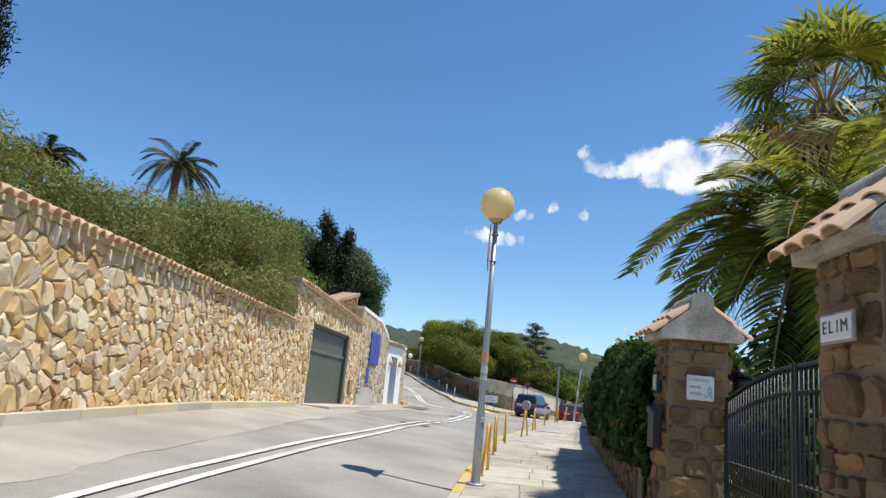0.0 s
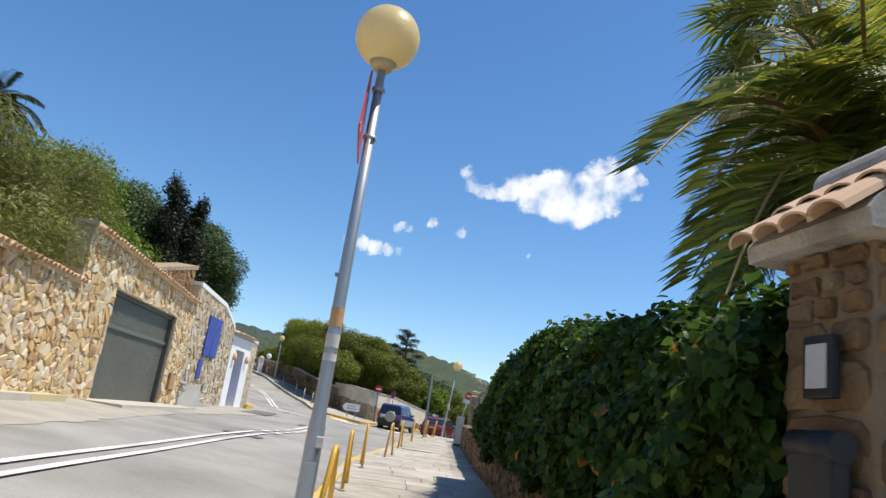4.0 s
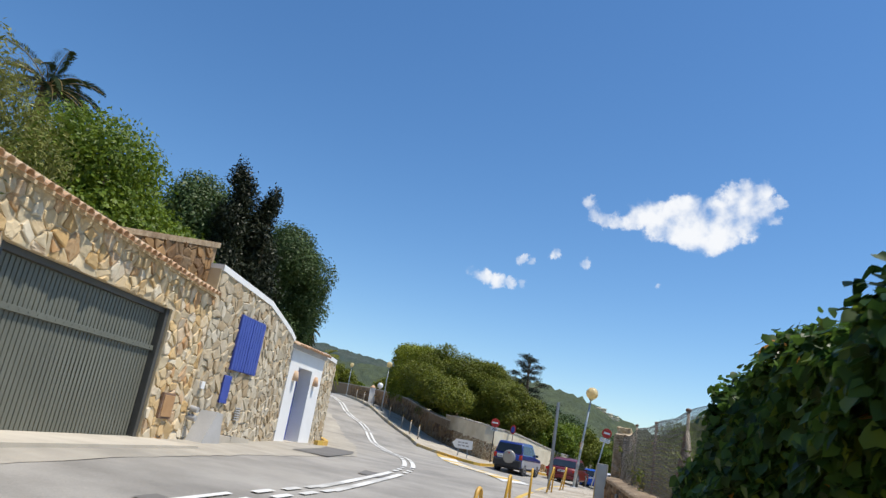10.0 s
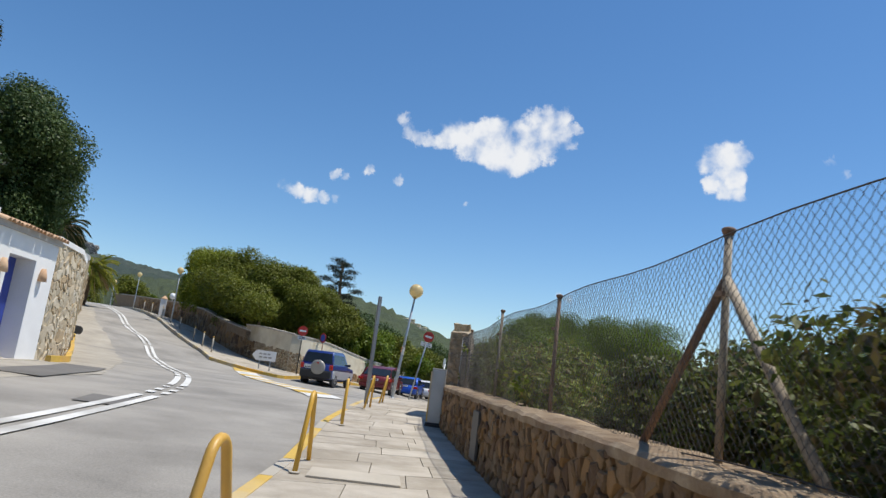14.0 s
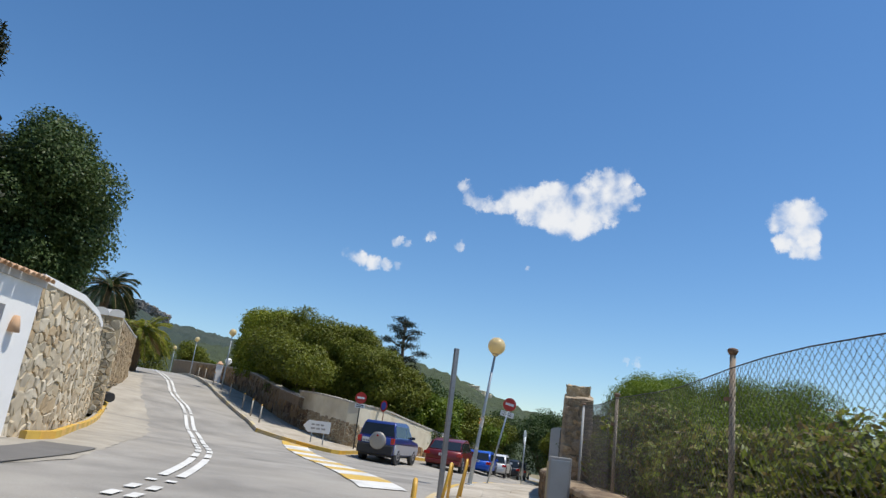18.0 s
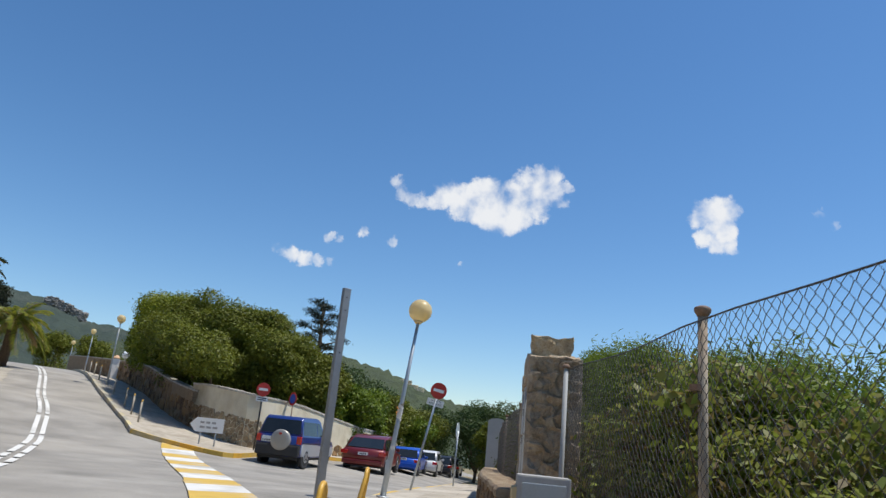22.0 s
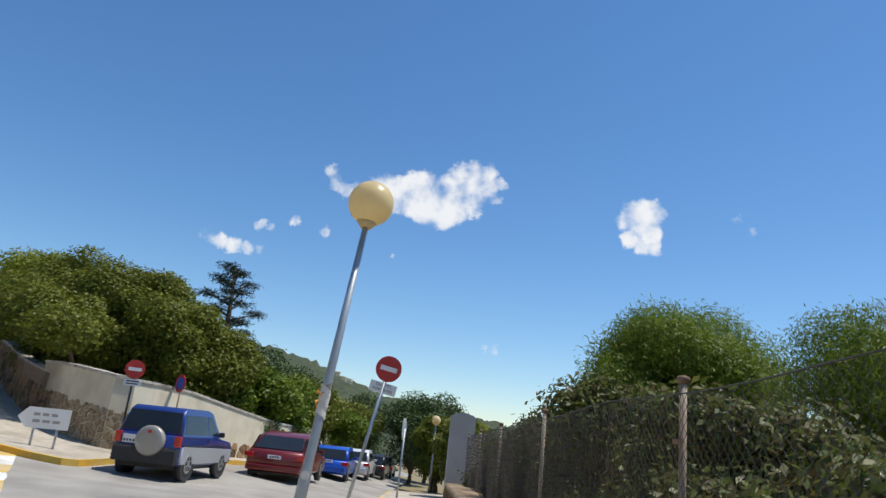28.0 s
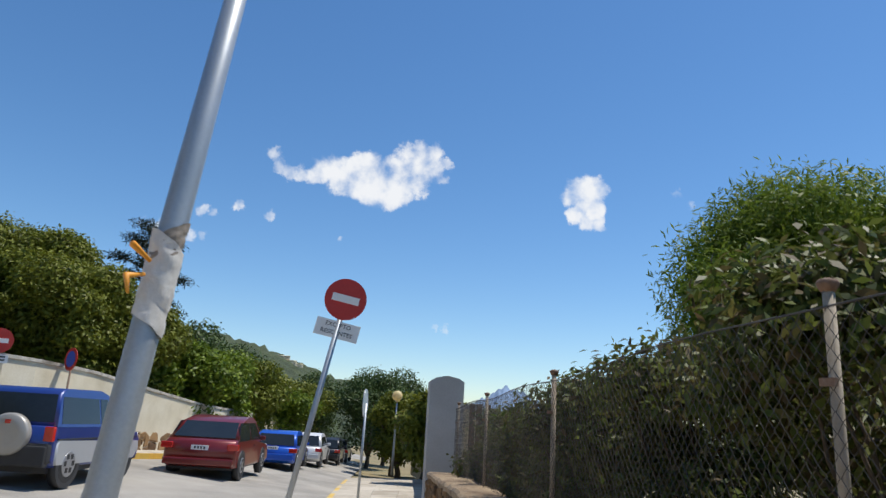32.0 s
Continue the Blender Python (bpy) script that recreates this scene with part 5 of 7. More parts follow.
def lumpy_coping(parent, f, L, top, deep, high):
    """Broken sandy cement along a wall's top, with uneven edges."""
    bm = bmesh.new()
    n, rows = int(L / 0.09), []
    for i in range(n + 1):
        u = L * i / n
        q = f @ Vector((u, 0, 0))
        e = 0.03 + 0.035 * noise.noise(Vector((q.x * 3, q.y * 3, 1))) + 0.02 * noise.noise(Vector((q.x * 11, q.y * 11, 4)))
        h = high * (1 + 0.5 * noise.noise(Vector((q.x * 4, q.y * 4, 9))))
        sec = [(e, top(u) - 0.03), (e + 0.004, top(u) + h * 0.5), (e - 0.03, top(u) + h), (0.03 - deep * 0.5, top(u) + h * (1.1 + 0.4 * noise.noise(Vector((q.x * 9, q.y * 9, 2))))), (0.03 - deep, top(u) + h), (0.03 - deep, top(u) - 0.03)]
        rows.append([bm.verts.new(f @ Vector((u, b, z))) for b, z in sec])
    for a, b in zip(rows, rows[1:]):
        for k in range(6):
            bm.faces.new((a[k], a[(k + 1) % 6], b[(k + 1) % 6], b[k]))
    bm.faces.new(rows[0][::-1])
    bm.faces.new(rows[-1])
    bmesh.ops.recalc_face_normals(bm, faces=bm.faces)
    part("coping", bm, "sandy_cement", parent)


# low stone wall under hedge and fence
low = thing("wall_low", "low brown rubble stone wall along the pavement", "stone wall", kind="structure")
cells_left = 300
ys = [6.4, 9.5, 12.6, 15.8, 19.2, 22.5, 25.5, 28.3, 31.0]
for a, b in zip(ys[::-1][1:], ys[::-1]):
    p, q = (wall_x(a), a), (wall_x(b), b)
    f = wall_frame(p, q, -1)
    L = math.dist(p, q)
    top = lambda u: wall_top(a + (b - a) * u / L)
    foot = lambda u: near_z(a + (b - a) * u / L) - 0.03
    part("core", prism(bmesh.new(), f, [(0, foot(0)), (L, foot(L)), (L, top(L)), (0, top(0))], 0.4), "mortar_dark", low)
    cells = rubble(L, top, 0.17, rng, foot=foot, flat=0.66)
    lay_stones(low, cells, f, rng, "stone_dark", max(0, cells_left), gap=0.007, rise=0.038)
    cells_left -= len(cells)
    lumpy_coping(low, f, L, top, 0.46, 0.045)
low2 = thing("wall_low_far", "low brown rubble stone wall with a pale cement top beyond the cabinet", "stone wall", kind="structure")
cells_left = 300
ys = [32.6, 35.5, 38.6, 41.6, 45, 47.6]
for a, b in zip(ys, ys[1:]):
    p, q = (wall_x(a) + 0.0, a), (wall_x(b), b)
    f = wall_frame(p, q, -1)
    L = math.dist(p, q)
    top = lambda u: wall_top(a + (b - a) * u / L)
    foot = lambda u: near_z(a + (b - a) * u / L) - 0.03
    part("core", prism(bmesh.new(), f, [(0, foot(0)), (L, foot(L)), (L, top(L)), (0, top(0))], 0.4), "mortar_dark", low2)
    cells = rubble(L, top, 0.17, rng, foot=foot, flat=0.66)
    lay_stones(low2, cells, f, rng, "stone_dark", max(0, cells_left), gap=0.007, rise=0.038)
    cells_left -= len(cells)
    lumpy_coping(low2, f, L, top, 0.5, 0.055)
drain = thing("wall_door", "small dark iron door in the low stone wall", "hatch", kind="structure")
for yy, w, h in ((7.15, 0.4, 0.5), (24.2, 0.45, 0.55)):
    f = wall_frame((wall_x(yy), yy), (wall_x(yy + 1), yy + 1), -1)
    part("leaf", boxed(w / 2, 0.06, near_z(yy) + 0.1, w, 0.03, h, 0.005, f), "door_frame", drain)

# wire fence on the low wall
POST_Y = [19.34, 22.5, 25.2, 28.2]
POST_FAR = [35.55, 38.5, 41.6, 44.6, 47.2]


def fence_x(y):
    return float(np.interp(y, (16, 19.34, 22.5, 25.4, 28.3, 30.95, 32.9, 60), (4.4, 5.14, 5.92, 6.55, 7.26, 8.1, 8.9, 20.8))) if y < 32.9 else wall_x(y) + 0.45


def fence_post(y, height, mat, group):
    p = thing("fence_post", "rust-spotted steel fence post with a mushroom cap on the low wall", "fence post", (fence_x(y), y, wall_top(y) + 0.03), group=group)
    part("pole", tubed([(0, 0, -0.05), (0, 0, height)], 0.019, 12), mat, p)
    c = bmesh.new()
    tube(c, [(0, 0, height - 0.02), (0, 0, height + 0.0), (0, 0, height + 0.008), (0, 0, height + 0.018), (0, 0, height + 0.024)], [0.022, 0.033, 0.035, 0.030, 0.014], 14)
    part("cap", c, "rust", p)
    part("clip", boxed(-0.035, 0, height - 0.32, 0.02, 0.05, 0.025), "rust", p)
    return p


for i, y in enumerate(POST_Y):
    fence_post(y, (1.1, 1.1, 1.16, 1.04)[i], ("pale_post", "rust", "pale_post", "pale_post")[i], "fence posts")
for y in POST_FAR:
    fence_post(y, 1.12, "pale_post", "fence posts")
y0 = POST_Y[0]
for dy, mat, lab in ((-0.78, "pale_post", "pale strut"), (0.95, "rust", "rusty strut")):
    s = thing("fence_strut", "slanting " + lab + " bracing the fence post", "strut", (fence_x(y0), y0, wall_top(y0)))
    x1 = fence_x(y0 + dy) - fence_x(y0)
    part("bar", tubed([(0, 0, 0.9), (x1, dy, 0.0)], 0.024, 10), mat, s)


vine = thing("vine", "green vine twined round the fence post and top wire", "vine", (fence_x(28.2), 28.2, wall_top(28.2) + 0.5))
part("stem", tubed([(0.1, 0.1, -0.3), (-0.04, 0.05, 0.1), (-0.04, -0.04, 0.2), (-0.03, 0.04, 0.26)], 0.003, 6), "bark", vine)
leaf_cloud("foliage", [(-0.04, 0.06, 0.25, 0.05, 0.12, 0.05), (-0.04, 0.22, 0.27, 0.04, 0.1, 0.04), (0.05, 0.08, 0.0, 0.05, 0.06, 0.2)], 60, 0.06, "shrub_leaf", 61, vine, fill=0.9, aspect=0.75)


def wire_net(name, label, y0, y1, height, cell=0.058, droop=lambda y: 0.0):
    """Chain-link: interlaced zigzag wires with a top and a bottom strand."""
    L = sum(math.dist((fence_x(y0 + (y1 - y0) * i / 20), y0 + (y1 - y0) * i / 20), (fence_x(y0 + (y1 - y0) * (i + 1) / 20), y0 + (y1 - y0) * (i + 1) / 20)) for i in range(20))
    n = int(L / cell)
    rows = int(height / (cell * 0.5))
    net = thing(name, label, "wire fence", kind="structure")
    r = 0.0018
    verts, faces = [], []
    sag = lambda y: 0.02 * math.sin(y * 2.1)
    for i in range(n):
        base = len(verts)
        for j in range(rows + 1):
            s = (i + (0.5 if (j % 2) else -0.0)) / n
            y = y0 + (y1 - y0) * s
            x = fence_x(y) - 0.03 + 0.003 * (1 if (i + j) % 2 else -1)
            z = wall_top(y) + 0.06 + sag(y) + (height - droop(y)) * j / rows
            for dx, dy in ((r, 0), (-0.5 * r, 0.87 * r), (-0.5 * r, -0.87 * r)):
                verts.append((x + dx, y + dy, z))
        for j in range(rows):
            a, b = base + 3 * j, base + 3 * j + 3
            faces += [(a + k, a + (k + 1) % 3, b + (k + 1) % 3, b + k) for k in range(3)]
        base = len(verts)
        for j in range(rows + 1):
            s = (i + (-0.5 if (j % 2) else 0.0)) / n
            y = y0 + (y1 - y0) * max(s, 0)
            x = fence_x(y) - 0.03 - 0.003 * (1 if (i + j) % 2 else -1)
            z = wall_top(y) + 0.06 + sag(y) + (height - droop(y)) * j / rows
            for dx, dy in ((r, 0), (-0.5 * r, 0.87 * r), (-0.5 * r, -0.87 * r)):
                verts.append((x + dx, y + dy, z))
        for j in range(rows):
            a, b = base + 3 * j, base + 3 * j + 3
            faces += [(a + k, a + (k + 1) % 3, b + (k + 1) % 3, b + k) for k in range(3)]
    me = bpy.data.meshes.new("mesh")
    me.from_pydata(verts, [], faces)
    tagged(link("mesh", me, "wire", net), kind="stuff")
    for h in (0.06, 0.06 + height):
        pts = [(fence_x(y) - 0.03, y, wall_top(y) + h + sag(y) - (droop(y) if h > 0.1 else 0)) for y in [y0 + (y1 - y0) * i / 30 for i in range(31)]]
        part("strand", tubed(pts, 0.004, 5), "wire", net)


wire_net("fence_near", "sagging chain-link fence of dark wire on the low wall", 17.0, 30.6, 1.04, droop=lambda y: float(np.interp(y, (24, 26, 27.5, 30), (0, 0.06, 0.1, 0.04))))
wire_net("fence_far", "chain-link fence of dark wire beyond the meter cabinet", 32.9, 47.4, 1.03, 0.064)

# meter cabinet: a rough mud-rendered pier with two pairs of doors
pier = thing("cabinet_pier", "rough mud-rendered pier with a crumbling stone top", "pier", (7.81, 31.0, near_z(31)), math.degrees(math.atan2(-0.4, 0.917)), kind="structure")


def rough_block(bm, x0, x1, y0, y1, zs, cut=9, amp=0.035, seed=0):
    """A lumpy block; zs(y) is its top."""
    made = bmesh.ops.create_cube(bm, size=1)
    bmesh.ops.subdivide_edges(bm, edges=bm.edges[:], cuts=cut, use_grid_fill=True)
    for v in bm.verts:
        y = y0 + (v.co.y + 0.5) * (y1 - y0)
        z = (v.co.z + 0.5) * zs(y)
        p = Vector((x0 + (v.co.x + 0.5) * (x1 - x0), y, z))
        q = p * 4 + Vector((seed, 0, 0))
        d = Vector((noise.noise(q), noise.noise(q + Vector((9, 0, 0))), noise.noise(q + Vector((0, 9, 0))))) * amp
        d += Vector((noise.noise(q * 3), noise.noise(q * 3 + Vector((5, 0, 0))), noise.noise(q * 3 + Vector((0, 5, 0))))) * amp * 0.45
        if z < 0.02:
            d.z = 0
        v.co = p + d
    return bm


H0 = near_z(31)
ztop = lambda y: float(np.interp(y, (0, 0.12, 0.3, 0.8, 1.1, 1.6, 1.95), (2.5, 2.5, 2.54, 2.62, 2.6, 2.52, 2.46))) - H0
smooth(part("pier_front", rough_block(bmesh.new(), 0.0, 0.42, 0.0, 0.18, lambda y: 2.5 - H0, 60, 0.024, 3), "mud_render", pier), 60)
smooth(part("pier_back", rough_block(bmesh.new(), 0.16, 0.42, 0.14, 1.95, ztop, 30, 0.03, 5), "mud_render", pier), 60)
smooth(part("pier_end", rough_block(bmesh.new(), 0.0, 0.18, 1.74, 1.95, lambda y: 2.5 - H0, 24, 0.02, 8), "mud_render", pier), 60)
head = smooth(part("pier_head", rough_block(bmesh.new(), 0.0, 0.2, 0.14, 1.93, lambda y: ztop(y) - 2.36 + H0, 26, 0.018, 9), "mud_render", pier), 60)
head.location = (0, 0, 2.36 - H0)
PALE = material("pale_boulder", [(0.30, 0.21, 0.11), (0.52, 0.39, 0.23), (0.66, 0.54, 0.36)], 0.9, 14, 70, 1.0, bump_dist=0.05)
for k, (x, y, w, d, h) in enumerate(((0.2, 0.58, 0.31, 0.5, 0.15), (0.2, 0.99, 0.28, 0.3, 0.08), (0.22, 1.28, 0.26, 0.26, 0.07))):
    b = smooth(part("boulder", rough_block(bmesh.new(), -w / 2, w / 2, -d / 2, d / 2, lambda y: h + 0.06 - 0.08 * abs(y), 26, 0.05, 20 + 3 * k), PALE, pier, "pale broken stone on top"), 35)
    b.location = (x, y, ztop(y) - 0.05)
# trowelled render: overlapping patches, each tilted its own way, with ledges between them
bm = bmesh.new()
nx, nz = 84, 330
grid = []
for b in range(nz + 1):
    row = []
    for a in range(nx + 1):
        x, z = 0.43 * a / nx - 0.005, (2.49 - H0) * b / nz
        p = Vector((x * 11, z * 12, 0.3))
        p += 0.45 * Vector((noise.noise(p * 0.9), noise.noise(p * 0.9 + Vector((7, 0, 0))), 0))
        c = noise.voronoi(p)[1][0]
        tilt = Vector((noise.noise(c * 3.7), 0.5 + 0.8 * noise.noise(c * 2.9 + Vector((4, 4, 0))), 0))
        q = p - c
        d = 0.02 + 0.05 * (tilt.x * q.x + tilt.y * q.y) + 0.022 * noise.noise(c * 5.1)
        d += 0.012 * noise.noise(p * 1.7) + 0.006 * noise.noise(p * 5) + 0.004 * noise.noise(p * 12)
        fade = min(1.0, 12 * min(a, nx - a) / nx)
        row.append(bm.verts.new((x, -0.012 - d * fade, z)))
    grid.append(row)
for a, b in zip(grid, grid[1:]):
    for k in range(nx):
        bm.faces.new((a[k], a[k + 1], b[k + 1], b[k])).smooth = True
part("render_coat", bm, "mud_render", pier, "trowelled brown render with pale ridges")
cab = thing("meter_cabinet", "cream plastic meter cabinet with two pairs of doors in the pier", "cabinet", (7.81, 31.0, H0), math.degrees(math.atan2(-0.4, 0.917)))
ya, yb = 0.24, 1.74
part("frame", boxed(0.09, (ya + yb) / 2, 0.25, 0.12, yb - ya, 2.36 - H0 - 0.25, 0.006), "box_cream", cab)
mid = (ya + yb) / 2
for a, b in ((ya + 0.015, mid - 0.006), (mid + 0.006, yb - 0.015)):
    for z0, z1, win in ((1.90 - H0, 2.33 - H0, True), (0.95 - H0, 1.87 - H0, False)):
        door = part("door", boxed(0.025, (a + b) / 2, z0, 0.03, b - a, z1 - z0, 0.006), "box_cream", cab)
        part("door_fold", boxed(0.012, b - 0.06 if a < mid else a + 0.06, z0 + 0.01, 0.02, 0.05, z1 - z0 - 0.02, 0.006), "box_cream", door)
        if win:
            for k in (0.3, 0.62):
                yy = a + (b - a) * k
                part("window_frame", boxed(0.011, yy, z1 - 0.17, 0.012, 0.105, 0.135, 0.008), "grey_render", door)
                part("pane", boxed(0.004, yy, z1 - 0.162, 0.008, 0.085, 0.118, 0.006), "window_plastic", door)
for z in (2.06 - H0, 1.80 - H0):
    part("lock", boxed(0.004, mid + 0.0, z, 0.014, 0.03, 0.06, 0.004), "ink", cab, "black lock")
part("sticker", boxed(0.007, ya + 0.19, 2.08 - H0, 0.004, 0.07, 0.085), "sign_white", cab, "white paper sticker")
pipe_post = thing("corner_post", "thin galvanised steel post with a rusty cap before the pier", "fence post", (8.045, 30.82, near_z(31)))
part("pole", tubed([(0, 0, 0), (0, 0, 1.8)], 0.019, 14), "dull_zinc", pipe_post)
part("cap", tubed([(0, 0, 1.79), (0, 0, 1.805), (0, 0, 1.825)], [0.03, 0.034, 0.018], 14), "rust", pipe_post)
part("band", tubed([(0, 0, 0.66), (0, 0, 0.68)], 0.04, 12), "rust", pipe_post)
grey_box = thing("service_box", "upright grey metal service box with a yellow side", "cabinet", (7.02, 29.1, near_z(29.1)), -22)
part("body", boxed(0.0, 0, 0.04, 0.26, 0.12, 1.02, 0.01), "grey_render", grey_box)
part("side_plate", boxed(-0.14, 0, 0.08, 0.025, 0.11, 0.92, 0.004), "yellow_paint", grey_box, "faded yellow side plate")
part("door", boxed(0.0, -0.064, 0.07, 0.215, 0.012, 0.955, 0.005), "galvanised", grey_box, "blue-grey metal door")
part("foot", boxed(0.0, 0, -0.05, 0.32, 0.2, 0.12, 0.02), "ink", grey_box)

# pale gate pier at the far end of the fence
wp = thing("gate_pier", "pale rendered gate pier with a rounded top", "pier", (14.95, 48.3, near_z(48)), -24, kind="structure")
bm = bmesh.new()
prism(bm, Matrix.Translation((0, -0.3, 0)) @ Matrix.Diagonal((1, -1, 1, 1)), [(-0.3, -0.1), (0.3, -0.1), (0.3, 2.3), (0.2, 2.36), (0, 2.4), (-0.2, 2.36), (-0.3, 2.3)], 0.75)
part("pier_body", bm, "grey_render", wp)
for x in (0.5, 0.62, 0.78):
    part("board", boxed(x, 0.0, 0.5, 0.1, 0.05, 1.45, 0.004), "rust", wp, "grey weathered gate board")
plain_wall("wall_street_end", "rendered wall along the side street", [(15.5, 48.5), (19.2, 56), (22.6, 63), (28, 76)][::-1], 2.0, 0.3, "cream_render", "grey_render")

# ---- street furniture ----
def street_lamp(label, x, y, base, height, lean=(0, 0), group="street lamps", detail=True):
    """A galvanised post with a cream globe. height: from its foot to the globe's middle."""
    t = thing("street_lamp", label, "street lamp", (x, y, base), group=group)
    lx, ly = lean
    at = lambda h: Vector((lx * h / height, ly * h / height, h))
    n = 20 if detail else 10
    part("pole", tubed([at(-0.05), at(0.9), at(1.0), at(height * 0.55), at(height - 0.24)], [0.058, 0.056, 0.047, 0.042, 0.03], n), "galvanised", t)
    g = bmesh.new()
    bmesh.ops.create_uvsphere(g, u_segments=32 if detail else 14, v_segments=20 if detail else 8, radius=0.24, matrix=Matrix.Translation(at(height)))
    smooth(part("globe", g, "globe", t, "cream plastic globe"))
    part("collar", tubed([at(height - 0.275), at(height - 0.215)], [0.06, 0.105], n), "globe", t)
    if detail:
        part("base_flange", tubed([at(0.0), at(0.02), at(0.03)], [0.13, 0.13, 0.08], n), "galvanised", t)
        part("hatch", boxed(0, -0.07, 0.45, 0.07, 0.012, 0.24, 0.004), "galvanised", t)
    return t


lamp_1 = street_lamp("tall grey lamp post with a cream globe and taped bands", 0.62, 8.78, near_z(8.8), 3.75)
for z, h, r, mat in ((1.56, 0.13, 0.0455, "tape_orange"), (1.42, 0.09, 0.046, "tape_white"), (1.33, 0.05, 0.0462, "tape_white")):
    part("tape", tube(bmesh.new(), [(0, 0, z), (0, 0, z + h)], [r + 0.001, r], 20, False), mat, lamp_1, "peeling tape round the post")
part("plug_box", boxed(0.03, -0.055, 0.78, 0.05, 0.03, 0.07, 0.006), "tape_white", lamp_1)
part("screw_eye", boxed(-0.05, 0, 1.9, 0.03, 0.02, 0.025), "dark_steel", lamp_1)
tri = thing("warning_sign", "triangular red-rimmed warning sign clamped to the lamp post", "road sign", (0.62, 8.78, near_z(8.8)), 84)
bm = bmesh.new()
prism(bm, Matrix.Translation((0.0, 0.075, 2.85)), [(-0.33, 0), (0.33, 0), (0.36, 0.03), (0.03, 0.6), (-0.03, 0.6), (-0.36, 0.03)], 0.012)
part("plate", bm, "sign_red", tri)
bm = bmesh.new()
prism(bm, Matrix.Translation((0.0, 0.081, 2.85)), [(-0.24, 0.06), (0.24, 0.06), (0.0, 0.47)], 0.004)
part("field", bm, "sign_white", tri)
for z in (2.92, 3.3):
    part("clamp", tubed([(0, 0, z), (0, 0, z + 0.03)], 0.048, 14), "galvanised", tri)

lamp_2 = street_lamp("leaning grey lamp post with torn tape and a cream globe", 8.91, 39.43, near_z(39.4), 3.69, (0.36, 0.03))
rt = random.Random(6)
for h0, h1, tilt, mat in ((1.47, 1.74, -0.6, "tape_white"), (1.66, 1.78, 0.7, "tape_dark")):
    rings = [h0 + (h1 - h0) * i / 14 for i in range(15)]
    bm = bmesh.new()
    tube(bm, [(0.0976 * h, 0.0081 * h, h) for h in rings], [0.046 + 0.004 * (h - h0) / (h1 - h0) + rt.uniform(0, 0.004) for h in rings], 28, False)
    for v in bm.verts:
        v.co += Vector((0, 0, tilt * (v.co.x - 0.0976 * v.co.z))) + 0.007 * Vector((noise.noise(v.co * 30), noise.noise(v.co * 30 + Vector((5, 0, 0))), 0))
    part("tape", bm, mat, lamp_2, "torn whitish wrapping wound round the post")
for k, (a, b) in enumerate((((0.12, -0.05, 1.66), (0.06, -0.1, 1.7)), ((0.11, -0.04, 1.62), (0.07, -0.1, 1.55)))):
    part("ribbon", tubed([a, ((a[0] + b[0]) / 2 - 0.03, a[1] - 0.03, (a[2] + b[2]) / 2 + 0.02), b], [0.006, 0.011, 0.004], 6), "tape_bright", lamp_2, "fluttering orange tape end")
part("sticker", tubed([(0.072, -0.044, 0.93), (0.067, -0.05, 0.93)], 0.04, 18), "tape_white", lamp_2, "round white sticker")
street_lamp("grey lamp post with a cream globe by the far wall", -0.05, 69.6, road_z(-0.05, 69.6) + 0.15, 3.8, detail=False)
street_lamp("grey lamp post with a cream globe up the hill", -5.5, 96.6, road_z(-5.5, 96.6) + 0.1, 3.75, detail=False)
street_lamp("grey lamp post with a cream globe far up the hill", -10.5, 117, road_z(-10.5, 117) + 0.1, 3.75, detail=False)
street_lamp("grey lamp post with a cream globe at the brow", -17.6, 147, road_z(-17.6, 139) + 0.1, 3.75, detail=False)
street_lamp("grey lamp post with a cream globe down the side street", 22.3, 66.3, near_z(66) + 0.1, 3.4, detail=False)

post = thing("steel_post", "tall square galvanised steel post without a sign on the pavement", "post", (6.64, 33.27, near_z(33.2)), 20)
bm = boxed(0, 0, -0.05, 0.085, 0.055, 2.66, 0.006)
part("upright", bm, "dark_steel", post)
for z in (2.5, 2.36, 1.9):
    part("hole", boxed(0, -0.0285, z, 0.014, 0.003, 0.014), "ink", post)


def hoop(x, y, turn, lean, z, mats="yellow_tube"):
    h = thing("hoop_barrier", "bent yellow tube barrier, paint scraped, standing along the kerb", "barrier", (x, y, z), turn, group="yellow barriers")
    a, hh, foot = 0.10, 0.70, 0.44
    pts = [(0, -foot, -0.05)]
    pts += [(lean * 0.12, -a * math.cos(t) * 1.15, hh - 0.12 + 0.12 * math.sin(t)) for t in [math.pi * i / 10 for i in range(1, 10)]]
    pts += [(0, foot, -0.05)]
    part("tube", tubed(pts, 0.024, 12), mats, h)
    for yy in (-foot, foot):
        part("foot_ring", tubed([(0, yy, 0.0), (0, yy, 0.012)], 0.05, 10), "kerb_grey", h)
    return h


for i, (y, lean, off) in enumerate(((10.2, 0.2, 0.3), (13.5, -0.1, 0.3), (16.7, 0.1, 0.35), (19.8, 0, 0.5), (23.6, 0.1, 0.28), (28.1, 0.1, 0.36), (31.9, 0.6, 0.45), (34.4, 0.8, 0.58))):
    d = math.degrees(math.atan2(kerb_x(y + 0.5) - kerb_x(y - 0.5), 1.0))
    hoop(kerb_x(y) + off, y, -d + (i % 3 - 1) * 4, lean, near_z(y))


def disc(bm, r, d, m, n=32):
    return tube(bm, [m @ Vector((0, 0, 0)), m @ Vector((0, -d, 0))], r, n)


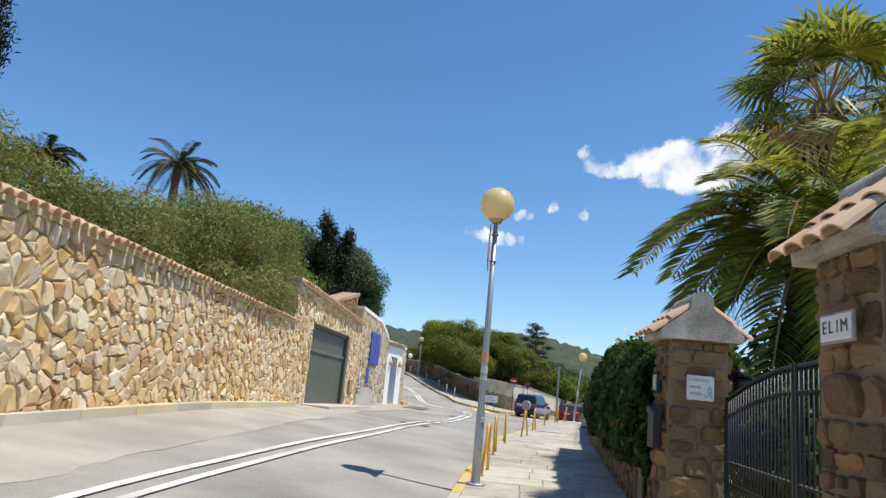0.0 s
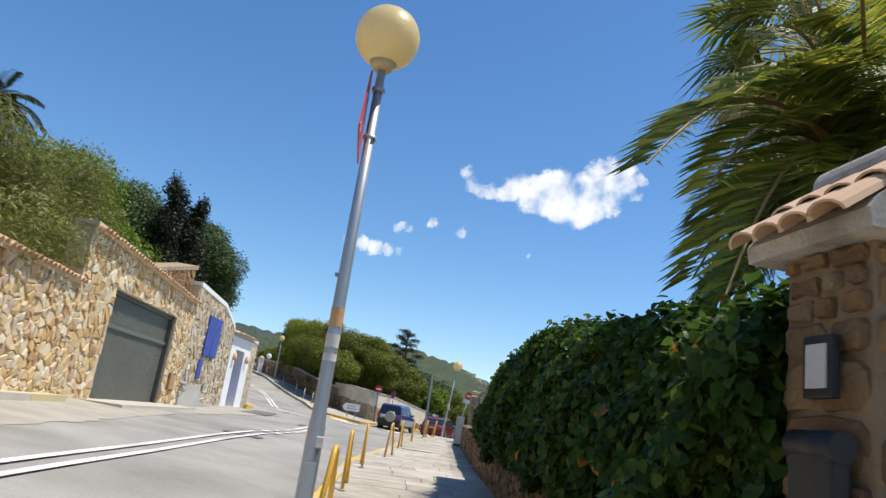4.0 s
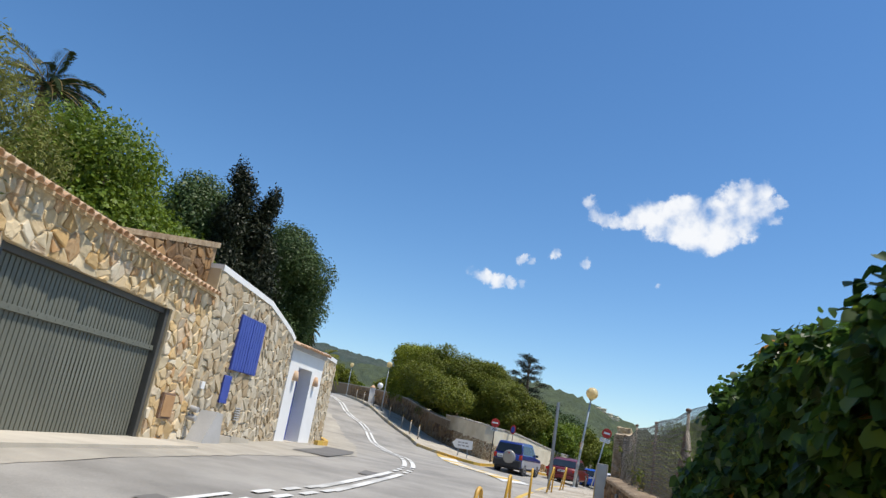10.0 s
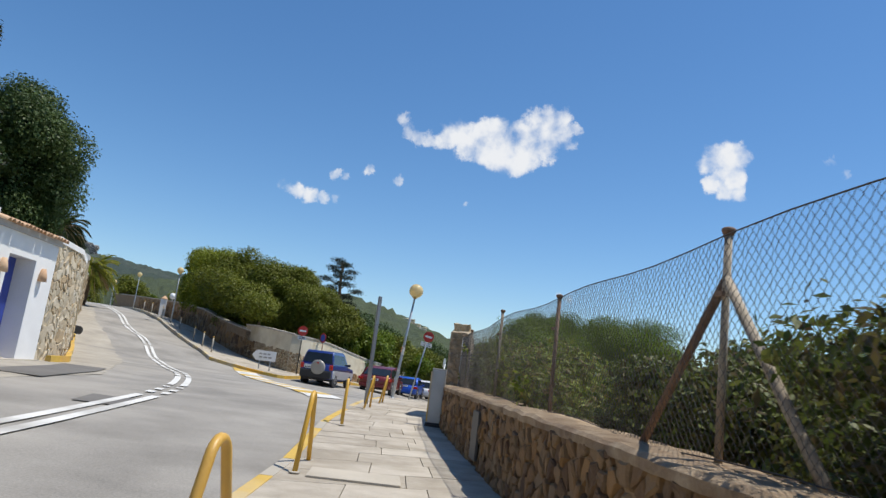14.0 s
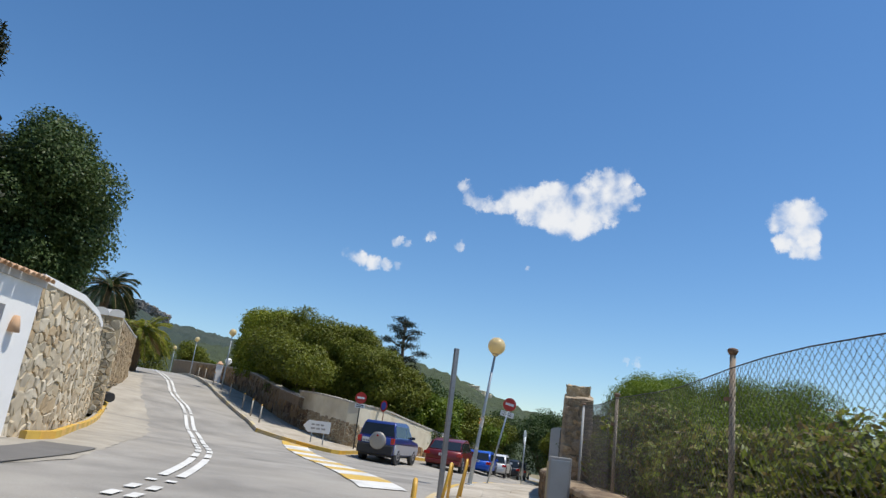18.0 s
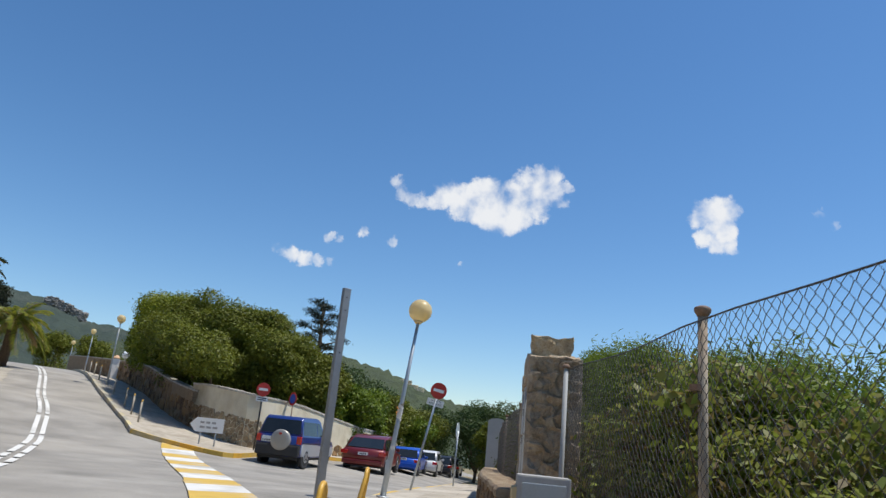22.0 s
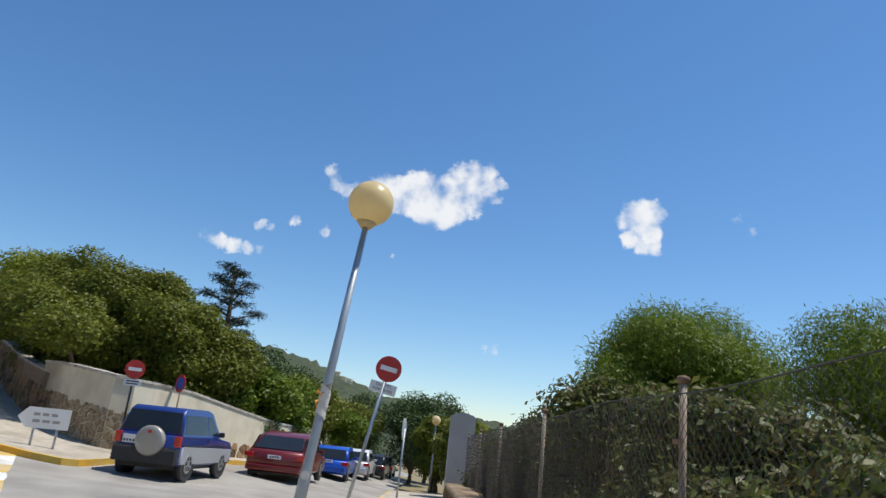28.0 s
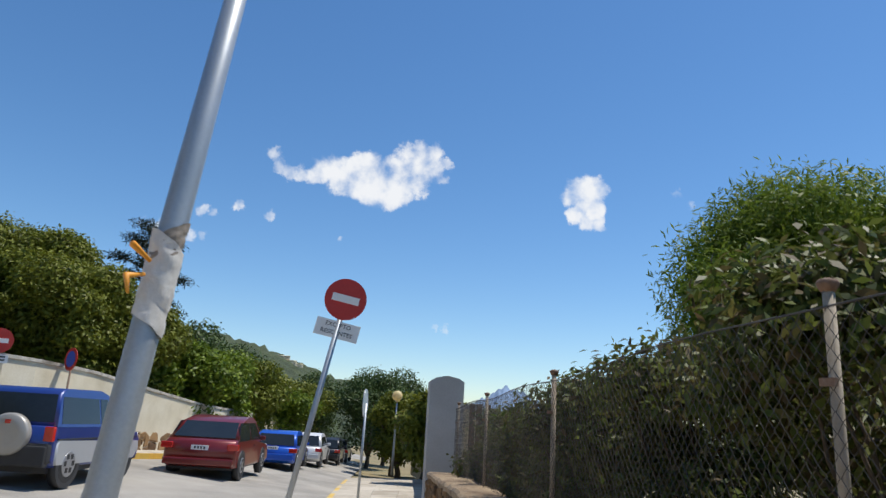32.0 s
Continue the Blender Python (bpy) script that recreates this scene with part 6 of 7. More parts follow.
def no_entry(label, x, y, z0, z1, turn, lean=(0, 0), r=0.235, pole="galvanised", text=True):
    s = thing("no_entry_sign", label, "road sign", (x, y, z0), turn, group="no-entry signs")
    h = z1 - z0
    at = lambda k: Vector((lean[0] * k / h, lean[1] * k / h, k))
    part("pole", tubed([at(-0.05), at(h + r * 0.7)], 0.03, 12), pole, s)
    roll = math.degrees(math.atan2(lean[0], h))
    m = Matrix.Translation(at(h) + Vector((0, -0.035, 0))) @ pose(0, 0, 0, 0, roll, 0)
    part("disc", disc(bmesh.new(), r, 0.014, m), "sign_red", s)
    part("bar", boxed(0, -0.018, -r * 0.17, r * 1.3, 0.008, r * 0.36, 0.0, m), "sign_white", s)
    plate = part("plate", boxed(0, -0.003, -r - 0.2, 0.46, 0.01, 0.18, 0.003, m), "sign_white", s)
    if text:
        for row, words in ((0.05, "EXCEPTO"), (-0.03, "RESIDENTES")):
            writing(s, words, 0.062, m @ Matrix.Translation((0, -0.0095, -r - 0.115 + row)) @ pose(0, 0, 0, 90, 0, 0), "ink")
    else:
        for row in (0.035, -0.035):
            part("text_bar", boxed(0, -0.009, -r - 0.12 + row, 0.34, 0.004, 0.035, 0, m), "ink", plate)
    return s


no_entry("red no-entry sign on a leaning pole above a residents plate", 10.8, 43.95, near_z(44), 3.05, -20, (0.48, 0.2), r=0.22)
no_entry("red no-entry sign on a black pole by the far wall", 7.5, 54.75, road_z(7.5, 54.75) + 0.15, 3.03, -6, pole="black_iron", r=0.27, text=False)
arrow = thing("direction_sign", "white arrow-shaped direction sign with two lines of lettering", "direction sign", (5.62, 53.8, 0.42), -6)
bm = bmesh.new()
prism(bm, Matrix.Translation((0, -0.03, 1.05)) @ Matrix.Diagonal((1, -1, 1, 1)), [(-0.62, 0), (-0.4, -0.26), (0.6, -0.26), (0.6, 0.26), (-0.4, 0.26)], -0.03)
part("plate", bm, "sign_white", arrow)
for x in (-0.2, 0.35):
    part("leg", tubed([(x, 0, -0.1), (x, 0, 1.3)], 0.03, 8), "galvanised", arrow)
for z, x, w in ((1.13, 0.02, 0.62), (0.96, 0.06, 0.7)):
    for i in range(3):
        part("text_bar", boxed(x - w / 2 + w * (i + 0.5) / 3, -0.065, z - 0.03, w / 3 - 0.06, 0.004, 0.075), "grey_ink", arrow)
blue = thing("blue_sign", "round blue and red parking sign on a thin pole", "road sign", (8.95, 56.6, road_z(8.95, 56.6) + 0.15), -62)
part("pole", tubed([(0, 0, 0), (0, 0, 2.4)], 0.025, 8), "rust", blue)
part("rim", disc(bmesh.new(), 0.28, 0.014, Matrix.Translation((0, -0.03, 2.2))), "sign_red", blue)
part("face", disc(bmesh.new(), 0.2, 0.02, Matrix.Translation((0, -0.03, 2.2))), "sign_blue", blue)
backed = thing("turned_sign", "grey traffic sign turned edge-on, on a leaning pole", "road sign", (14.6, 51.2, near_z(51) + 0.05), 58)
part("pole", tubed([(0, 0, 0), (0.06, 0.0, 2.0)], 0.028, 8), "galvanised", backed)
part("plate", disc(bmesh.new(), 0.3, 0.02, Matrix.Translation((0.06, 0.03, 2.0))), "galvanised", backed)

# small posts on the raised pavement, and the gate post up the hill
for i, (y, x) in enumerate(((56.6, 3.0), (59.2, 2.45), (62, 1.85), (66.5, 0.75), (72.5, -0.9), (80, -2.3), (86, -3.5))):
    b = thing("bollard", "thin weathered post with a yellow top on the raised pavement", "bollard", (x, y, road_z(x, y) + 0.15), group="thin bollards")
    part("stem", tubed([(0, 0, -0.05), (0, 0, 0.8)], 0.04, 8), "kerb_grey", b)
    part("top", tubed([(0, 0, 0.8), (0, 0, 0.88)], [0.042, 0.03], 8), "yellow_tube", b)
gpost = thing("gate_post", "cream rendered gate post with a red-tiled cap beside the uphill wall", "gate post", (-2.0, 87.6, road_z(-2, 87.6) + 0.1), 8)
part("shaft", boxed(0, 0, -0.1, 0.55, 0.5, 1.75, 0.03), "whitewash", gpost)
part("cap", tubed([(0, 0, 1.65), (0, 0, 1.72), (0, 0, 1.95)], [0.45, 0.4, 0.08], 4), "terracotta", gpost)
globe_small = thing("gate_lamp", "small white globe lamp on the uphill wall", "lamp", (-1.2, 86, road_z(-1.2, 86) + 1.78))
g = bmesh.new()
bmesh.ops.create_uvsphere(g, u_segments=12, v_segments=8, radius=0.3, matrix=Matrix.Translation((0, 0, 0.42)))
part("globe", g, "sign_white", globe_small)
part("stem", tubed([(0, 0, 0), (0, 0, 0.2)], 0.06, 8), "grey_render", globe_small)

# far wall: rendered, stone-faced at its foot round the corner
near_part = [p for p in WALL_FAR if p[1] < 60.5 or p[0] > 8]
far_part = [p for p in WALL_FAR if p[1] > 59 and p[0] < 8]
plain_wall("wall_far_up", "long dark rubble wall up the hill", far_part, lambda x, y: road_z(x, y) + 1.7, 0.35, "mortar_dark", "cap_render", "wall")
wf = plain_wall("wall_far", "garden wall of flaking cream render over rubble", near_part, lambda x, y: road_z(x, y) + 0.15 + float(np.interp(y, (55, 58, 64, 110), (2.0, 1.95, 1.55, 1.5))), 0.35, "cream_render", "cap_render", "wall")
rng = random.Random(41)
left = 420
for a, b in zip(WALL_FAR, WALL_FAR[1:]):
    if 53 < a[1] < 100 and a[0] < 12.5:
        f = wall_frame(a, b)
        L = math.dist(a, b)
        foot = lambda u: road_z(*(f @ Vector((u, 0, 0))).xy) + 0.1
        hi = 1.25 if a[0] > 3.6 else 1.6
        if a[0] > 8:
            hi = 0.7
        cells = rubble(L, lambda u: foot(u) + hi - 0.1, 0.2 if a[1] < 60 else 0.45, rng, foot=foot)
        lay_stones(wf, cells, f, rng, "stone_buff" if a[1] < 58.5 else "stone_dark", max(0, left), gap=0.012, rise=0.04)
        left -= len(cells)

# ---- parked cars ----
def paint(name, c):
    return material(name, [tuple(0.9 * v for v in c), c], 0.35, 2, 30, 0.0, coat=0.6, metal=0.15)


M["blue_car"] = paint("blue_car", (0.012, 0.035, 0.20))
M["silver_car"] = paint("silver_car", (0.42, 0.43, 0.44))
M["spare_silver"] = paint("spare_silver", (0.36, 0.34, 0.30))
M["red_car"] = paint("red_car", (0.17, 0.012, 0.01))
M["bright_blue_car"] = paint("bright_blue_car", (0.01, 0.09, 0.50))
M["white_car"] = paint("white_car", (0.72, 0.72, 0.72))
M["black_car"] = paint("black_car", (0.018, 0.018, 0.022))
M["car_glass"] = material("car_glass", [(0.012, 0.016, 0.018), (0.022, 0.026, 0.03)], 0.12, 1, 10, 0.0)
M["tyre"] = material("tyre", [(0.012, 0.012, 0.012), (0.022, 0.022, 0.022)], 0.85, 10, 60, 0.2)
M["trim"] = material("trim", [(0.02, 0.02, 0.021), (0.035, 0.035, 0.036)], 0.6, 5, 60, 0.1)
M["rim"] = material("rim", [(0.34, 0.34, 0.35), (0.46, 0.46, 0.47)], 0.35, 5, 40, 0.05, metal=0.7)
M["red_lens"] = material("red_lens", [(0.45, 0.015, 0.01), (0.62, 0.03, 0.02)], 0.15, 5, 40, 0.0, coat=0.6)


def shell(bm, outline, half, tuck=()):
    """A car body slice: a side outline of (y, z), as wide as half(z), rounded at its rim."""
    rings = []
    for s in (-1.0, -0.93, 0.93, 1.0):
        shrink = 0.965 if abs(s) == 1.0 else 1.0
        cy, cz = sum(p[0] for p in outline) / len(outline), sum(p[1] for p in outline) / len(outline)
        rings.append([bm.verts.new((s * half(z), cy + (y - cy) * shrink, cz + (z - cz) * shrink)) for y, z in outline])
    n = len(outline)
    for a, b in zip(rings, rings[1:]):
        for i in range(n):
            bm.faces.new((a[i], a[(i + 1) % n], b[(i + 1) % n], b[i])).smooth = True
    bm.faces.new(rings[0][::-1])
    bm.faces.new(rings[-1])
    bmesh.ops.recalc_face_normals(bm, faces=bm.faces)
    return bm


def wheel(parent, x, y, r, w=0.2):
    s = 1 if x > 0 else -1
    wh = part("wheel", tubed([(x - s * w / 2, y, r), (x - s * w * 0.35, y, r), (x + s * w * 0.35, y, r), (x + s * w / 2, y, r)], [r * 0.93, r, r, r * 0.9], 24), "tyre", parent)
    part("rim", tubed([(x + s * w * 0.42, y, r), (x + s * (w * 0.5 + 0.012), y, r)], [r * 0.66, r * 0.6], 20), "rim", wh)
    for k in range(6):
        a = k * math.pi / 3
        part("spoke_gap", boxed(0, 0, -0.03, 0.02, 0.09, 0.09, 0, Matrix.Translation((x + s * (w * 0.5 + 0.006), y + 0.38 * r * math.cos(a), r + 0.38 * r * math.sin(a)))), "trim", wh)


def car(label, x, y, turn, colour, length, width, height, kind, lower=None, group=""):
    """A parked car; its tail is at -y, its middle at x, y."""
    c = thing("car", label, "car", (x, y, road_z(x, y) + 0.018), turn, group=group)
    l, w, h = length / 2, width / 2, height
    belt = h * (0.56 if kind != "suv" else 0.585)
    half = lambda z: w * (1.0 if z < belt else 1.0 - 0.17 * (z - belt) / (h - belt)) * (0.97 if z < 0.35 else 1)
    r = 0.33 if kind != "suv" else 0.365
    wy0, wy1 = -l * 0.63, l * 0.62
    if kind == "suv":
        low = [(-l, 0.45), (-l, belt), (-l + 0.06, belt + 0.03), (l * 0.32, belt + 0.02), (l * 0.92, belt - 0.1), (l, belt - 0.25), (l, 0.4), (l * 0.9, 0.3), (-l * 0.9, 0.32)]
        cab = [(-l + 0.05, belt), (-l + 0.26, h - 0.12), (-l + 0.42, h - 0.02), (0.0, h), (l * 0.16, h - 0.07), (l * 0.46, belt)]
    elif kind == "coupe":
        low = [(-l, 0.5), (-l + 0.03, belt + 0.02), (-l + 0.2, belt + 0.1), (l * 0.3, belt + 0.02), (l * 0.88, belt - 0.12), (l, belt - 0.3), (l, 0.35), (l * 0.9, 0.25), (-l * 0.9, 0.28)]
        cab = [(-l + 0.22, belt + 0.06), (-l * 0.55, h - 0.16), (-l * 0.2, h - 0.02), (l * 0.05, h), (l * 0.2, h - 0.08), (l * 0.5, belt)]
    else:
        low = [(-l, 0.4), (-l, belt - 0.02), (-l + 0.12, belt + 0.04), (l * 0.32, belt), (l * 0.9, belt - 0.14), (l, belt - 0.28), (l, 0.3), (l * 0.9, 0.22), (-l * 0.9, 0.24)]
        cab = [(-l * 0.82, belt), (-l * 0.6, h - 0.12), (-l * 0.3, h), (l * 0.05, h - 0.01), (l * 0.18, h - 0.08), (l * 0.5, belt)]
    part("body", shell(bmesh.new(), low, half), colour, c)
    if lower:
        lo = [(-l + 0.16, 0.5), (-l + 0.16, belt * 0.79), (l * 0.98, belt * 0.72), (l + 0.01, 0.55), (l * 0.9, 0.36), (-l * 0.9, 0.36)]
        part("cladding", shell(bmesh.new(), lo, lambda z: w + 0.012), lower, c, "silver lower body panels")
    part("cabin", shell(bmesh.new(), cab, half), colour, c)
    # side windows, windscreen and rear window
    top_in, low_in = h - 0.17, belt + 0.07
    y_at = lambda z, i, j: cab[i][0] + (cab[j][0] - cab[i][0]) * (z - cab[i][1]) / (cab[j][1] - cab[i][1])
    y0b, y1b = max(y_at(low_in, 0, 1), -l + 0.1) + 0.14, cab[-1][0] - 0.22
    y0t, y1t = y0b + (0.08 if kind == "suv" else 0.42), cab[-2][0] - 0.1
    for s in (-1, 1):
        cutp = (y0b + y1b) / 2 + 0.05 if kind != "suv" else -0.12
        for a0, a1, b0, b1 in ((y0b, cutp - 0.03, y0t, cutp - 0.05), (cutp + 0.03, y1b, cutp + 0.01, y1t)):
            if b1 - b0 < 0.1:
                b0, b1 = a0 + 0.2, a1 - 0.05
            bm = bmesh.new()
            q = [bm.verts.new((s * (half(z) + 0.006), yy, z)) for yy, z in ((a0, low_in), (a1, low_in), (b1, top_in), (b0, top_in))]
            q2 = [bm.verts.new((v.co.x - s * 0.03, v.co.y, v.co.z)) for v in q]
            bm.faces.new(q)
            bm.faces.new(q2[::-1])
            for i in range(4):
                bm.faces.new((q[i], q2[i], q2[(i + 1) % 4], q[(i + 1) % 4]))
            bmesh.ops.recalc_face_normals(bm, faces=bm.faces)
            part("window", bm, "car_glass", c)
    def screen(name, pa, pb, inset, off):
        bm = bmesh.new()
        (ya, za), (yb, zb) = pa, pb
        n = Vector((0, zb - za, ya - yb)).normalized() * off
        quad = [Vector((sx * (half(z) - inset), yy, z)) + n for sx, yy, z in ((-1, ya, za), (1, ya, za), (1, yb, zb), (-1, yb, zb))]
        top4, low4 = [bm.verts.new(v) for v in quad], [bm.verts.new(v - n * 2.2) for v in quad]
        bm.faces.new(top4)
        bm.faces.new(low4[::-1])
        for i in range(4):
            bm.faces.new((top4[i], low4[i], low4[(i + 1) % 4], top4[(i + 1) % 4]))
        bmesh.ops.recalc_face_normals(bm, faces=bm.faces)
        part(name, bm, "car_glass", c)
    mixp = lambda a, b, t: (a[0] + (b[0] - a[0]) * t, a[1] + (b[1] - a[1]) * t)
    screen("rear_window", mixp(cab[0], cab[1], 0.15), mixp(cab[0], cab[1], 0.97), 0.06 if kind == "suv" else 0.1, -0.012)
    screen("windscreen", mixp(cab[-2], cab[-1], 0.05), mixp(cab[-2], cab[-1], 0.92), 0.1, -0.012)
    part("rear_bumper", boxed(0, -l - 0.02, 0.34, width * 0.96, 0.18, (0.36 if kind == "suv" else 0.24) if kind != "coupe" else 0.18, 0.04), "trim" if kind == "suv" else colour, c)
    part("front_bumper", boxed(0, l - 0.02, 0.32, width * 0.94, 0.16, 0.24, 0.04), "trim" if kind == "suv" else colour, c)
    part("number_plate", boxed(-w * 0.55 if kind == "suv" else 0, -l - (0.02 if kind == "suv" else 0.015), 0.78 if kind == "suv" else 0.72, 0.44 if kind != "suv" else 0.34, 0.02, 0.12 if kind != "suv" else 0.2, 0.004), "sign_white", c, "white number plate")
    for i in range(4):
        part("plate_mark", boxed((-w * 0.55 if kind == "suv" else 0) - 0.12 + 0.08 * i, -l - 0.031, 0.81 if kind == "suv" else 0.75, 0.045, 0.003, 0.06), "ink", c)
    for s in (-1, 1):
        part("tail_light", boxed(s * (w - 0.08), -l + 0.03, belt - (0.24 if kind == "suv" else 0.16), 0.17 if kind == "suv" else 0.3, 0.1, 0.26 if kind == "suv" else 0.16, 0.02), "red_lens", c, "red tail light")
        part("mirror", boxed(s * (w + 0.07), l * 0.36, belt + 0.04, 0.16, 0.09, 0.13, 0.03), "trim" if kind == "suv" else colour, c)
        part("door_handle", boxed(s * (w + 0.012), -0.05, belt - 0.09, 0.02, 0.14, 0.03, 0.005), "trim", c)
        part("head_light", boxed(s * (w - 0.2), l - 0.05, belt - 0.26, 0.3, 0.1, 0.14, 0.02), "sign_white", c)
        for yy in (wy0, wy1):
            bm = bmesh.new()
            tube(bm, [(s * (w - 0.16), yy, r), (s * (w + 0.008), yy, r)], r + 0.06, 22)
            part("wheel_arch", bm, "trim", c)
            wheel(c, s * (w - 0.09), yy, r)
    part("underbody", boxed(0, 0, 0.22, width * 0.86, length * 0.9, 0.2), "trim", c)
    if kind == "suv":
        sp = part("spare_wheel_cover", tubed([(0.12, -l + 0.02, 0.88), (0.12, -l - 0.05, 0.88), (0.12, -l - 0.17, 0.88), (0.12, -l - 0.2, 0.88), (0.12, -l - 0.215, 0.88)], [0.33, 0.365, 0.365, 0.33, 0.2], 36), "spare_silver", c, "round silver spare wheel cover")
        part("emblem", boxed(0.12, -l - 0.214, 1.06, 0.1, 0.01, 0.07, 0.01), "red_lens", sp)
        part("lower_tail", boxed(0, -l + 0.06, 0.4, width * 0.985, 0.26, 0.34, 0.05), "trim", c, "charcoal lower tail panel")
        part("side_strip", boxed(0, 0, belt * 0.79, 2 * w + 0.03, length * 0.9, 0.025), "trim", c)
    return c


car("blue and silver compact off-roader with a spare wheel on its tail", 8.98, 53.6, -28, "blue_car", 3.72, 1.69, 1.74, "suv", "silver_car")
car("dark red coupe-like crossover parked by the yellow kerb", 13.2, 58.5, -25, "red_car", 4.6, 1.86, 1.6, "coupe", group="parked cars")
car("bright blue saloon parked along the side street", 17.0, 65.6, -25, "bright_blue_car", 4.2, 1.7, 1.4, "hatch", group="parked cars")
car("white hatchback parked along the side street", 19.8, 70.8, -26, "white_car", 4.0, 1.7, 1.48, "hatch", group="parked cars")
car("black hatchback parked down the side street", 23.2, 77.5, -26, "black_car", 4.2, 1.72, 1.45, "hatch", group="parked cars")
car("black saloon parked farther down the side street", 25.8, 83.0, -26, "black_car", 4.3, 1.72, 1.42, "hatch", group="parked cars")

# ---- planting ----
def stuffed(name, bm, mat, parent):
    """Many small alike pieces joined into one part."""
    return tagged(part(name, bm, mat, parent), kind="stuff")


def gz(x, y):
    return ground_z(x, y)


# ivy hedge over the low wall: heart-shaped leaves in layers
def ivy_leaf_mesh(name, boxes, count, leaf, mat, seed, parent, face=0.66, proud=0.0, high=1.0):
    g = np.random.default_rng(seed)
    y = g.uniform(boxes[0], boxes[1], count)
    wx = np.interp(y, (0, 5.8, 12, 19.3), (0.9, 2.05, 3.3, 4.85))
    topz = np.interp(y, (6.3, 7.2, 9, 11.3, 12.6, 14, 15.3, 16.2), (1.82, 1.92, 2.06, 2.34, 2.34, 2.27, 2.28, 2.15)) - 0.05 + 0.06 * np.sin(y * 5.1) + 0.05 * np.sin(y * 11.7 + 1)
    botz = np.interp(y, (6.3, 19), (0.98, 1.15)) - 0.1 + 0.09 * np.sin(y * 3.3) + 0.06 * np.sin(y * 8)
    which = g.random(count)
    v = g.random(count) ** high
    bulge = 0.1 * np.sin(y * 2.7) * np.sin(v * 5 + y) + 0.07 * np.sin(y * 6.1 + v * 8)
    front = which < face
    x = np.where(front, wx - 0.08 - 0.2 * np.sin(np.pi * np.clip(v, 0.05, 1) ** 0.7) - bulge + g.exponential(0.075, count), wx - 0.12 + 0.95 * v)
    z = np.where(front, botz + (topz - botz) * v, topz + proud + 0.10 * np.sin(np.pi * v) + 0.06 * g.normal(size=count))
    at = np.stack([x, y, z], 1) + g.normal(size=(count, 3)) * 0.025
    out = np.where(front[:, None], np.array([-0.9, -0.1, 0.45]), np.array([-0.25, 0, 1.0])) + g.normal(size=(count, 3)) * 0.55
    out /= np.linalg.norm(out, axis=1)[:, None]
    down = np.array([0, 0, -1.0]) + g.normal(size=(count, 3)) * 0.55
    axis = down - out * (down * out).sum(1)[:, None]
    axis /= np.linalg.norm(axis, axis=1)[:, None]
    side = np.cross(out, axis)
    s = leaf * (0.55 + 0.75 * g.random(count))[:, None]
    shape = ((0, 0, 0), (-0.12, 0.42, 0.06), (0.30, 0.55, 0.10), (0.72, 0.30, 0.05), (1.05, 0, -0.05), (0.72, -0.30, 0.05), (0.30, -0.55, 0.10), (-0.12, -0.42, 0.06))
    verts = np.empty((count, 8, 3))
    for k, (a, b, c) in enumerate(shape):
        verts[:, k] = at + s * (a * axis + b * side + c * out)
    n = count
    idx = (np.arange(n, dtype=np.int32)[:, None] * 8 + np.array([0, 1, 2, 3, 4, 0, 4, 5, 6, 7], dtype=np.int32)).ravel()
    me = bpy.data.meshes.new(name)
    me.vertices.add(8 * n)
    me.vertices.foreach_set("co", verts.ravel())
    me.loops.add(10 * n)
    me.loops.foreach_set("vertex_index", idx)
    me.polygons.add(2 * n)
    me.polygons.foreach_set("loop_start", np.arange(0, 10 * n, 5, dtype=np.int32))
    me.update(calc_edges=True)
    me.validate()
    return link(name, me, mat, parent)


hedge = thing("ivy_hedge", "dense dark ivy hedge spilling over the low stone wall", "hedge", (3.6, 12, 1.1))
hedge.matrix_world = Matrix()
# closed near-black shell behind the leaves; the hedge's inner shade is its colour
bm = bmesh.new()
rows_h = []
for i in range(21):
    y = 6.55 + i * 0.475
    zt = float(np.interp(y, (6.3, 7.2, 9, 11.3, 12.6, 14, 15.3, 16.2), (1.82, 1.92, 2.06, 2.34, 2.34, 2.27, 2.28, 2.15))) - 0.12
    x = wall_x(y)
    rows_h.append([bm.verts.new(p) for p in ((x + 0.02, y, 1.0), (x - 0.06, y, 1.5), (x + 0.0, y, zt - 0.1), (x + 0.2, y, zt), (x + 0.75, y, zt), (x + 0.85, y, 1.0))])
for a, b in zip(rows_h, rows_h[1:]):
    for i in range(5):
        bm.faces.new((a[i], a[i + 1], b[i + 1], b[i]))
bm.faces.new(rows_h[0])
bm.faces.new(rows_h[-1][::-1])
part("inner_growth", bm, material("inner_leaf_shade", [(0.006, 0.012, 0.003), (0.014, 0.022, 0.006)], 0.95, 12, 50, 1.0), hedge)
tagged(ivy_leaf_mesh("foliage", (6.25, 16.4), 90000, 0.06, "ivy", 7, hedge), kind="stuff")
tagged(ivy_leaf_mesh("foliage", (6.5, 16.3), 260, 0.085, "ivy_orange", 8, hedge), "a few orange leaves", kind="stuff")
# extra leaves biased upwards; sunlight is put into their brighter colour
tagged(ivy_leaf_mesh("foliage", (6.5, 16.3), 11000, 0.056, "ivy_sunlit", 9, hedge, 0.5, 0.03, 0.45), "bright yellow-green leaves with sunlight in their colour", kind="stuff")


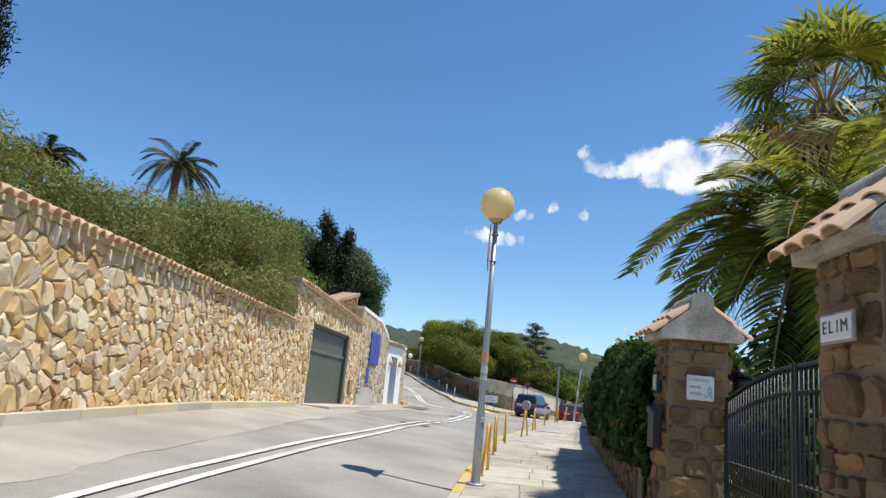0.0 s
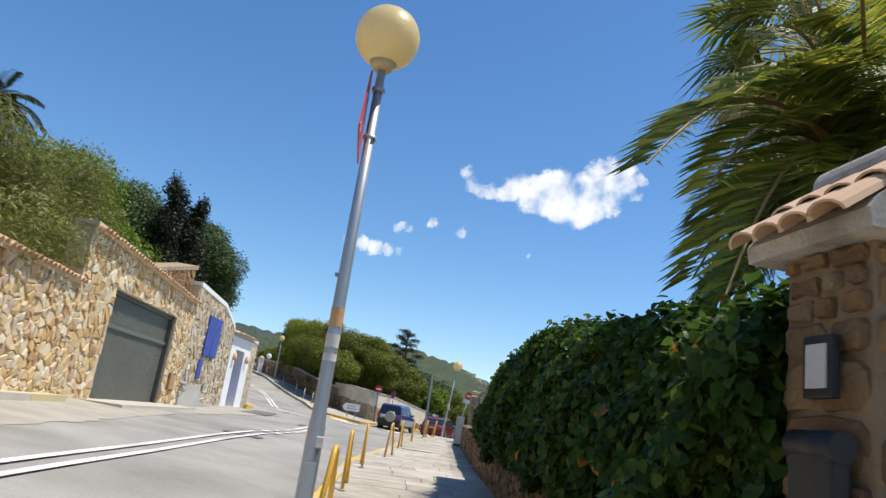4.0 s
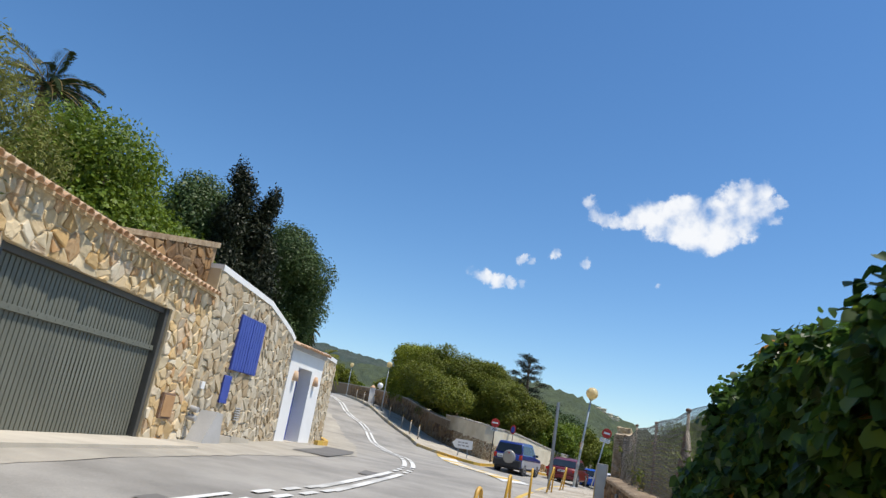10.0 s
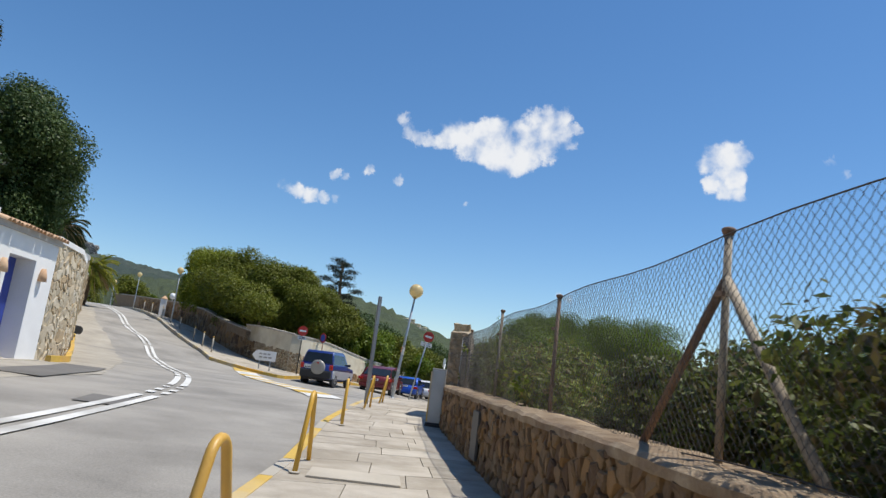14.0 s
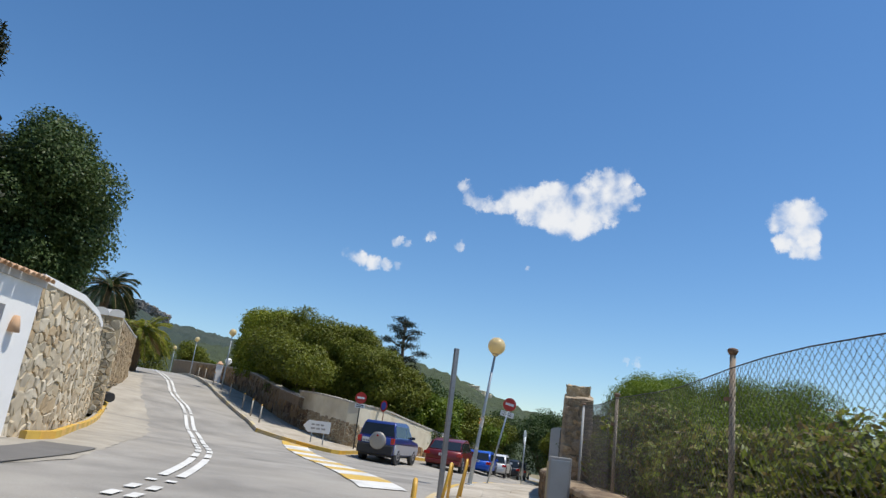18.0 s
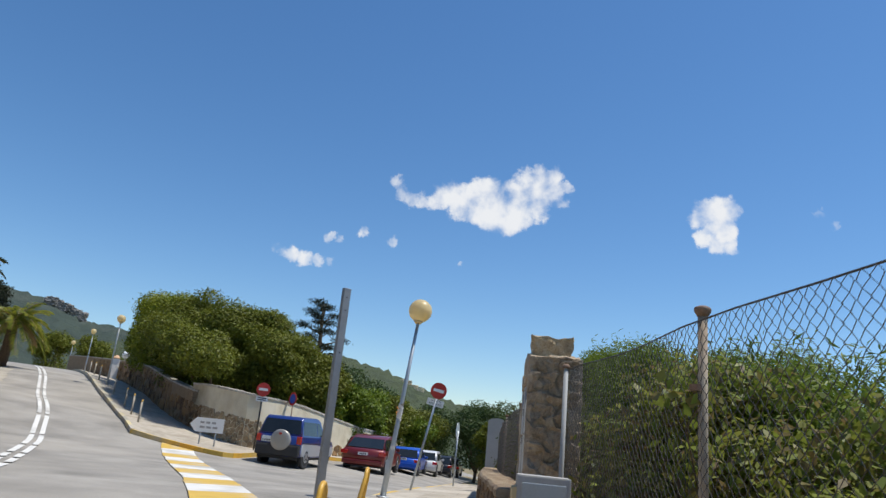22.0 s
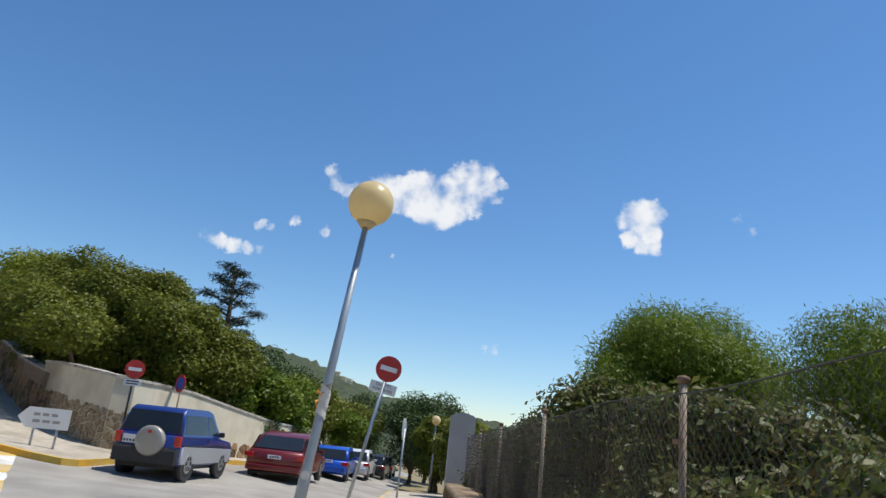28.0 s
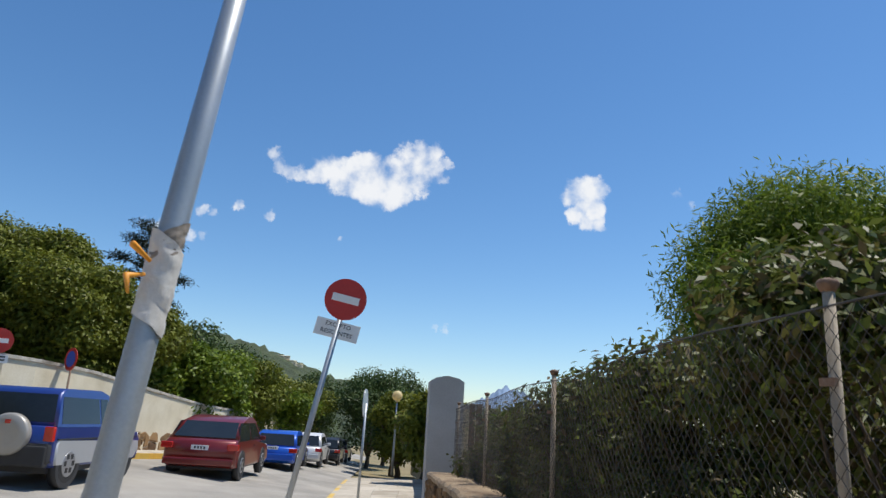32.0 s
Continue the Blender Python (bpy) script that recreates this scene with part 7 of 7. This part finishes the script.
# feather palm and fan palm behind the gate
def frond(bm_leaf, bm_rib, base, az, rise, length, droop, leaflet, seed, width=0.045):
    """One feather frond: an arching rib with two rows of leaflets."""
    r = random.Random(seed)
    pts = []
    d = Vector((math.sin(az), math.cos(az), 0))
    for i in range(15):
        t = i / 14
        pts.append(base + d * (length * t * (1 - 0.12 * t)) + Vector((0, 0, length * (rise * t - droop * t * t))))
    tube(bm_rib, pts, [0.028 * (1 - 0.85 * i / 14) + 0.004 for i in range(15)], 5, caps=False)
    n = 84
    for i in range(6, n):
        t = i / n
        k = min(13, int(t * 14))
        p = pts[k].lerp(pts[k + 1], t * 14 - k)
        way = (pts[k + 1] - pts[k]).normalized()
        side = way.cross(Vector((0, 0, 1))).normalized()
        up = side.cross(way)
        ln = leaflet * (0.55 + 0.9 * math.sin(math.pi * min(1, t * 0.93 + 0.07))) * r.uniform(0.85, 1.1)
        for s in (-1, 1):
            a = r.uniform(0.75, 1.0)
            dirv = (side * s * a + way * 0.75 + up * r.uniform(0.1, 0.4)).normalized()
            tip = p + dirv * ln + Vector((0, 0, -0.22 * ln))
            mid = p + dirv * ln * 0.5 + Vector((0, 0, -0.03 * ln))
            wv = (way * 0.8 - up * 0.5 * s).normalized() * width * 0.5
            vs = [bm_leaf.verts.new(q) for q in (p, mid + wv, tip, mid - wv)]
            bm_leaf.faces.new(vs)


def feather_palm(name, label, foot, crown, count, length, leaflet, mat, seed, trunk_r=0.22, skirt=True, dry=2, extra=(), group="", short=1.0):
    p = thing(name, label, "palm", foot, group=group)
    base = Vector(crown) - Vector(foot)
    tk = bmesh.new()
    n = 18
    pts = [base * (i / n) for i in range(n + 1)]
    tube(tk, pts, [trunk_r * (1.12 if i % 2 else 0.95) for i in range(n + 1)], 12)
    part("trunk", tk, "palm_bark", p)
    r = random.Random(seed)
    leaf, rib, dryl = bmesh.new(), bmesh.new(), bmesh.new()
    for i in range(count):
        az = 2 * math.pi * i * 0.382 + r.uniform(-0.2, 0.2)
        lev = i / count
        rise = 0.95 - 1.15 * lev + r.uniform(-0.08, 0.08)
        reach = length * r.uniform(0.85, 1.08) * (short if math.sin(az) < 0.15 and math.cos(az) > -0.45 else 1)
        frond(leaf, rib, base + Vector((0, 0, 0.1)), az, rise, reach, 0.55 + 0.25 * lev, leaflet, seed * 100 + i)
    for k, (dx, dy, ln, rise, droop) in enumerate(extra):
        frond(leaf, rib, base, math.atan2(dx, dy), rise, ln, droop, leaflet, seed * 100 + 60 + k)
    for i in range(dry):
        frond(dryl, rib, base, r.uniform(0, 6.28), -0.2, length * 0.7, 0.55, leaflet * 0.8, seed * 100 + 90 + i)
    stuffed("frond", leaf, mat, p)
    stuffed("rib", rib, "palm_dry", p)
    stuffed("dead_frond", dryl, "palm_dry", p)
    return p


feather_palm("date_palm", "large feather palm with green and yellowing fronds behind the gate", (5.6, 9.5, 0.3), (5.45, 9.35, 3.9), 60, 3.5, 0.46, "palm_leaf", 5, 0.4, dry=0, short=0.5, extra=((-3.45, -1.75, 4.1, 0.45, 0.67), (-2.8, -1.2, 3.1, 0.25, 0.7), (-2.35, -1.6, 3.0, 0.75, 0.6), (-3.2, -1.4, 3.5, 0.55, 0.68), (-3.4, -2.2, 3.7, 0.5, 0.6), (-3.0, -3.0, 3.6, 0.7, 0.62), (-2.6, -2.4, 3.2, 0.25, 0.6), (-2.2, -3.2, 3.4, 0.5, 0.6), (-1.4, -3.4, 3.3, 0.6, 0.6), (-2.5, -3.6, 3.7, 0.4, 0.55)))


def fan_palm(name, label, foot, crown, count, size, mat, seed):
    p = thing(name, label, "palm", foot)
    base = Vector(crown) - Vector(foot)
    part("trunk", tubed([base * (i / 14) for i in range(15)], [0.3 * (1.1 if i % 2 else 0.95) for i in range(15)], 12), "palm_bark", p)
    r = random.Random(seed)
    leaf, rib, dry = bmesh.new(), bmesh.new(), bmesh.new()
    for i in range(count):
        az, el = 2 * math.pi * i * 0.382, math.radians(r.uniform(-55, 75))
        d = Vector((math.sin(az) * math.cos(el), math.cos(az) * math.cos(el), math.sin(el)))
        hub = base + d * size * 0.75 + Vector((0, 0, 0.15))
        tube(rib, [base, base + d * size * 0.4 + Vector((0, 0, 0.1)), hub], [0.02, 0.016, 0.012], 5, caps=False)
        side = d.cross(Vector((0, 0, 1))).normalized()
        up = side.cross(d).normalized()
        use = dry if el < math.radians(-38) else leaf
        for k in range(22):
            a = math.radians(-115 + 230 * k / 21)
            w = (d * math.cos(a) + side * math.sin(a)).normalized()
            tip = hub + w * size * r.uniform(0.62, 0.8) + Vector((0, 0, -size * 0.22 * r.uniform(0.6, 1.3)))
            mid = hub + w * size * 0.4 + up * 0.02
            wv = w.cross(up).normalized() * 0.028 * size
            use.faces.new([use.verts.new(q) for q in (hub, mid + wv, tip, mid - wv)])
    stuffed("frond", leaf, mat, p)
    stuffed("stalk", rib, "palm_dry", p)
    stuffed("dead_frond", dry, "palm_dry", p)
    skirt = [(0.0, 0.0, base.z - 0.6 - 0.28 * i, 0.42, 0.42, 0.35) for i in range(5)]
    leaf_cloud("skirt", [(base.x + a, base.y + b, c, d, e, g) for a, b, c, d, e, g in skirt], 1400, 0.45, "palm_bark", seed, p, fill=0.3, droop=1.6, aspect=0.12)
    return p


fan_palm("fan_palm", "tall fan palm with a shaggy trunk behind the hedge", (7.7, 12.4, 0.3), (7.6, 12.5, 7.9), 46, 1.55, "palm_leaf", 9)
# garden shrubs behind the gate
tree("garden_shrub", "dark leafy shrub in the garden behind the iron gate", "shrub", (4.4, 7.0, 0.2), lumps((4.3, 7.2, 1.0), (1.0, 1.3, 1.0), 12, 3), 5000, 0.12, "green_leaf", 31, 0.05)
tree("garden_shrub", "yellow-green leafy shrub in the garden behind the iron gate", "shrub", (5.4, 5.6, 0.1), lumps((5.4, 5.9, 0.6), (1.3, 1.2, 0.8), 12, 4), 5000, 0.10, "grove_bright", 32, 0.05)
tree("garden_tree", "dark evergreen mass behind the palms", "tree", (7.6, 9.5, 0.2), lumps((5.9, 8.6, 1.9), (1.5, 2.4, 1.5), 24, 5), 14000, 0.16, "carob_leaf", 33, 0.12)

# greenery behind the fence
r = random.Random(71)
for k in range(9):
    y = 17.2 + k * 1.55
    x = fence_x(y) + r.uniform(0.75, 1.3)
    h = float(np.interp(y, (17, 19.5, 23, 25.5, 27.2, 28.8, 30.5), (2.1, 1.95, 2.05, 2.0, 2.1, 2.45, 2.4))) + r.uniform(-0.1, 0.12)
    tree("fence_shrub", "tangled half-dry shrub pressed against the wire fence", "shrub", (x, y, 0.6), lumps((x, y, h - 0.62), (0.8, 1.05, 0.62), 11, 80 + k) + [(x - 0.2, y, 1.0, 0.5, 0.9, 0.5)], 13000, 0.072, "shrub_leaf" if k > 3 else "shrub_dark", 90 + k, 0.03, group="fence shrubs", fill=0.8, aspect=0.45)
for x, y, h, rr, seed in ((9.0, 25.2, 2.2, 1.4, 3), (9.6, 29.9, 2.85, 1.25, 4), (10.9, 33.4, 3.2, 1.2, 5), (8.0, 21.0, 2.45, 1.2, 6)):
    tree("wild_shrub", "rounded feathery green shrub behind the fence", "shrub", (x, y, 0.5), lumps((x, y, h - 1.1), (rr, rr, 1.1), 20, seed + 40), 30000, 0.08, "feather_leaf", 120 + seed, 0.06, group="wild shrubs", fill=0.55, aspect=0.2)
for k in range(8):
    y = 33.4 + k * 1.85
    x = fence_x(y) + r.uniform(0.8, 1.3)
    h = float(np.interp(y, (33, 36, 38.5, 41, 44, 48), (2.3, 2.6, 2.9, 2.75, 2.45, 2.2))) + r.uniform(-0.12, 0.12)
    tree("fence_shrub", "dense glossy shrub behind the wire fence", "shrub", (x, y, 0.5), lumps((x, y, h - 0.75), (0.85, 1.15, 0.75), 13, 180 + k) + [(x - 0.2, y, 1.1, 0.55, 1.0, 0.6)], 14000, 0.085, "shrub_dark", 190 + k, 0.03, group="fence shrubs", fill=0.85, aspect=0.42, droop=0.7)
for x, y, h, rr, seed in ((14.8, 41.0, 4.45, 1.35, 11), (16.9, 42.6, 4.9, 1.6, 12), (17.8, 38.9, 4.9, 2.1, 13)):
    tree("tamarisk", "large rounded tree of fine feathery green foliage", "tree", (x, y, 0.4), lumps((x, y, h - 1.5), (rr, rr, 1.5), 30, seed), 90000, 0.085, "feather_leaf", 210 + seed, 0.14, group="feathery trees", fill=0.5, aspect=0.2)

# garden behind the left wall
tree("olive_tree", "broad grey-green olive tree hanging over the garden wall", "tree", (-6.6, 16.5, 1.2), lumps((-6.3, 12.5, 3.85), (1.6, 3.0, 1.1), 20, 1) + lumps((-6.0, 17.0, 4.4), (1.8, 3.2, 1.6), 34, 2) + lumps((-5.3, 21.0, 4.5), (1.5, 2.2, 1.7), 22, 3) + [(-4.2, 18.2, 3.5, 0.7, 1.6, 0.55), (-4.1, 16.2, 3.5, 0.6, 1.4, 0.5), (-4.0, 19.8, 3.7, 0.55, 1.0, 0.6), (-4.15, 14.4, 3.15, 0.45, 0.9, 0.4), (-4.0, 15.9, 3.2, 0.4, 0.7, 0.45), (-4.3, 13.2, 3.2, 0.45, 0.8, 0.4), (-4.1, 17.2, 3.35, 0.45, 0.7, 0.45)], 100000, 0.11, "olive_leaf", 301, 0.25, fill=0.5, aspect=0.22)
tree("garden_shrub", "reddish-green flowering bush above the garden wall", "shrub", (-7.2, 8.5, 1.0), lumps((-7.0, 8.3, 3.45), (1.5, 2.4, 1.15), 22, 6), 26000, 0.09, "shrub_leaf", 302, 0.08, fill=0.5, aspect=0.25)
flower = thing("oleander_flower", "small cluster of pink flowers on the garden bush", "flower", (-5.75, 7.6, 3.55))
leaf_cloud("petals", [(0, 0, 0, 0.12, 0.12, 0.1)], 60, 0.07, material("pink_petal", [(0.6, 0.12, 0.2), (0.7, 0.2, 0.28)], 0.6, 5, 30, 0.0), 5, flower)
tree("evergreen_tree", "broad bright green tree behind the garage", "tree", (-9.5, 34, 2), lumps((-9.2, 33, 6.3), (3.2, 5.0, 2.8), 40, 8), 100000, 0.16, "green_leaf", 303, 0.35, fill=0.4)
tree("evergreen_tree", "darker green tree behind the stone house", "tree", (-9.0, 42, 2), lumps((-8.8, 42, 8.2), (2.8, 4.0, 3.2), 34, 9), 70000, 0.16, "carob_leaf", 304, 0.35, fill=0.4)
tree("carob_tree", "dense dark green tree above the house wall", "tree", (-6.0, 47, 1.6), lumps((-5.6, 46.5, 7.2), (2.8, 3.0, 3.6), 70, 10, small=0.3) + lumps((-5.6, 47, 5.4), (1.4, 2.0, 1.2), 14, 12), 120000, 0.13, "carob_leaf", 305, 0.35, fill=0.4)
for x, y, h, w, seed in ((-6.2, 38.6, 10.9, 0.95, 21), (-5.2, 39.4, 10.2, 1.0, 22)):
    n = 16
    g2 = random.Random(seed)
    col = [(x + g2.uniform(-0.25, 0.25), y + g2.uniform(-0.25, 0.25), 2.6 + (h - 3.0) * i / n, w * (1.15 - 0.75 * (i / n) ** 1.6) * g2.uniform(0.8, 1.15), w * (1.15 - 0.75 * (i / n) ** 1.6), 0.75) for i in range(n + 1)]
    tree("cypress_tree", "tall blackish cypress with a ragged top", "tree", (x, y, 1.4), col, 42000, 0.15, "cypress_leaf", seed + 300, 0.18, group="cypresses", fill=0.8, aspect=0.42, droop=-1.0)
g2 = random.Random(50)
col = [(-15.0 + g2.uniform(-0.2, 0.2), 20, 3 + 11 * i / 16, 0.75 * (1.1 - 0.5 * (i / 16) ** 2), 0.75, 0.8) for i in range(17)]
tree("cypress_tree", "tall slim cypress at the garden's back", "tree", (-15, 20, 1.8), col, 12000, 0.2, "cypress_leaf", 350, 0.18, group="cypresses", fill=0.5, aspect=0.3, droop=-1.2)
for k, (x, y, z, s) in enumerate(((-15.7, 39.4, 13.2, 2.7), (-18.3, 30, 10.1, 1.9), (-8.0, 68, 8.2, 2.3))):
    feather_palm("date_palm", "dark feather palm rising above the garden trees", (x, y, 2), (x, y, z), 26, s, 0.42, "palm_far", 400 + k, 0.24, dry=0, group="garden palms")
feather_palm("date_palm", "stocky palm with drooping fronds behind the uphill wall", (-7.0, 75.6, 3), (-6.8, 75.4, 6.3), 34, 2.5, 0.45, "palm_leaf", 410, 0.28, dry=5, group="garden palms")

tree("evergreen_tree", "ragged dark evergreen above the uphill garden wall", "tree", (-9.4, 78, 3), lumps((-9.4, 78, 6.9), (1.6, 1.8, 2.0), 22, 15), 16000, 0.2, "cypress_leaf", 306, 0.2, fill=0.5)

# grove behind the far wall, pine, trees down the side street
far_x = lambda y: float(np.interp(y, (55.9, 58.3, 63.5, 76, 92), (6.5, 5.3, 3.7, 0.7, -2.6)))
grove = ((1.7, 76.8, 7.1, 2.2, "grove_bright"), (2.8, 73.0, 7.2, 2.5, "grove_bright"), (4.4, 69.5, 6.6, 2.4, "grove_leaf"), (6.2, 66.8, 6.1, 2.3, "grove_leaf"), (7.6, 64.2, 5.6, 2.2, "grove_leaf"), (8.8, 62.2, 4.5, 2.0, "grove_leaf"), (10.4, 63.0, 3.9, 1.8, "grove_leaf"), (5.6, 63.0, 4.6, 1.7, "grove_leaf"), (4.2, 66.5, 5.0, 1.7, "grove_leaf"))
for k, (x, y, z, rr, mat) in enumerate(grove):
    tree("mastic_tree", "rounded yellow-green evergreen tree behind the far wall", "tree", (x, y, gz(x, y)), lumps((x, y, z), (rr, rr, rr * 0.95), 24, 500 + k) + [(x, y, z - rr * 0.9, rr * 0.8, rr * 0.8, rr * 0.5)] + [(far_x(y + d) - 0.25, y + d, road_z(far_x(y + d), y + d) + 3.3 + 0.4 * (k % 3), 1.0, 1.25, 0.9) for d in (-1.5, 0.4)] * (y > 62.5 and x < 8 and k > 0) + [(far_x(b) - 0.1, b, road_z(far_x(b), b) + 3.2, 1.0, 1.0, 0.75) for b in (58.2, 59.6, 61.0, 62.4)] * (k == 7), 46000, 0.155, mat, 520 + k, 0.2, group="grove", fill=0.4)
# umbrella-like dark pine
pine = thing("pine_tree", "dark pine with layered open branches", "tree", (11.0, 66.5, gz(11, 66.5)))
part("trunk", tubed([(0, 0, -0.3), (0.2, 0, 4), (0.0, 0, 8.4)], [0.25, 0.18, 0.05], 9), "bark", pine)
g2 = random.Random(77)
pads = []
for i in range(26):
    z = 3.8 + 4.6 * i / 26
    a = i * 2.4
    rr = (2.1 - 1.5 * i / 26) * g2.uniform(0.5, 1.0)
    e = Vector((rr * math.cos(a), rr * math.sin(a), z + 0.2))
    part("limb", tubed([(0.1, 0, z - 0.25), e], [0.06, 0.02], 5), "bark", pine)
    pads.append((e.x, e.y, e.z, 0.6, 0.6, 0.13))
leaf_cloud("needles", pads, 7000, 0.2, "pine_leaf", 78, pine, fill=0.8, aspect=0.16)
street = ((12.6, 64.5, 2.9, 1.6, "green_leaf"), (14.4, 68, 2.9, 1.8, "green_leaf"), (16.8, 72, 2.7, 1.9, "grove_leaf"), (13.5, 71, 4.0, 2.2, "carob_leaf"), (19.6, 77, 2.6, 2.0, "green_leaf"), (22.5, 83, 2.4, 2.2, "grove_leaf"), (17.5, 79, 3.6, 2.4, "carob_leaf"), (27.5, 82, 3.2, 2.5, "carob_leaf"), (30.5, 86, 3.6, 2.6, "carob_leaf"), (26.5, 92, 3.0, 2.8, "carob_leaf"), (21, 92, 3.4, 2.8, "green_leaf"), (24.5, 70.5, 1.9, 1.5, "grove_leaf"), (26.5, 75.5, 2.2, 1.7, "carob_leaf"), (21.0, 60.0, 1.9, 1.2, "grove_leaf"), (23.0, 64.5, 2.0, 1.3, "shrub_leaf"))
for k, (x, y, z, rr, mat) in enumerate(street):
    tree("street_tree", "leafy evergreen tree beside the side street", "tree", (x, y, gz(x, y)), lumps((x, y, z), (rr, rr, rr * 0.9), 20, 600 + k) + [(x, y, z - rr * 0.8, rr * 0.8, rr * 0.8, rr * 0.6)], 15000, 0.2, mat, 620 + k, 0.15, group="street trees", fill=0.4)
up_hill = ((-6.5, 124, 6.2, 1.8, "green_leaf"), (-9, 122, 8.0, 2.5, "grove_leaf"), (-22, 124, 8, 2.4, "carob_leaf"), (-17, 140, 9.5, 2.6, "grove_leaf"), (2.5, 92, 6.0, 2.4, "green_leaf"), (-30, 150, 10.5, 3, "green_leaf"), (-1.0, 118, 7.5, 2.4, "grove_leaf"))
for k, (x, y, z, rr, mat) in enumerate(up_hill):
    tree("hillside_tree", "evergreen tree on the slope beside the uphill road", "tree", (x, y, gz(x, y)), lumps((x, y, z), (rr, rr, rr * 0.9), 18, 700 + k) + [(x, y, z - rr, rr * 0.8, rr * 0.8, rr * 0.7)], 9000, 0.32, mat, 720 + k, 0.2, group="hillside trees", fill=0.4)


# ---- hills ----
def hill(name, label, az, el, r0, r1, mat, bumps, seed):
    """A range seen from the street: elevation of its crest by azimuth, rising from r0 to r1 metres away."""
    verts, n, m = [], 240, 26
    for i in range(n + 1):
        a = az[0] + (az[-1] - az[0]) * i / n
        crest = math.tan(radians(float(np.interp(a, az, el)))) * r1
        for j in range(m + 1):
            t = j / m
            rr = r0 + (r1 - r0) * t
            x, y = 7 + rr * math.sin(radians(a)), 28 + rr * math.cos(radians(a))
            rise = t**0.85 if t < 1 else 1
            z = -6 + (crest + 1.6 + 6) * rise + bumps * (noise.noise(Vector((x, y, seed)) * (0.9 / bumps)) + 0.6 * noise.noise(Vector((x, y, seed)) * (2.3 / bumps))) * min(1, 2 * t)
            verts.append((x, y, z))
    w = m + 1
    faces = [(i * w + j, (i + 1) * w + j, (i + 1) * w + j + 1, i * w + j + 1) for i in range(n) for j in range(m)]
    me = bpy.data.meshes.new(name)
    me.from_pydata(verts, [], faces)
    for p in me.polygons:
        p.use_smooth = True
    return tagged(link(name, me, mat), label, "hill", kind="structure")


hill("backdrop_hill", "low hill covered with dark green scrub and pines", (-2, 4, 8, 10.7, 13.6, 16.5, 20, 25.7, 31, 40, 60, 90), (5.3, 5.8, 6.0, 5.75, 5.1, 4.0, 2.9, 2.3, 1.4, 1.0, 0.8, 0.5), 150, 420, "hill_wood", 2.2, 1.0)
hill("backdrop_foothill", "wooded foot of the mountain beyond the brow of the road", (-40, -24, -18, -14.4, -12.6, -10.3, -7.5, -3, 2), (4.5, 4.2, 4.0, 3.7, 4.3, 4.1, 4.8, 4.9, 4.6), 260, 620, "hill_wood", 2.5, 3.0)
hill("backdrop_mountain", "wooded mountain with a pale rocky crest", (-70, -40, -22, -17, -15.4, -13.9, -12, -10.8, -9.6, -7.6, -6.4, -2, 3, 10), (6, 8, 8.2, 7.8, 7.45, 7.3, 6.9, 6.5, 5.95, 5.75, 5.65, 5.2, 4, 2), 300, 1100, "mountain", 6.0, 5.0)
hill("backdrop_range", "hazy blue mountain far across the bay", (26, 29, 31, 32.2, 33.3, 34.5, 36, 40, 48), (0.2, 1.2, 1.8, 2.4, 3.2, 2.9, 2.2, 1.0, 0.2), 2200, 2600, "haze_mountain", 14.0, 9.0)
crags = thing("crag", "pale grey rock crags along the mountain's crest", "rock", kind="structure")
rc = random.Random(8)
for k in range(60):
    t = rc.random()
    a, e, s = -12.2 + 2.5 * t + rc.gauss(0, 0.1), 7.2 - 0.95 * t - abs(rc.gauss(0, 0.25)), rc.uniform(2.5, 6)
    ob = part("rock_face", rough_block(bmesh.new(), -s, s, -s, s, lambda y: s * 0.9, 4, s * 0.35, k), "crag", crags)
    d = 960
    ob.location = (7 + d * math.sin(radians(a)), 28 + d * math.cos(radians(a)), d * math.tan(radians(e)))
rocks = thing("rock_outcrop", "bare pale rock scar on the wooded hillside", "rock", kind="structure")
for k, (a, e, s) in enumerate(((15.0, 4.35, 5.0), (15.7, 4.1, 4.0), (16.3, 3.9, 3.4))):
    d = 385
    bm = rough_block(bmesh.new(), -s, s, -1, 1, lambda y: s * 0.55, 6, 0.5, k)
    ob = part("rock_face", bm, "cream_render", rocks)
    ob.location = (7 + d * math.sin(radians(a)), 28 + d * math.cos(radians(a)), d * math.tan(radians(e)))
villa = thing("house", "low house with a terracotta hipped roof among the trees", "house", (24.5, 97, -1.0), -20)
part("wall", boxed(0, 0, 0, 9, 7, 3.4, 0.05), "cream_render", villa)
bm = bmesh.new()
prism(bm, Matrix.Translation((0, -3.8, 3.4)) @ Matrix.Diagonal((1, -1, 1, 1)), [(-5, 0), (5, 0), (1.2, 1.7), (-1.2, 1.7)], 7.6)
part("roof", bm, "terracotta_joined", villa)
for x in (-2.5, 2.5):
    win = part("window", boxed(x, -3.52, 1.2, 1.0, 0.08, 1.2), "car_glass", villa)
    part("sill", boxed(x, -3.6, 1.12, 1.2, 0.2, 0.08), "whitewash", win)
